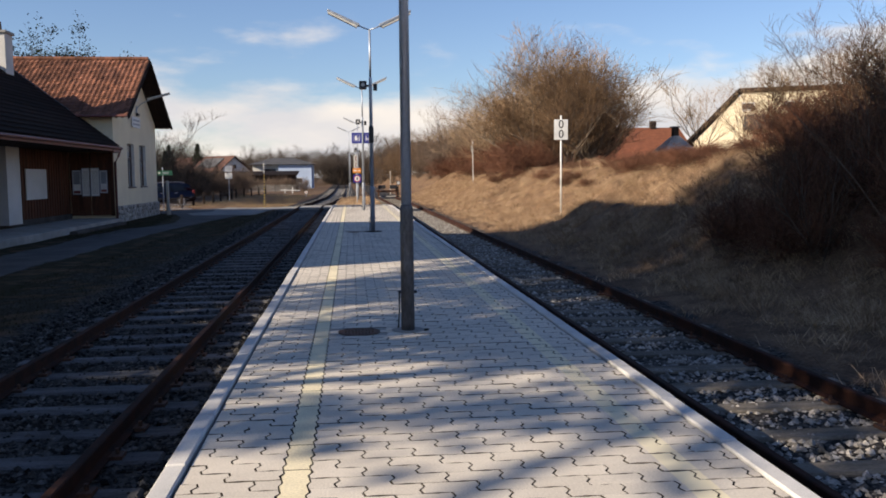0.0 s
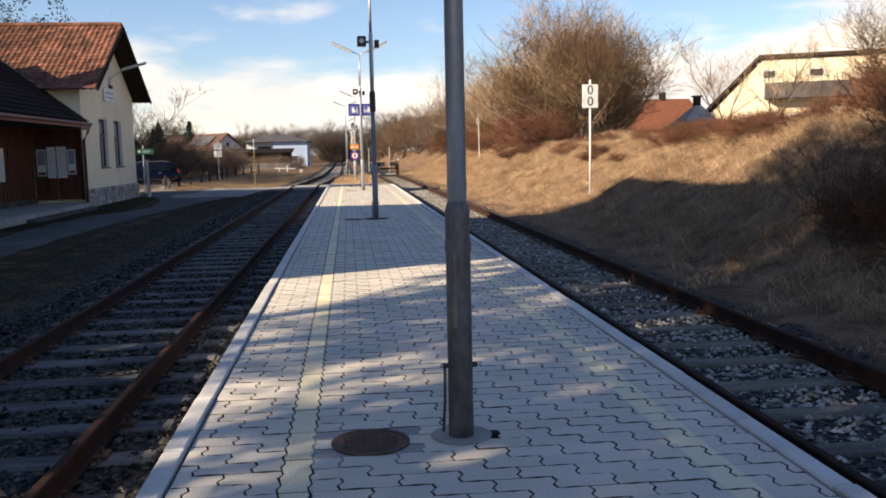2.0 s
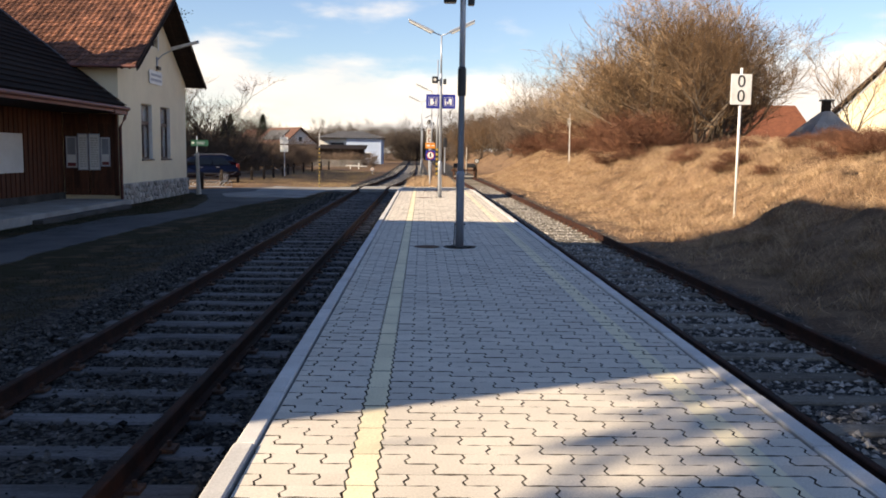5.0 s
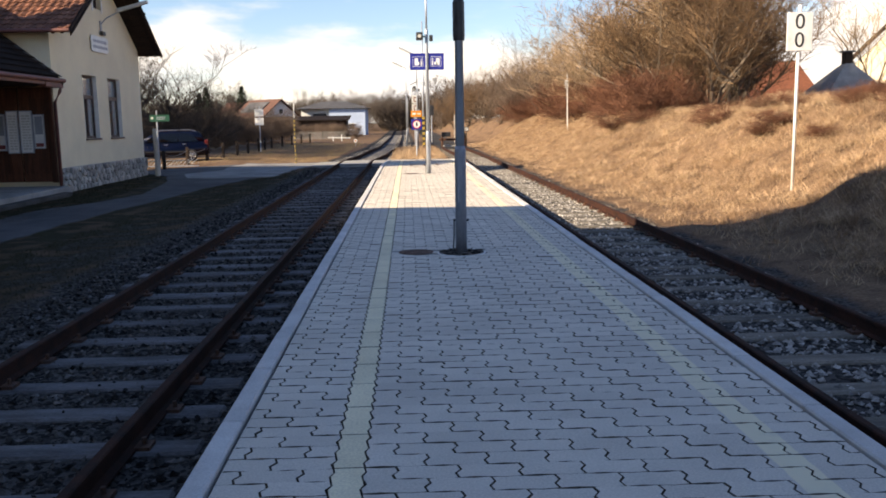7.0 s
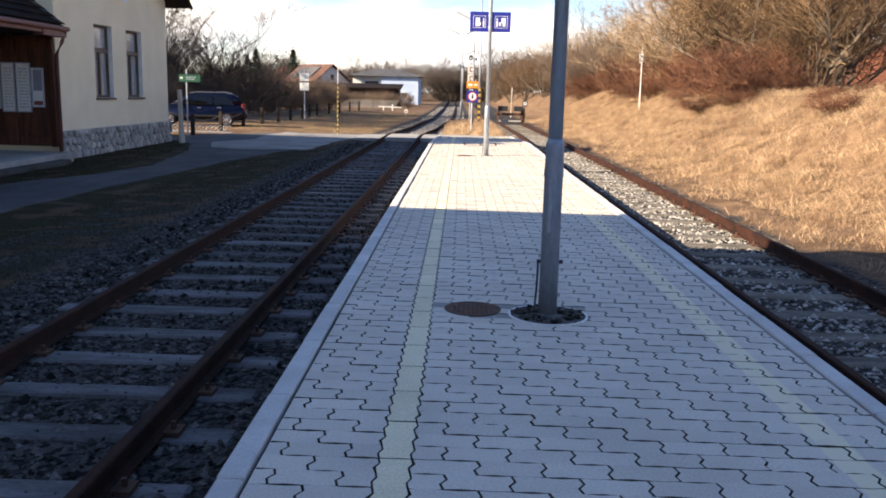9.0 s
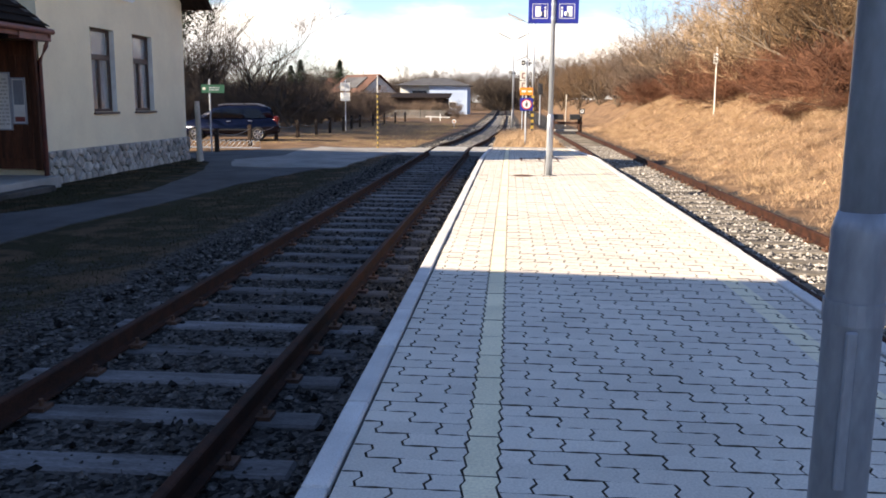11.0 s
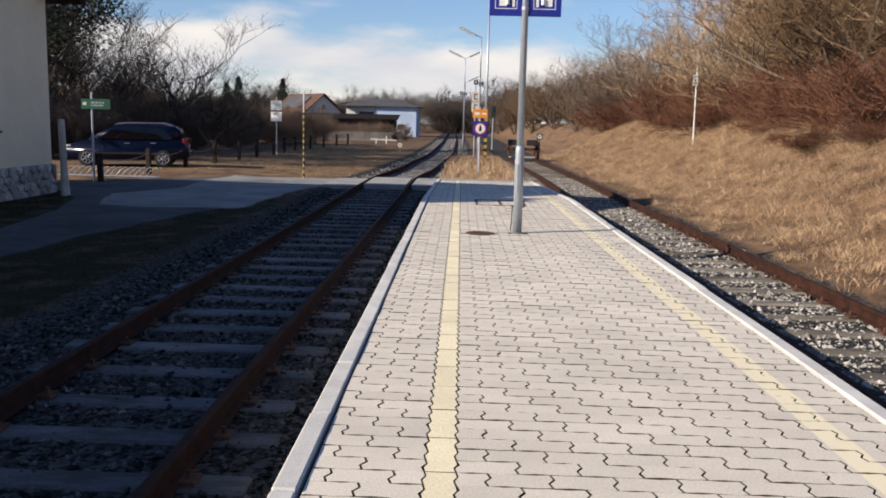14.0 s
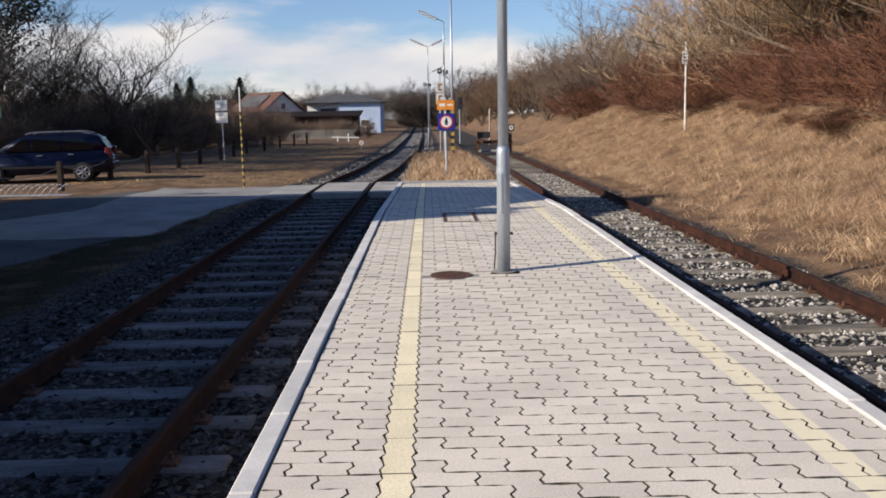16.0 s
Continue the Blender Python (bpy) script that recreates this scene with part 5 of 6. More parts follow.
for x0, x1 in ((-13.42, -12.53), (-12.5, -11.62)):
    leaf = part("leaf", box(x0, x1, 43.99, 44.06, -0.1, 2.84, 0.008), M["boards"], doors)
    for k in range(3):
        xx = x0 + 0.06 + k * 0.27
        part("panel", box(xx, xx + 0.23, 43.965, 43.989, 0.15, 2.5, 0.008), M["boards"], leaf)
part("post", box(-11.62, -11.47, 43.94, 44.07, -0.12, 2.84, 0.01), M["boards"], doors)


def notice_case(x0, x1, z0, z1, dark, label):
    case = thing("notice_case", label, "notice board", (0, 0, 0), group="notice cases on the door")
    fr = bmesh.new()
    for a, b, c, d in ((x0, x0 + 0.03, z0, z1), (x1 - 0.03, x1, z0, z1), (x0 + 0.03, x1 - 0.03, z0, z0 + 0.03), (x0 + 0.03, x1 - 0.03, z1 - 0.03, z1)):
        box(a, b, 43.925, 43.962, c, d, 0.004, fr)
    part("frame", fr, M["steel"], case)
    part("poster", box(x0 + 0.03, x1 - 0.03, 43.94, 43.955, z0 + 0.03, z1 - 0.03), M["paper"], case)
    if dark:
        part("print", box(x0 + 0.05, x1 - 0.05, 43.934, 43.9385, z0 + 0.42 * (z1 - z0), z1 - 0.06), M["steel_dark"], case)
        part("print", box(x0 + 0.05, x1 - 0.05, 43.934, 43.9385, z0 + 0.06, z0 + 0.16 * (z1 - z0)), M["print_red"], case)
    else:
        part("lettering", bars(13, x0 + 0.07, x1 - 0.07, z0 + 0.1, z1 - 0.12, 43.939, seed=int(100 * x0) % 97), M["wall_pale"], case, kind="stuff")


notice_case(-13.32, -12.93, 0.88, 2.02, True, "framed poster with a dark picture on the boarded door")
notice_case(-12.90, -12.53, 0.80, 2.12, False, "framed white timetable sheet on the boarded door")
notice_case(-12.50, -12.10, 0.80, 2.12, False, "framed white timetable sheet on the boarded door")
notice_case(-12.08, -11.74, 0.94, 2.00, True, "framed poster with a dark and red picture on the boarded door")
whiteboard = thing("wall_board", "pale blank wall board in the shaded veranda", "notice board", (0, 0, 0))
part("panel", box(-13.418, -13.37, 38.35, 40.7, 0.78, 2.04, 0.01), M["wall_pale"], whiteboard)
chimney = thing("chimney", "pale rendered chimney on the wing roof", "chimney", (-15.6, 42.2, 6.2))
part("shaft", box(-0.42, 0.42, -0.42, 0.42, -0.8, 1.75, 0.015), M["wall_pale"], chimney)
part("cap", box(-0.5, 0.5, -0.5, 0.5, 1.75, 1.88, 0.02), M["concrete"], chimney)
part("pot", tube([(0, 0, 1.88), (0, 0, 2.3)], [0.16, 0.13], 12), M["rust"], chimney)

# the tall main block whose shadow lies across the platform; it stands beside the line, before the wing
block = thing("main_building", "tall rendered station block with a steep roof, beside the line", "station building", (0, 0, 0))
profile = [(12.75, -0.6), (12.75, 10.6), (22.7, 10.6), (29.85, 3.35), (29.85, -0.6)]
part("wall", slab([(-12.0, y, z) for y, z in profile], (-1, 0, 0), 9.0), M["cream"], block)
part("roof", slab([(-11.98, 22.6, 10.62), (-11.98, 12.6, 10.62), (-21.1, 12.6, 10.62), (-21.1, 22.6, 10.62)], (0, 0, 1), 0.12), M["tile_dark"], block)
part("roof", slab([(-11.98, 22.7, 10.63), (-11.98, 29.9, 3.37), (-21.1, 29.9, 3.37), (-21.1, 22.7, 10.63)], (0, 0, 1), 0.1), M["tile_dark"], block)


# ---- distant houses ----
def gable_house(name_label, at, turn, w, d, eave, ridge, wall, roof, windows=(), over=0.4):
    """A house with a gable towards -y; w across, d deep."""
    h = thing("house", name_label, "house", at, turn)
    body = slab([(-w / 2, 0, -0.8), (w / 2, 0, -0.8), (w / 2, 0, eave), (0, 0, ridge - 0.15), (-w / 2, 0, eave)], (0, 1, 0), d)
    part("wall", body, M[wall], h)
    k = (ridge - eave) / (w / 2)
    for s in (-1, 1):
        part("roof", slab([(s * (w / 2 + over), -over, eave - over * k), (0, -over, ridge), (0, d + over, ridge), (s * (w / 2 + over), d + over, eave - over * k)], (0, 0, 1), 0.15), M[roof], h)
    for x0, x1, z0, z1 in windows:
        win = part("window", box(x0, x1, -0.04, 0.02, z0, z1, 0.01), M["white"], h)
        part("pane", box(x0 + 0.08, x1 - 0.08, -0.06, -0.041, z0 + 0.08, z1 - 0.08), M["black"], win)
    return h


brown_house = gable_house("pale gable house with a brown tiled roof and solar panels", (-19.8, 150.0, -0.3), 40.0, 6.2, 9.0, 3.0, 5.5, "wall_pale", "tile_dull",
                          [(-2.0, -1.2, 0.9, 2.1), (-0.4, 0.4, 0.9, 2.1), (1.2, 2.0, 0.9, 2.1), (-0.4, 0.4, 3.3, 4.2)])
part("solar_panel", slab([(-2.6, 2.0, 3.62), (-0.7, 2.0, 5.15), (-0.7, 8.0, 5.15), (-2.6, 8.0, 3.62)], (-0.25, 0, 1), 0.12), M["slate"], brown_house)
white_house = thing("house", "white and pale blue flat house with a low grey hipped roof", "house", (-12.5, 158.0, -0.4))
part("wall", box(-5.2, -0.6, 0, 9, -0.6, 4.3), M["white"], white_house)
part("wall", box(-0.59, 5.2, -1.0, 9, -0.6, 4.3), M["wall_blue"], white_house, "pale blue rendered wing")
hip = bmesh.new()
lo = [hip.verts.new(p) for p in ((-5.9, -1.6, 4.3), (5.9, -1.6, 4.3), (5.9, 9.8, 4.3), (-5.9, 9.8, 4.3))]
hi = [hip.verts.new(p) for p in ((-2.0, 3.2, 5.5), (2.0, 3.2, 5.5), (2.0, 5.0, 5.5), (-2.0, 5.0, 5.5))]
hip.faces.new(lo[::-1])
hip.faces.new(hi)
for i in range(4):
    hip.faces.new((lo[i], lo[(i + 1) % 4], hi[(i + 1) % 4], hi[i]))
part("roof", hip, M["slate"], white_house)
for x0, x1, z0, z1 in ((-3.4, -1.0, 2.7, 3.6), (2.4, 3.6, 0.9, 1.9), (0.4, 1.2, 2.4, 3.0)):
    w = part("window", box(x0, x1, -1.06 if x0 > 0 else -0.06, -1.001 if x0 > 0 else -0.001, z0, z1), M["white"], white_house)
    part("pane", box(x0 + 0.1, x1 - 0.1, (-1.1 if x0 > 0 else -0.1), (-1.061 if x0 > 0 else -0.061), z0 + 0.1, z1 - 0.1), M["black"], w)
shed = thing("shed", "long low dark timber shed behind the lawn", "shed", (-16.0, 138.0, -0.4))
part("wall", box(-6, 7, 0, 4, -0.3, 2.3), M["timber"], shed)
part("roof", slab([(-6.4, -0.5, 2.3), (7.4, -0.5, 2.3), (7.4, 4.4, 2.9), (-6.4, 4.4, 2.9)], (0, 0, 1), 0.12), M["tile_dark"], shed)
gable_house("far house with a red tiled roof", (-34.0, 240.0, 0.0), 70.0, 9.0, 14.0, 3.5, 7.0, "wall_pale", "tile_dull")

red_house = thing("house", "house behind the bank with a bright red tiled roof", "house", (34.6, 105.0, 1.4))
part("wall", box(-6.4, 7.2, 0, 9, -1, 2.0), M["wall_pale"], red_house)
for y0 in (-0.9, 9.9):
    part("roof", slab([(-7.0, y0, 1.8), (7.8, y0, 1.8), (7.2, 4.5, 5.9), (-6.0, 4.5, 5.9)], (0, 0, 1), 0.15), M["tile_far"], red_house)
part("chimney", box(3.4, 4.1, 4.2, 4.9, 5.5, 6.9, 0.02), M["timber"], red_house)
hut = thing("hut", "small hut with a grey pointed roof and dark chimney", "hut", (22.3, 61.0, 1.7))
part("wall", box(-1.9, 1.9, -1.9, 1.9, -1, 0.4), M["slate"], hut)
roof_bm = bmesh.new()
base = [roof_bm.verts.new(p) for p in ((-2.4, -2.4, 0.1), (2.4, -2.4, 0.1), (2.4, 2.4, 0.1), (-2.4, 2.4, 0.1))]
tip = roof_bm.verts.new((0.2, 0, 2.75))
roof_bm.faces.new(base[::-1])
for i in range(4):
    roof_bm.faces.new((base[i], base[(i + 1) % 4], tip))
part("roof", roof_bm, M["concrete"], hut)
part("chimney", box(-0.05, 0.35, -0.2, 0.2, 2.2, 3.1, 0.02), M["timber"], hut)
part("chimney_cap", box(-0.15, 0.45, -0.3, 0.3, 3.09, 3.18, 0.01), M["slate"], hut)

# wide cream house on the bank, its eave and slanted verge dark
villa = thing("house", "wide cream house with a dark flat roof edge above the bank", "house", (33.85, 76.0, 1.75), -25.0)
part("wall", slab([(-3.6, 0, -1.5), (15, 0, -1.5), (15, 0, 6.9), (0.6, 0, 6.9), (-3.6, 0, 2.6)], (0, 1, 0), 9), M["cream"], villa)
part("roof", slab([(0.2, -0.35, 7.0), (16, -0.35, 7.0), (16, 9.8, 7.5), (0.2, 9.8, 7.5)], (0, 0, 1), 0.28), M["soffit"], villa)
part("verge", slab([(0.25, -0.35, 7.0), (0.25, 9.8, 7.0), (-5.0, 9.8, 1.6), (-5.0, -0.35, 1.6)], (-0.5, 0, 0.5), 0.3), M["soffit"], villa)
part("balcony", box(0.7, 14.5, -1.3, -0.02, 3.6, 4.9, 0.05), M["slate"], villa, "grey balcony front")
for x0, x1 in ((0.5, 1.6), (4.1, 5.3), (8.2, 9.4)):
    w = part("window", box(x0, x1, -0.07, -0.002, 5.3, 6.05), M["white"], villa)
    part("pane", box(x0 + 0.1, x1 - 0.1, -0.1, -0.071, 5.4, 5.95), M["black"], w)


# ---- trees and shrubs ----
def grow(rng, stems, height, spread, levels, kids, lengths, radius, lift, wander=0.22, start=0.0):
    """Bare branching wood. Returns segments (p, q, r0, r1, level)."""
    segs = []

    def shoot(p, d, length, r, level):
        n = 4 if level == 0 else (3 if level < levels - 1 else 2)
        step = length / n
        pts = [p]
        for i in range(n):
            d = (d + Vector((rng.gauss(0, wander), rng.gauss(0, wander), rng.gauss(0, wander * 0.6) + lift * 0.12))).normalized()
            q = p + d * step
            r1 = max(r * (1 - 0.7 * (i + 1) / n), 0.0035)
            segs.append((p, q, r * (1 - 0.7 * i / n), r1, level))
            p = q
            pts.append(p)
        if level < levels:
            for k in range(kids[level]):
                t = rng.uniform(0.25 if level else start, 1.0) * n
                i = min(int(t), n - 1)
                at = pts[i].lerp(pts[i + 1], t - i)
                a = rng.uniform(0, 2 * math.pi)
                side = Vector((math.cos(a), math.sin(a), rng.uniform(-0.15, 0.75)))
                nd = (d * 0.75 + side * rng.uniform(0.6, 1.0)).normalized()
                shoot(at, nd, lengths[level] * rng.uniform(0.55, 1.15), max(r * 0.5 * (1 - 0.5 * t / n), 0.005), level + 1)

    for k in range(stems):
        a = 2 * math.pi * (k + rng.random()) / stems
        lean = rng.uniform(0.1, 1.0) * spread
        d = Vector((math.cos(a) * lean, math.sin(a) * lean, 1)).normalized()
        shoot(Vector((0.35 * math.cos(a) * spread, 0.35 * math.sin(a) * spread, -0.15)), d, height * rng.uniform(0.6, 0.85), radius * rng.uniform(0.7, 1.1), 0)
    return segs


def sticks(name, segs, thick=1.0):
    """Three-sided tapered sticks from segments."""
    p = np.array([s[0][:] for s in segs])
    q = np.array([s[1][:] for s in segs])
    r0 = np.array([s[2] for s in segs])[:, None] * thick
    r1 = np.array([s[3] for s in segs])[:, None] * thick
    d = q - p
    d /= np.linalg.norm(d, axis=1, keepdims=True) + 1e-9
    ref = np.where(np.abs(d[:, 2:3]) > 0.9, [[1.0, 0, 0]], [[0, 0, 1.0]])
    u = np.cross(d, ref)
    u /= np.linalg.norm(u, axis=1, keepdims=True) + 1e-9
    v = np.cross(d, u)
    verts = []
    for c, rr in ((p, r0), (q, r1)):
        for k in range(3):
            a = 2 * math.pi * k / 3
            verts.append(c + rr * (math.cos(a) * u + math.sin(a) * v))
    verts = np.stack(verts, 1)
    faces = np.array([(0, 1, 4, 3), (1, 2, 5, 4), (2, 0, 3, 5)])[None] + 6 * np.arange(len(segs))[:, None, None]
    return arrays(name, verts.reshape(-1, 3), faces.reshape(-1, 4))


def woody(kind, label, category, seed, wood, twig, split, thick=1.0, **how):
    rng = random.Random(seed)
    segs = grow(rng, **how)
    ob = thing(kind, label, category, (0, 0, -50))
    part("trunk" if how["stems"] < 4 else "branchwood", sticks("trunk", [s for s in segs if s[4] < split]), M[wood], ob, kind="" if how["stems"] < 4 else "stuff")
    part("crown", sticks("crown", [s for s in segs if s[4] >= split], thick), M[twig], ob)
    return ob


def conifer(seed, height, label):
    """A spruce: trunk and drooping boughs of many needle clumps."""
    rng = random.Random(seed)
    ob = thing("conifer", label, "tree", (0, 0, -50))
    part("trunk", tube([(0, 0, -0.2), (0, 0, height)], [0.2, 0.02], 7), M["bark"], ob)
    verts, faces = [], []
    for k in range(1500):
        t = rng.random() ** 0.8
        z = 0.12 * height + t * 0.88 * height
        reach = (1 - t) * height * 0.3 * rng.uniform(0.35, 1.1) + 0.1
        a = rng.uniform(0, 6.283)
        c = Vector((math.cos(a) * reach, math.sin(a) * reach, z - reach * 0.25))
        out_d = Vector((math.cos(a), math.sin(a), -0.35)).normalized()
        side = Vector((-math.sin(a), math.cos(a), rng.uniform(-0.4, 0.4)))
        s = rng.uniform(0.12, 0.34)
        i = len(verts)
        verts += [c - out_d * s, c + side * s * 0.5, c + out_d * s * 1.3, c - side * s * 0.5]
        faces.append((i, i + 1, i + 2, i + 3))
    part("crown", arrays("crown", [v[:] for v in verts], faces), M["needles"], ob)
    return ob


def evergreen(seed, label, height, start=0.15, clumps=8, leaf=0.07):
    """A broad dark tree whose limbs carry clumps of small leaves, with gaps."""
    rng = random.Random(seed)
    segs = grow(rng, stems=2, height=height, spread=0.3, levels=3, kids=(9, 6, 5), lengths=(height * 0.42, height * 0.24, height * 0.12), radius=0.16, lift=0.4, start=start)
    ob = thing("evergreen_tree", label, "tree", (0, 0, -50))
    part("trunk", sticks("trunk", segs), M["bark"], ob)
    verts, faces = [], []
    for p, q, _, _, level in segs:
        if level < 2:
            continue
        for k in range(clumps):
            c = p.lerp(q, rng.random()) + Vector((rng.gauss(0, 0.2), rng.gauss(0, 0.2), rng.gauss(0, 0.12)))
            u = Vector((rng.gauss(0, 1), rng.gauss(0, 1), rng.gauss(0, 0.6))).normalized()
            v = u.orthogonal().normalized()
            s = leaf * rng.uniform(0.6, 1.4)
            i = len(verts)
            verts += [c - u * s, c + v * s * 0.5, c + u * s, c - v * s * 0.5]
            faces.append((i, i + 1, i + 2, i + 3))
    part("crown", arrays("crown", [v[:] for v in verts], faces), M["needles"], ob)
    return ob


def put(proto, x, y, turn, size, z=None, flat=1.0):
    ob = copy_thing(proto, Matrix.Identity(4))
    z = float(ground_z(x, y)) if z is None else z
    ob.matrix_world = Matrix.Translation((x, y, z)) @ Matrix.Rotation(radians(turn), 4, "Z") @ Matrix.Diagonal((size, size, size * flat, 1))
    return ob


big_shrub = woody("shrub", "tall bare tan-brown shrub thicket on the bank", "shrub", 11, "bark", "twig_tan", 2, 1.5, stems=11, height=6.5, spread=0.85, levels=3, kids=(9, 7, 6), lengths=(2.6, 1.5, 0.8), radius=0.075, lift=0.4, wander=0.33)
big_shrub_b = woody("shrub", "tall bare grey-tan shrub thicket on the bank", "shrub", 12, "bark", "twig_tan", 2, 1.5, stems=9, height=6.8, spread=0.7, levels=3, kids=(9, 7, 7), lengths=(2.4, 1.5, 0.8), radius=0.08, lift=0.5, wander=0.3)
brown_shrub = woody("shrub", "tall bare dark brown shrub with crossing limbs on the bank", "shrub", 18, "bark", "twig_brown", 2, 1.4, stems=8, height=6.6, spread=0.8, levels=3, kids=(9, 7, 6), lengths=(2.8, 1.6, 0.8), radius=0.085, lift=0.35, wander=0.36)
far_shrub = woody("shrub", "tall bare grey-brown shrub thicket along the siding", "shrub", 20, "bark", "twig_mid", 2, 1.4, stems=9, height=6.6, spread=0.7, levels=3, kids=(8, 7, 6), lengths=(2.4, 1.5, 0.8), radius=0.075, lift=0.5, wander=0.32)
red_shrub = woody("shrub", "low reddish-brown bramble thicket on the bank", "shrub", 13, "bark", "twig_red", 1, 1.4, stems=16, height=2.2, spread=1.3, levels=2, kids=(14, 10), lengths=(1.1, 0.7), radius=0.02, lift=0.1, wander=0.35)
thin_shrub = woody("shrub", "thin upright leafless shrub with dark stems on the bank", "shrub", 14, "bark", "twig_rust", 2, 1.1, stems=9, height=4.6, spread=0.45, levels=3, kids=(6, 4, 3), lengths=(1.5, 0.9, 0.5), radius=0.035, lift=0.9)
bare_tree = woody("bare_tree", "large bare deciduous tree with spreading crown", "tree", 15, "bark", "twig_grey", 2, 1.7, stems=2, height=8.0, spread=0.25, levels=4, kids=(9, 6, 5, 4), lengths=(4.2, 2.4, 1.3, 0.7), radius=0.2, lift=0.35, start=0.3)
pale_tree = woody("bare_tree", "slender bare tree with fine pale twigs", "tree", 16, "bark", "twig_tan", 2, 1.4, stems=3, height=6.5, spread=0.3, levels=3, kids=(8, 6, 5), lengths=(2.4, 1.4, 0.7), radius=0.08, lift=0.9, start=0.2)
dark_shrub = woody("shrub", "dense dark leafless shrub behind the parking", "shrub", 17, "bark", "twig_grey", 1, 1.5, stems=13, height=3.6, spread=0.8, levels=3, kids=(8, 6, 5), lengths=(1.6, 1.0, 0.6), radius=0.04, lift=0.3)
hedge_shrub = woody("shrub", "pale brown leafless hedge shrub behind the lawn", "shrub", 19, "bark", "twig_mid", 1, 1.5, stems=13, height=3.6, spread=0.8, levels=3, kids=(8, 6, 5), lengths=(1.6, 1.0, 0.6), radius=0.04, lift=0.3)
dark_tree = evergreen(23, "broad dark evergreen tree behind the parking", 8.0)
shade_tree = evergreen(25, "unseen dense low evergreen tree added to shade the near track", 6.0, 0.1, 26, 0.12)
pine = evergreen(24, "unseen tall dark pine with a high crown, added to shade the bank", 13.0, 0.75, 9, 0.13)
spruce = conifer(21, 9.0, "dark green spruce behind the hedge")
rnd = random.Random(77)
turns_crest = random.Random(78)

# bank: the great thicket, then the line running away
for x, y, s in ((13.2, 61.5, 1.25), (15.8, 64.0, 1.25), (11.8, 65.5, 1.1), (17.8, 66.0, 1.0), (12.6, 70.5, 1.1), (10.8, 75.0, 0.8), (14.5, 76.0, 0.95), (10.2, 82.0, 0.78), (13.0, 86.0, 0.9), (9.4, 91.0, 0.72), (12.0, 97.0, 0.85),
                (9.0, 103.0, 0.75), (12.5, 109.0, 0.85), (8.8, 117.0, 0.75), (12.0, 126.0, 0.9), (8.0, 136.0, 0.8), (11.5, 148.0, 0.95), (7.5, 162.0, 0.9), (11.0, 178.0, 1.0), (6.5, 196.0, 1.0), (10.0, 215.0, 1.1)):
    put(rnd.choice((big_shrub, big_shrub_b)) if y < 79 else rnd.choice((far_shrub, brown_shrub)), x, y, rnd.uniform(0, 360), s * rnd.uniform(0.95, 1.08), flat=rnd.uniform(0.95, 1.1))
for x, y, s in ((12.6, 53.5, 1.0), (14.8, 56.0, 1.15), (12.4, 58.0, 1.15), (15.6, 60.0, 1.1), (11.9, 62.5, 0.95)):
    put(brown_shrub, x, y, rnd.uniform(0, 360), s)
for k in range(26):
    y = 52.5 + k * 1.9
    put(red_shrub, 10.6 + rnd.uniform(-0.8, 1.4) - 0.012 * (y - 52), y, rnd.uniform(0, 360), rnd.uniform(0.7, 1.15), flat=rnd.uniform(0.8, 1.15))
for k in range(26):
    y = rnd.uniform(26, 62)
    put(red_shrub, rnd.uniform(8.6, 11.5), y, rnd.uniform(0, 360), rnd.uniform(0.22, 0.42), flat=0.6)
for k in range(10):
    put(red_shrub, 10.0 + 2.0 * turns_crest.random(), 26.5 + 0.8 * k, turns_crest.uniform(0, 360), turns_crest.uniform(0.4, 0.6), flat=0.6)
for k in range(12):
    put(red_shrub, rnd.uniform(12, 16.5), rnd.uniform(33, 58), rnd.uniform(0, 360), rnd.uniform(0.35, 0.55), flat=0.7)
# nearer shrubs over the bank
for x, y, s in ((11.6, 21.5, 0.75), (12.6, 24.0, 0.8), (12.4, 18.2, 0.8), (14.8, 22.0, 0.95), (12.8, 29.5, 0.5)):
    put(thin_shrub, x, y, rnd.uniform(0, 360), s, flat=rnd.uniform(0.9, 1.15))
for x, y, s in ((6.9, 18.6, 0.4), (7.6, 17.4, 0.5), (8.4, 18.8, 0.52), (7.4, 15.8, 0.48), (8.6, 16.2, 0.56), (9.6, 17.6, 0.6), (8.0, 14.2, 0.5), (9.4, 14.6, 0.62), (10.6, 16.4, 0.66), (8.8, 12.6, 0.55), (10.4, 13.4, 0.66)):
    put(thin_shrub, x, y, rnd.uniform(0, 360), s, flat=rnd.uniform(0.9, 1.15))
for x, y, s in ((7.3, 18.2, 0.5), (8.2, 17.0, 0.62), (7.2, 16.4, 0.5), (8.9, 15.2, 0.66), (9.2, 18.4, 0.62), (7.9, 13.6, 0.55), (9.8, 16.6, 0.75)):
    put(red_shrub, x, y, rnd.uniform(0, 360), s)
for x, y, s in ((10.2, 20.5, 0.7), (11.5, 23.0, 0.75), (9.4, 18.0, 0.6), (12.5, 26.0, 0.7), (13.5, 30.0, 0.5), (12.0, 20.0, 0.8)):
    put(red_shrub, x, y, rnd.uniform(0, 360), s)
for x, y, s in ((10.9, 18.6, 0.42), (12.4, 21.0, 0.5), (11.6, 24.0, 0.42), (14.2, 24.5, 0.5)):
    put(brown_shrub, x, y, rnd.uniform(0, 360), s)
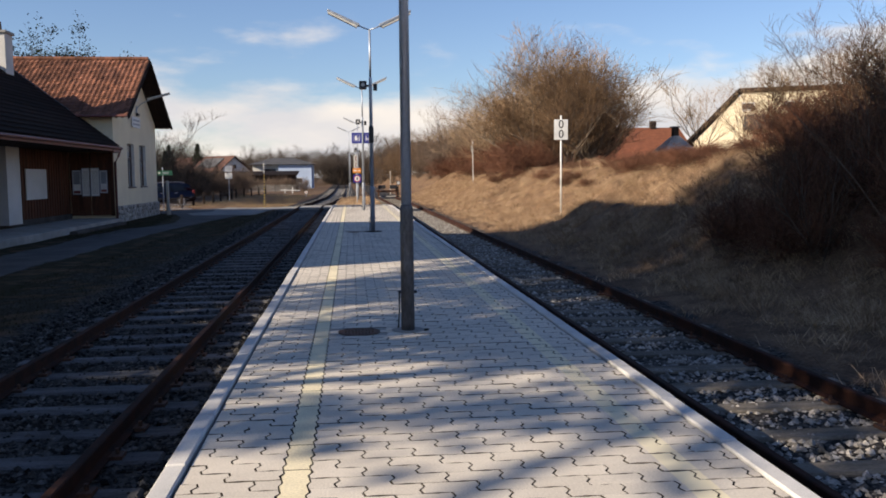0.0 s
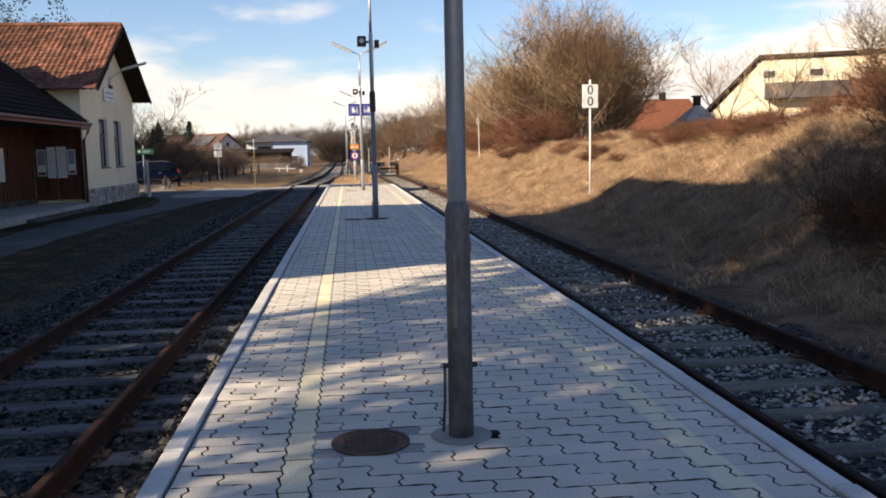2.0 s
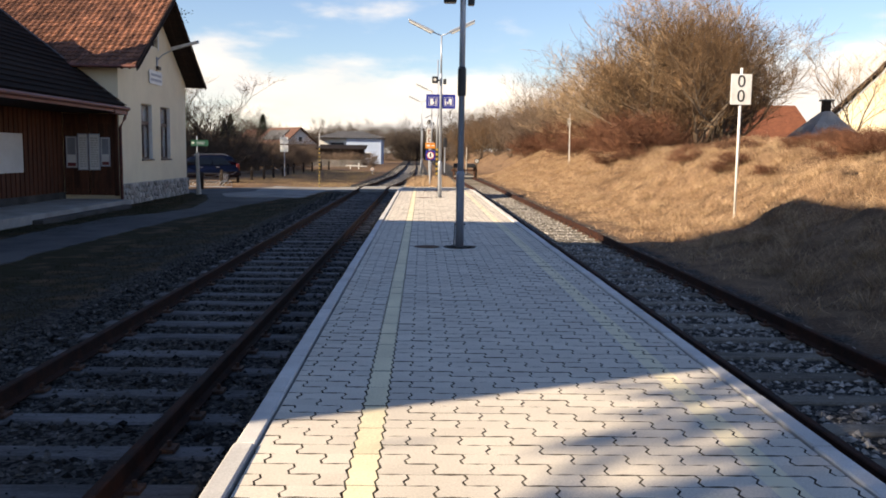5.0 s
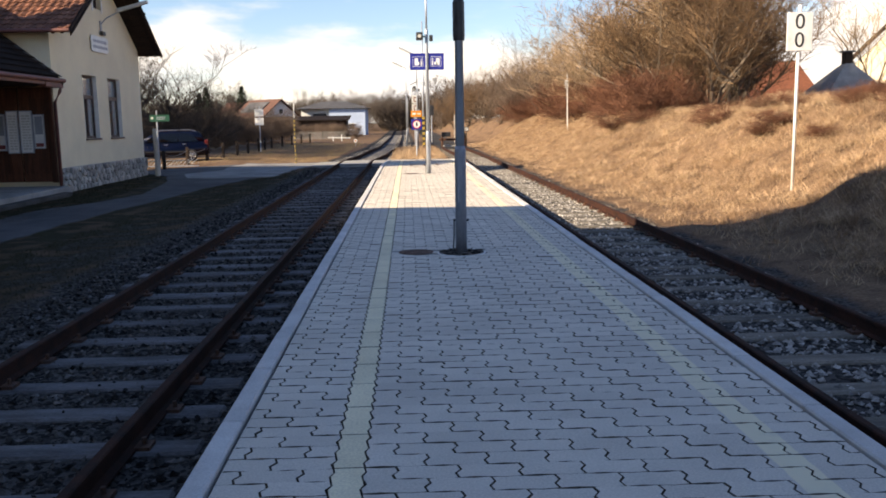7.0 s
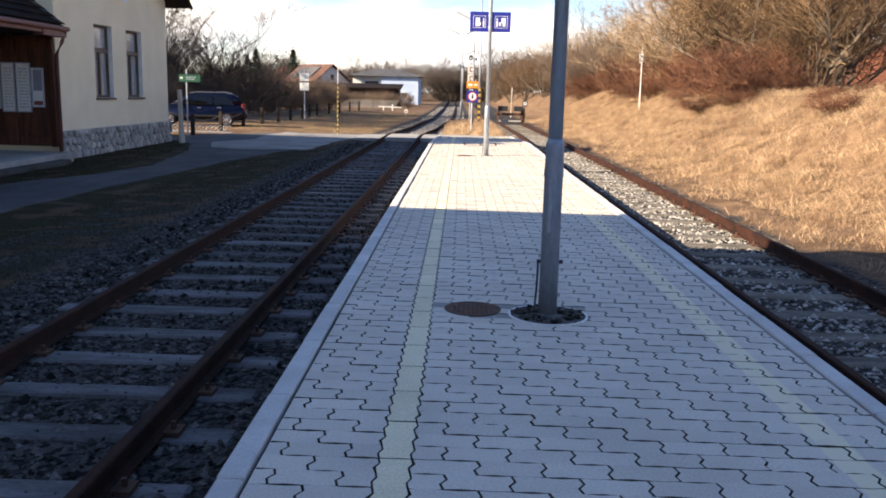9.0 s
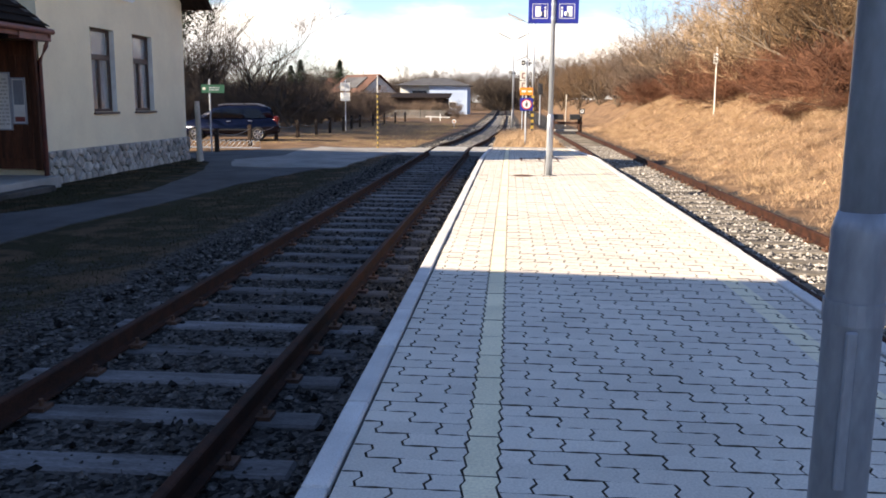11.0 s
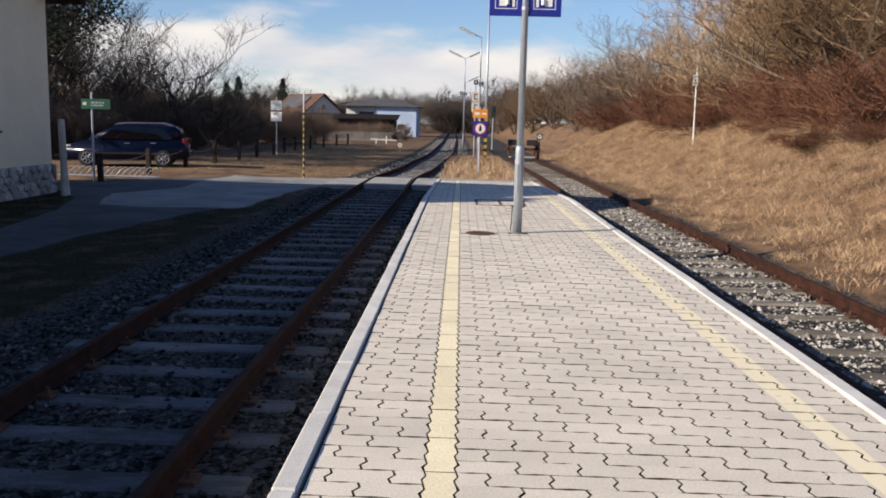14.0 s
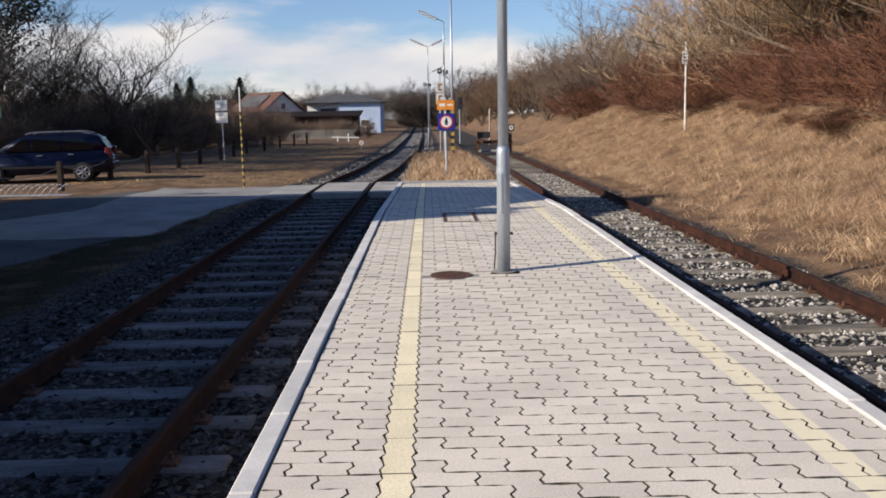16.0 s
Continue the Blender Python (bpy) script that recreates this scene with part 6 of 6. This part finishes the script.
for x, y, s in ((26.5, 66.0, 1.1), (29.5, 64.0, 1.05), (20.5, 70.0, 0.6), (33.0, 58.0, 1.0)):
    put(pale_tree, x, y, rnd.uniform(0, 360), s)
# behind the station house and the parking
for x, y, s in ((-15.0, 80.5, 0.46), (-19.6, 84.0, 0.95), (-23.5, 78.0, 1.05), (-15.5, 92.0, 0.45), (-27.0, 88.0, 1.15), (-26.0, 66.0, 1.1), (-31.0, 74.0, 1.2), (-21.5, 82.0, 0.9), (-18.0, 88.0, 0.55)):
    put(bare_tree, x, y, rnd.uniform(0, 360), s * rnd.uniform(0.9, 1.05))
for k in range(24):
    x = -13.5 - rnd.uniform(0, 12)
    put(dark_shrub if x < -17.5 else hedge_shrub, x, 84 + rnd.uniform(-4, 14), rnd.uniform(0, 360), rnd.uniform(0.6, 0.95) if x < -17.5 else rnd.uniform(0.42, 0.66))
for k in range(16):
    put(hedge_shrub, -13.0 - rnd.uniform(0, 9), 102 + rnd.uniform(-5, 9), rnd.uniform(0, 360), rnd.uniform(0.5, 0.8))
for k in range(18):
    put(dark_shrub, -17.5 - rnd.uniform(0, 9), 68 + rnd.uniform(-1, 10), rnd.uniform(0, 360), rnd.uniform(0.65, 0.95))
for k in range(22):
    put(hedge_shrub, -34 + k * 1.3 + rnd.uniform(-0.5, 0.5), 122 + rnd.uniform(-4, 8), rnd.uniform(0, 360), rnd.uniform(0.38, 0.5))
for x, y, s in ((-20.8, 67.5, 1.2), (-24.5, 73.0, 1.45), (-28.0, 70.0, 1.3), (-28.0, 86.0, 1.75), (-27.0, 79.0, 1.5)):
    put(dark_tree, x, y, rnd.uniform(0, 360), s)
for x, y, s in ((-24.5, 118.0, 0.62), (-26.4, 130.0, 0.75), (-27.5, 160.0, 0.9), (4.0, 235.0, 0.75), (7.5, 245.0, 0.85), (0.5, 255.0, 0.75)):
    put(spruce, x, y, rnd.uniform(0, 360), s)
# wood on the horizon
for k in range(46):
    x = -150 + k * 4.6 + rnd.uniform(-2, 2)
    put(dark_shrub if k % 3 else bare_tree, x, 275 + rnd.uniform(-25, 60), rnd.uniform(0, 360), rnd.uniform(2.4, 3.2) if k % 3 else rnd.uniform(0.75, 1.0))
for k in range(30):
    put(dark_shrub, -95 + k * 4.2 + rnd.uniform(-2, 2), 225 + rnd.uniform(-18, 20), rnd.uniform(0, 360), rnd.uniform(1.7, 2.5))
for k in range(14):
    put(dark_shrub, 16 + k * 6.0, 150 + k * 8 + rnd.uniform(-6, 6), rnd.uniform(0, 360), rnd.uniform(1.7, 2.4))
# unseen trees beside the main building, behind the walker, added to dapple the paving
turns = random.Random(4)
# low dense evergreens, added to shade the near track
for x, y, s in ((-12.6, -3.0, 0.8), (-12.7, -0.8, 0.8), (-12.5, 1.4, 0.82), (-12.7, 3.6, 0.86), (-12.6, 5.6, 0.82), (-12.5, 7.8, 0.76), (-12.6, 9.8, 0.76), (-12.5, 11.6, 0.76)):
    put(shade_tree, x, y, turns.uniform(0, 360), s)
turns = random.Random(4)
# bare trees for the dapples on the near paving
for x, y, s in ((-13.0, 4.5, 0.8), (-12.5, 5.9, 0.8), (-17.0, 4.2, 0.9)):
    put(bare_tree, x, y, turns.uniform(0, 360), s)
# pines added for the shade on the bank
for x, y, s in ((-13.6, 6.5, 1.3), (-13.2, 3.2, 1.3), (-14.6, 5.0, 1.36), (-14.5, -3.6, 1.4), (-16.2, 4.2, 0.92)):
    put(pine, x, y, turns.uniform(0, 360), s)
for proto in (shade_tree, far_shrub, brown_shrub, big_shrub, big_shrub_b, red_shrub, thin_shrub, bare_tree, pale_tree, hedge_shrub, dark_shrub, dark_tree, pine, spruce):
    for o in (*proto.children_recursive, proto):
        bpy.data.objects.remove(o)


# ---- grass ----
def blades(name, label, material, x, y, length, width, lean, seed, falls=None):
    """Bent grass blades: two quads each; falls gives the way that each one leans."""
    rng = np.random.default_rng(seed)
    n = len(x)
    z = ground_z(x, y) - 0.015
    a, b = rng.random(n) * 6.283, rng.random(n) * 6.283
    length, lean = np.broadcast_to(length, n), np.broadcast_to(lean, n) * rng.uniform(0.5, 1.5, n)
    side = np.stack([np.cos(a), np.sin(a), 0 * a], -1) * (width * rng.uniform(0.6, 1.3, n))[:, None]
    fall = np.stack([np.cos(b), np.sin(b), 0 * b], -1)
    if falls is not None:
        fall[:, :2] = falls / (np.linalg.norm(falls, axis=1, keepdims=True) + 1e-6)
    root = np.stack([x, y, z], -1)
    mid = root + fall * (length * lean * 0.35)[:, None] + np.array([0, 0, 1.0]) * (length * 0.55)[:, None]
    tip = root + fall * (length * lean)[:, None] + np.array([0, 0, 1.0]) * (length * np.clip(1 - 0.55 * lean, 0.12, 1))[:, None]
    verts = np.stack([root - side, root + side, mid + side * 0.7, mid - side * 0.7, tip + side * 0.1, tip - side * 0.1], 1)
    faces = np.array([(0, 1, 2, 3), (3, 2, 4, 5)])[None] + 6 * np.arange(n)[:, None, None]
    tagged(part(name, arrays(name, verts.reshape(-1, 3), faces.reshape(-1, 4)), M[material]), label, "grass", kind="stuff")


rng = np.random.default_rng(31)
n = 88000
tuft_x, tuft_y = 4.6 + 7.4 * rng.random(4200) ** 0.8, 6 + 86 * rng.random(4200) ** 1.1
pick = rng.integers(0, 4200, n)
gx, gy = tuft_x[pick] + rng.normal(0, 0.15, n), tuft_y[pick] + rng.normal(0, 0.15, n)
blades("dry_grass", "matted straw-coloured dry grass on the bank", "straw", gx, gy, rng.uniform(0.10, 0.30, n), 0.0045, 1.3, 32)
# tussocks: blades that part from one root and fall over, mostly down the slope
tufts, each = 3000, 42
tuft_x, tuft_y = 5.4 + 6.4 * rng.random(tufts) ** 0.85, 9 + 76 * rng.random(tufts) ** 1.25
tall = rng.uniform(0.2, 0.5, tufts)
a = rng.random((tufts, each)) * 6.283
out_x, out_y = np.cos(a) - 0.7, np.sin(a) - 0.1
spread = rng.random((tufts, each)) * rng.uniform(0.1, 0.32, (tufts, 1))
gx = (tuft_x[:, None] + spread * np.cos(a)).ravel()
gy = (tuft_y[:, None] + spread * np.sin(a)).ravel()
blades("dry_grass", "long drooping tussocks of dry grass on the bank", "straw", gx, gy, (tall[:, None] * rng.uniform(0.5, 1.15, (tufts, each))).ravel(), 0.0034, 1.35, 37, np.stack([out_x.ravel(), out_y.ravel()], -1))
n = 9000
gx, gy = rng.uniform(-1.35, 1.7, n), 60.9 + 22 * rng.random(n) ** 1.3
blades("dry_grass", "tall dry grass between the tracks beyond the platform", "straw", gx, gy, rng.uniform(0.1, 0.42, n), 0.007, 0.7, 33)
n = 26000
gx, gy = rng.uniform(-12.5, -4.7, n), 62.0 + 40 * rng.random(n)
blades("lawn_grass", "short dry winter lawn beyond the crossing", "lawn", gx, gy, rng.uniform(0.03, 0.10, n), 0.006, 0.7, 34)
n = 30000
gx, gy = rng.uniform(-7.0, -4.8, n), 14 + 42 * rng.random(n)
blades("lawn_grass", "short dull green winter grass beside the track, darkened for shade", "blade_shaded", gx, gy, rng.uniform(0.02, 0.075, n), 0.005, 0.6, 35)
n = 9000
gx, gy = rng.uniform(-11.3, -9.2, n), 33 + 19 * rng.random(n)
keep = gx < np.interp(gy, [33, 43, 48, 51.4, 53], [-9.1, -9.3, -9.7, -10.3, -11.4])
blades("lawn_grass", "mossy green grass strip before the plinth, darkened for shade", "blade_shaded", gx[keep], gy[keep], rng.uniform(0.03, 0.09, keep.sum()), 0.006, 0.6, 36)


# ---- kerb stones, pavers and roof tiles ----
def kerbs():
    r = random.Random(2)
    for x0, x1 in ((-1.45, -1.335), (1.735, 1.85)):
        y = -5.0
        data = None
        while y < RAMP1 - 0.5:
            if data is None or y + 1.0 > RAMP0:
                za, zb = deck(y), deck(y + 1.0)
                bm = box(x0, x1, 0.003, 0.994, -0.22, 0.018, 0.01)
                for v in bm.verts:
                    v.co.z += (zb - za) * v.co.y
                me = bpy.data.meshes.new("kerb_stone")
                bm.to_mesh(me)
                bm.free()
                me.materials.append(M["kerb"])
                data = me
            ob = new("kerb_stone", data)
            ob.parent = platform
            ob.matrix_basis = pose(r.uniform(-0.004, 0.004), y, deck(y) + r.uniform(-0.004, 0.004))
            y += 1.0
            if y + 1.0 <= RAMP0:
                continue


kerbs()
PL, PW, GAP, GAP_LONG = 0.29, 0.145, 0.0046, 0.0019
TOOTH = [(-0.014, 0.05), (0.014, 0.095)]
GUIDE0, GUIDE1 = -0.797, -0.65                              # the column of yellow guide stones


def paver_outline():
    """Interlocking stone: long sides gently waved, ends with a Z-shaped tooth."""
    wave = [(PL * 0.25, 0.007), (PL * 0.5, 0.0), (PL * 0.75, -0.007)]
    tooth = TOOTH
    low = [(0, 0)] + wave
    right = [(PL, 0)] + [(PL + a, b) for a, b in tooth]
    top = [(PL, PW)] + [(u, PW + w) for u, w in reversed(wave)]
    left = [(0, PW)] + [(a, b) for a, b in reversed(tooth)]
    pts = low + right + top + left
    cx, cy = PL / 2, PW / 2
    return [(cx + (u - cx) * (1 - 2 * GAP / PL), cy + (v - cy) * (1 - 2 * GAP_LONG / PW)) for u, v in pts]


def paver_verts():
    pts = paver_outline()
    cx, cy = PL / 2, PW / 2
    top = [(cx + (u - cx) * 0.99, cy + (v - cy) * 0.988, 0.0) for u, v in pts]
    low = [(u, v, -0.003) for u, v in pts]
    deep = [(u, v, -0.035) for u, v in pts]
    return np.array(top + low + deep), len(pts)


def pavers():
    r = np.random.default_rng(9)
    verts, k = paver_verts()
    ring_faces = [(a + j, a + (j + 1) % k, a + k + (j + 1) % k, a + k + j) for a in (0, k) for j in range(k)]
    single = bpy.data.meshes.new("paver")
    single.from_pydata([tuple(v) for v in verts], [], [tuple(range(k))] + ring_faces)
    for m_name in ("paver", "grime"):
        single.materials.append(M[m_name])
    for i, p in enumerate(single.polygons):
        p.material_index = 1 if i > 0 else 0
    y_start = -4.0
    # two fields in half bond, either side of the guide stones: (left edge, right edge, where the bond starts)
    fields = ((-1.315, GUIDE0, GUIDE0 - 2 * PL), (GUIDE1, 1.718, GUIDE1))
    posts = ((0.16, 11.03, 0.10), (0.21, 26.86, 0.29), (0.21, 43.28, 0.10), (-0.345, 11.0, 0.235), (-0.345, 27.0, 0.235), (-0.345, 43.12, 0.235))
    rest = []
    for row in range(int((RAMP1 - 0.15 - y_start) / PW)):
        y = y_start + row * PW
        for f_lo, f_hi, start in fields:
            x = start - (PL / 2 if row % 2 else 0.0)
            while x < f_hi - 0.02:
                cx, cy = x + PL / 2, y + PW / 2
                if not any(math.hypot(cx - a, cy - b) < c for a, b, c in posts):
                    z = deck(cy) + float(r.normal(0, 0.0012))
                    if x > f_lo - 0.01 and x + PL < f_hi + 0.01 and 36.7 < y < 41.2:
                        ob = new("paver", single)
                        ob.parent = platform
                        ob.matrix_basis = pose(x, y, z, float(r.normal(0, 0.2)), float(r.normal(0, 0.2)), float(r.normal(0, 0.25)))
                    else:
                        rest.append((x, y, z, f_lo, f_hi))
                x += PL
    rest = np.array(rest)
    limits, rest = rest[:, 3:], rest[:, :3]
    every = verts[None] + rest[:, None]
    # stones cut at the edge of their field keep the toothed outline beside the guide stones
    tv, tu = [0.0, TOOTH[0][1], TOOTH[1][1], PW], [0.0, 0.6 * TOOTH[0][0], 0.6 * TOOTH[1][0], 0.0]
    jag = np.interp(np.clip(verts[:, 1], 0, PW), tv, tu)
    lo = limits[:, :1] + np.where(limits[:, :1] > -1.0, jag[None] + GAP, 0)
    hi = limits[:, 1:] + np.where(limits[:, 1:] < 0.0, jag[None] - GAP, 0)
    every[..., 0] = np.clip(every[..., 0], lo, hi)
    tilt = r.normal(0, 0.004, (len(rest), 1))
    every[..., 2] += tilt * (verts[None, :, 0] - PL / 2) + r.normal(0, 0.004, (len(rest), 1)) * (verts[None, :, 1] - PW / 2)
    # on the ramp each stone follows the fall
    fall = DROP / (RAMP1 - RAMP0)
    every[..., 2] += np.where((rest[:, 1] > RAMP0)[:, None], fall * (verts[None, :, 1] - PW / 2), 0)
    off = np.arange(len(rest)) * len(verts)
    faces = []
    data = bpy.data.meshes.new("paver_field")
    top_faces = np.arange(k)[None] + off[:, None]
    quads = (np.array(ring_faces)[None] + off[:, None, None]).reshape(-1, 4)
    loops = np.concatenate([top_faces.ravel(), quads.ravel()]).astype(np.int32)
    starts = np.concatenate([np.arange(len(rest)) * k, len(rest) * k + np.arange(len(quads)) * 4]).astype(np.int32)
    data.vertices.add(every.shape[0] * every.shape[1])
    data.vertices.foreach_set("co", every.astype(np.float32).ravel())
    data.loops.add(len(loops))
    data.loops.foreach_set("vertex_index", loops)
    data.polygons.add(len(starts))
    data.polygons.foreach_set("loop_start", starts)
    data.polygons.foreach_set("use_smooth", np.zeros(len(starts), bool))
    data.update(calc_edges=True)
    data.materials.append(M["paver"])
    data.materials.append(M["grime"])
    data.polygons.foreach_set("material_index", (np.arange(len(starts)) >= len(rest)).astype(np.int32))
    part("paver_field", data, M["paver"], platform, kind="stuff")


pavers()


def guide_stones():
    """The yellow column: long stones with toothed sides, three courses each."""
    r = random.Random(19)
    courses = 3
    side = [(u, v + k * PW) for k in range(courses) for v, u in ((0.0, 0.0), (TOOTH[0][1], 0.6 * TOOTH[0][0]), (TOOTH[1][1], 0.6 * TOOTH[1][0]))] + [(0.0, courses * PW)]
    end = courses * PW
    right = [(GUIDE1 - GUIDE0 + u - GAP, min(max(v, GAP), end - GAP)) for u, v in side]
    left = [(u + GAP, min(max(v, GAP), end - GAP)) for u, v in side]
    outline = right + left[::-1]
    k = len(outline)
    low = [(u, v, -0.035) for u, v in outline]
    top = [(u, v, 0.0) for u, v in outline]
    faces = [tuple(range(k))] + [(j, (j + 1) % k, k + (j + 1) % k, k + j) for j in range(k)]
    data = bpy.data.meshes.new("guide_stone")
    data.from_pydata(top + low, [], faces)
    for m_name in ("paver_yellow", "grime"):
        data.materials.append(M[m_name])
    for i, p in enumerate(data.polygons):
        p.material_index = 1 if i > 0 else 0
    n = int((RAMP1 - 0.15 + 4.0) / end)
    fall = math.degrees(math.atan2(DROP, RAMP1 - RAMP0))
    for i in range(n):
        y = -4.0 + i * end
        ob = new("guide_stone", data)
        ob.parent = platform
        ob.matrix_basis = pose(GUIDE0, y, deck(y) + r.uniform(-0.001, 0.002), fall if y > RAMP0 else 0.0, r.uniform(-0.3, 0.3), 0)


guide_stones()


def roof_tiles():
    """Clay tiles on the sunny slope of the station house: curved, lapped in courses."""
    r = random.Random(6)
    w, length = 0.235, 0.36
    y_eave = HY0 - 0.47
    run = RY - y_eave
    along = math.hypot(run, RIDGE - EAVE)
    courses_n = int(along / 0.30)
    up_y, up_z = run / along, (RIDGE - EAVE) / along
    prof = [(0.0, 0.045), (0.055, 0.062), (0.11, 0.03), (0.17, 0.018), (0.235, 0.042)]
    verts, faces = [], []
    for v, lift in ((0.0, 0.035), (length, 0.0)):
        for u, h in prof:
            verts.append((-u, v * up_y - (h + lift) * up_z, v * up_z + (h + lift) * up_y))
    for u, h in prof:
        verts.append((-u, -(h + 0.012) * up_z, (h + 0.012) * up_y))
    faces = [(i, i + 1, 6 + i, 5 + i) for i in range(4)] + [(10 + i, 11 + i, 1 + i, i) for i in range(4)]
    data = bpy.data.meshes.new("roof_tile")
    data.from_pydata(verts, [], faces)
    data.materials.append(M["tile"])
    shape, quad = np.array(verts), np.array(faces)
    rest = []
    count = 0
    for c in range(courses_n):
        for k in range(int((HX + OVER - (HBACK - 0.3)) / w)):
            x = HX + OVER - k * w
            at = (x, y_eave + c * 0.30 * up_y, EAVE - 0.03 + c * 0.30 * up_z + r.uniform(-0.006, 0.006))
            if k < 14 and count < 290:
                ob = new("roof_tile", data)
                ob.parent = house
                ob.matrix_basis = pose(*at, 0, r.uniform(-0.8, 0.8), r.uniform(-0.8, 0.8))
                count += 1
            else:
                rest.append(at)
    rest = np.array(rest)
    every = shape[None] + rest[:, None]
    q = (quad[None] + (np.arange(len(rest)) * len(shape))[:, None, None]).reshape(-1, 4)
    part("tile_field", arrays("tile_field", every.reshape(-1, 3), q), M["tile"], house, kind="stuff")


roof_tiles()
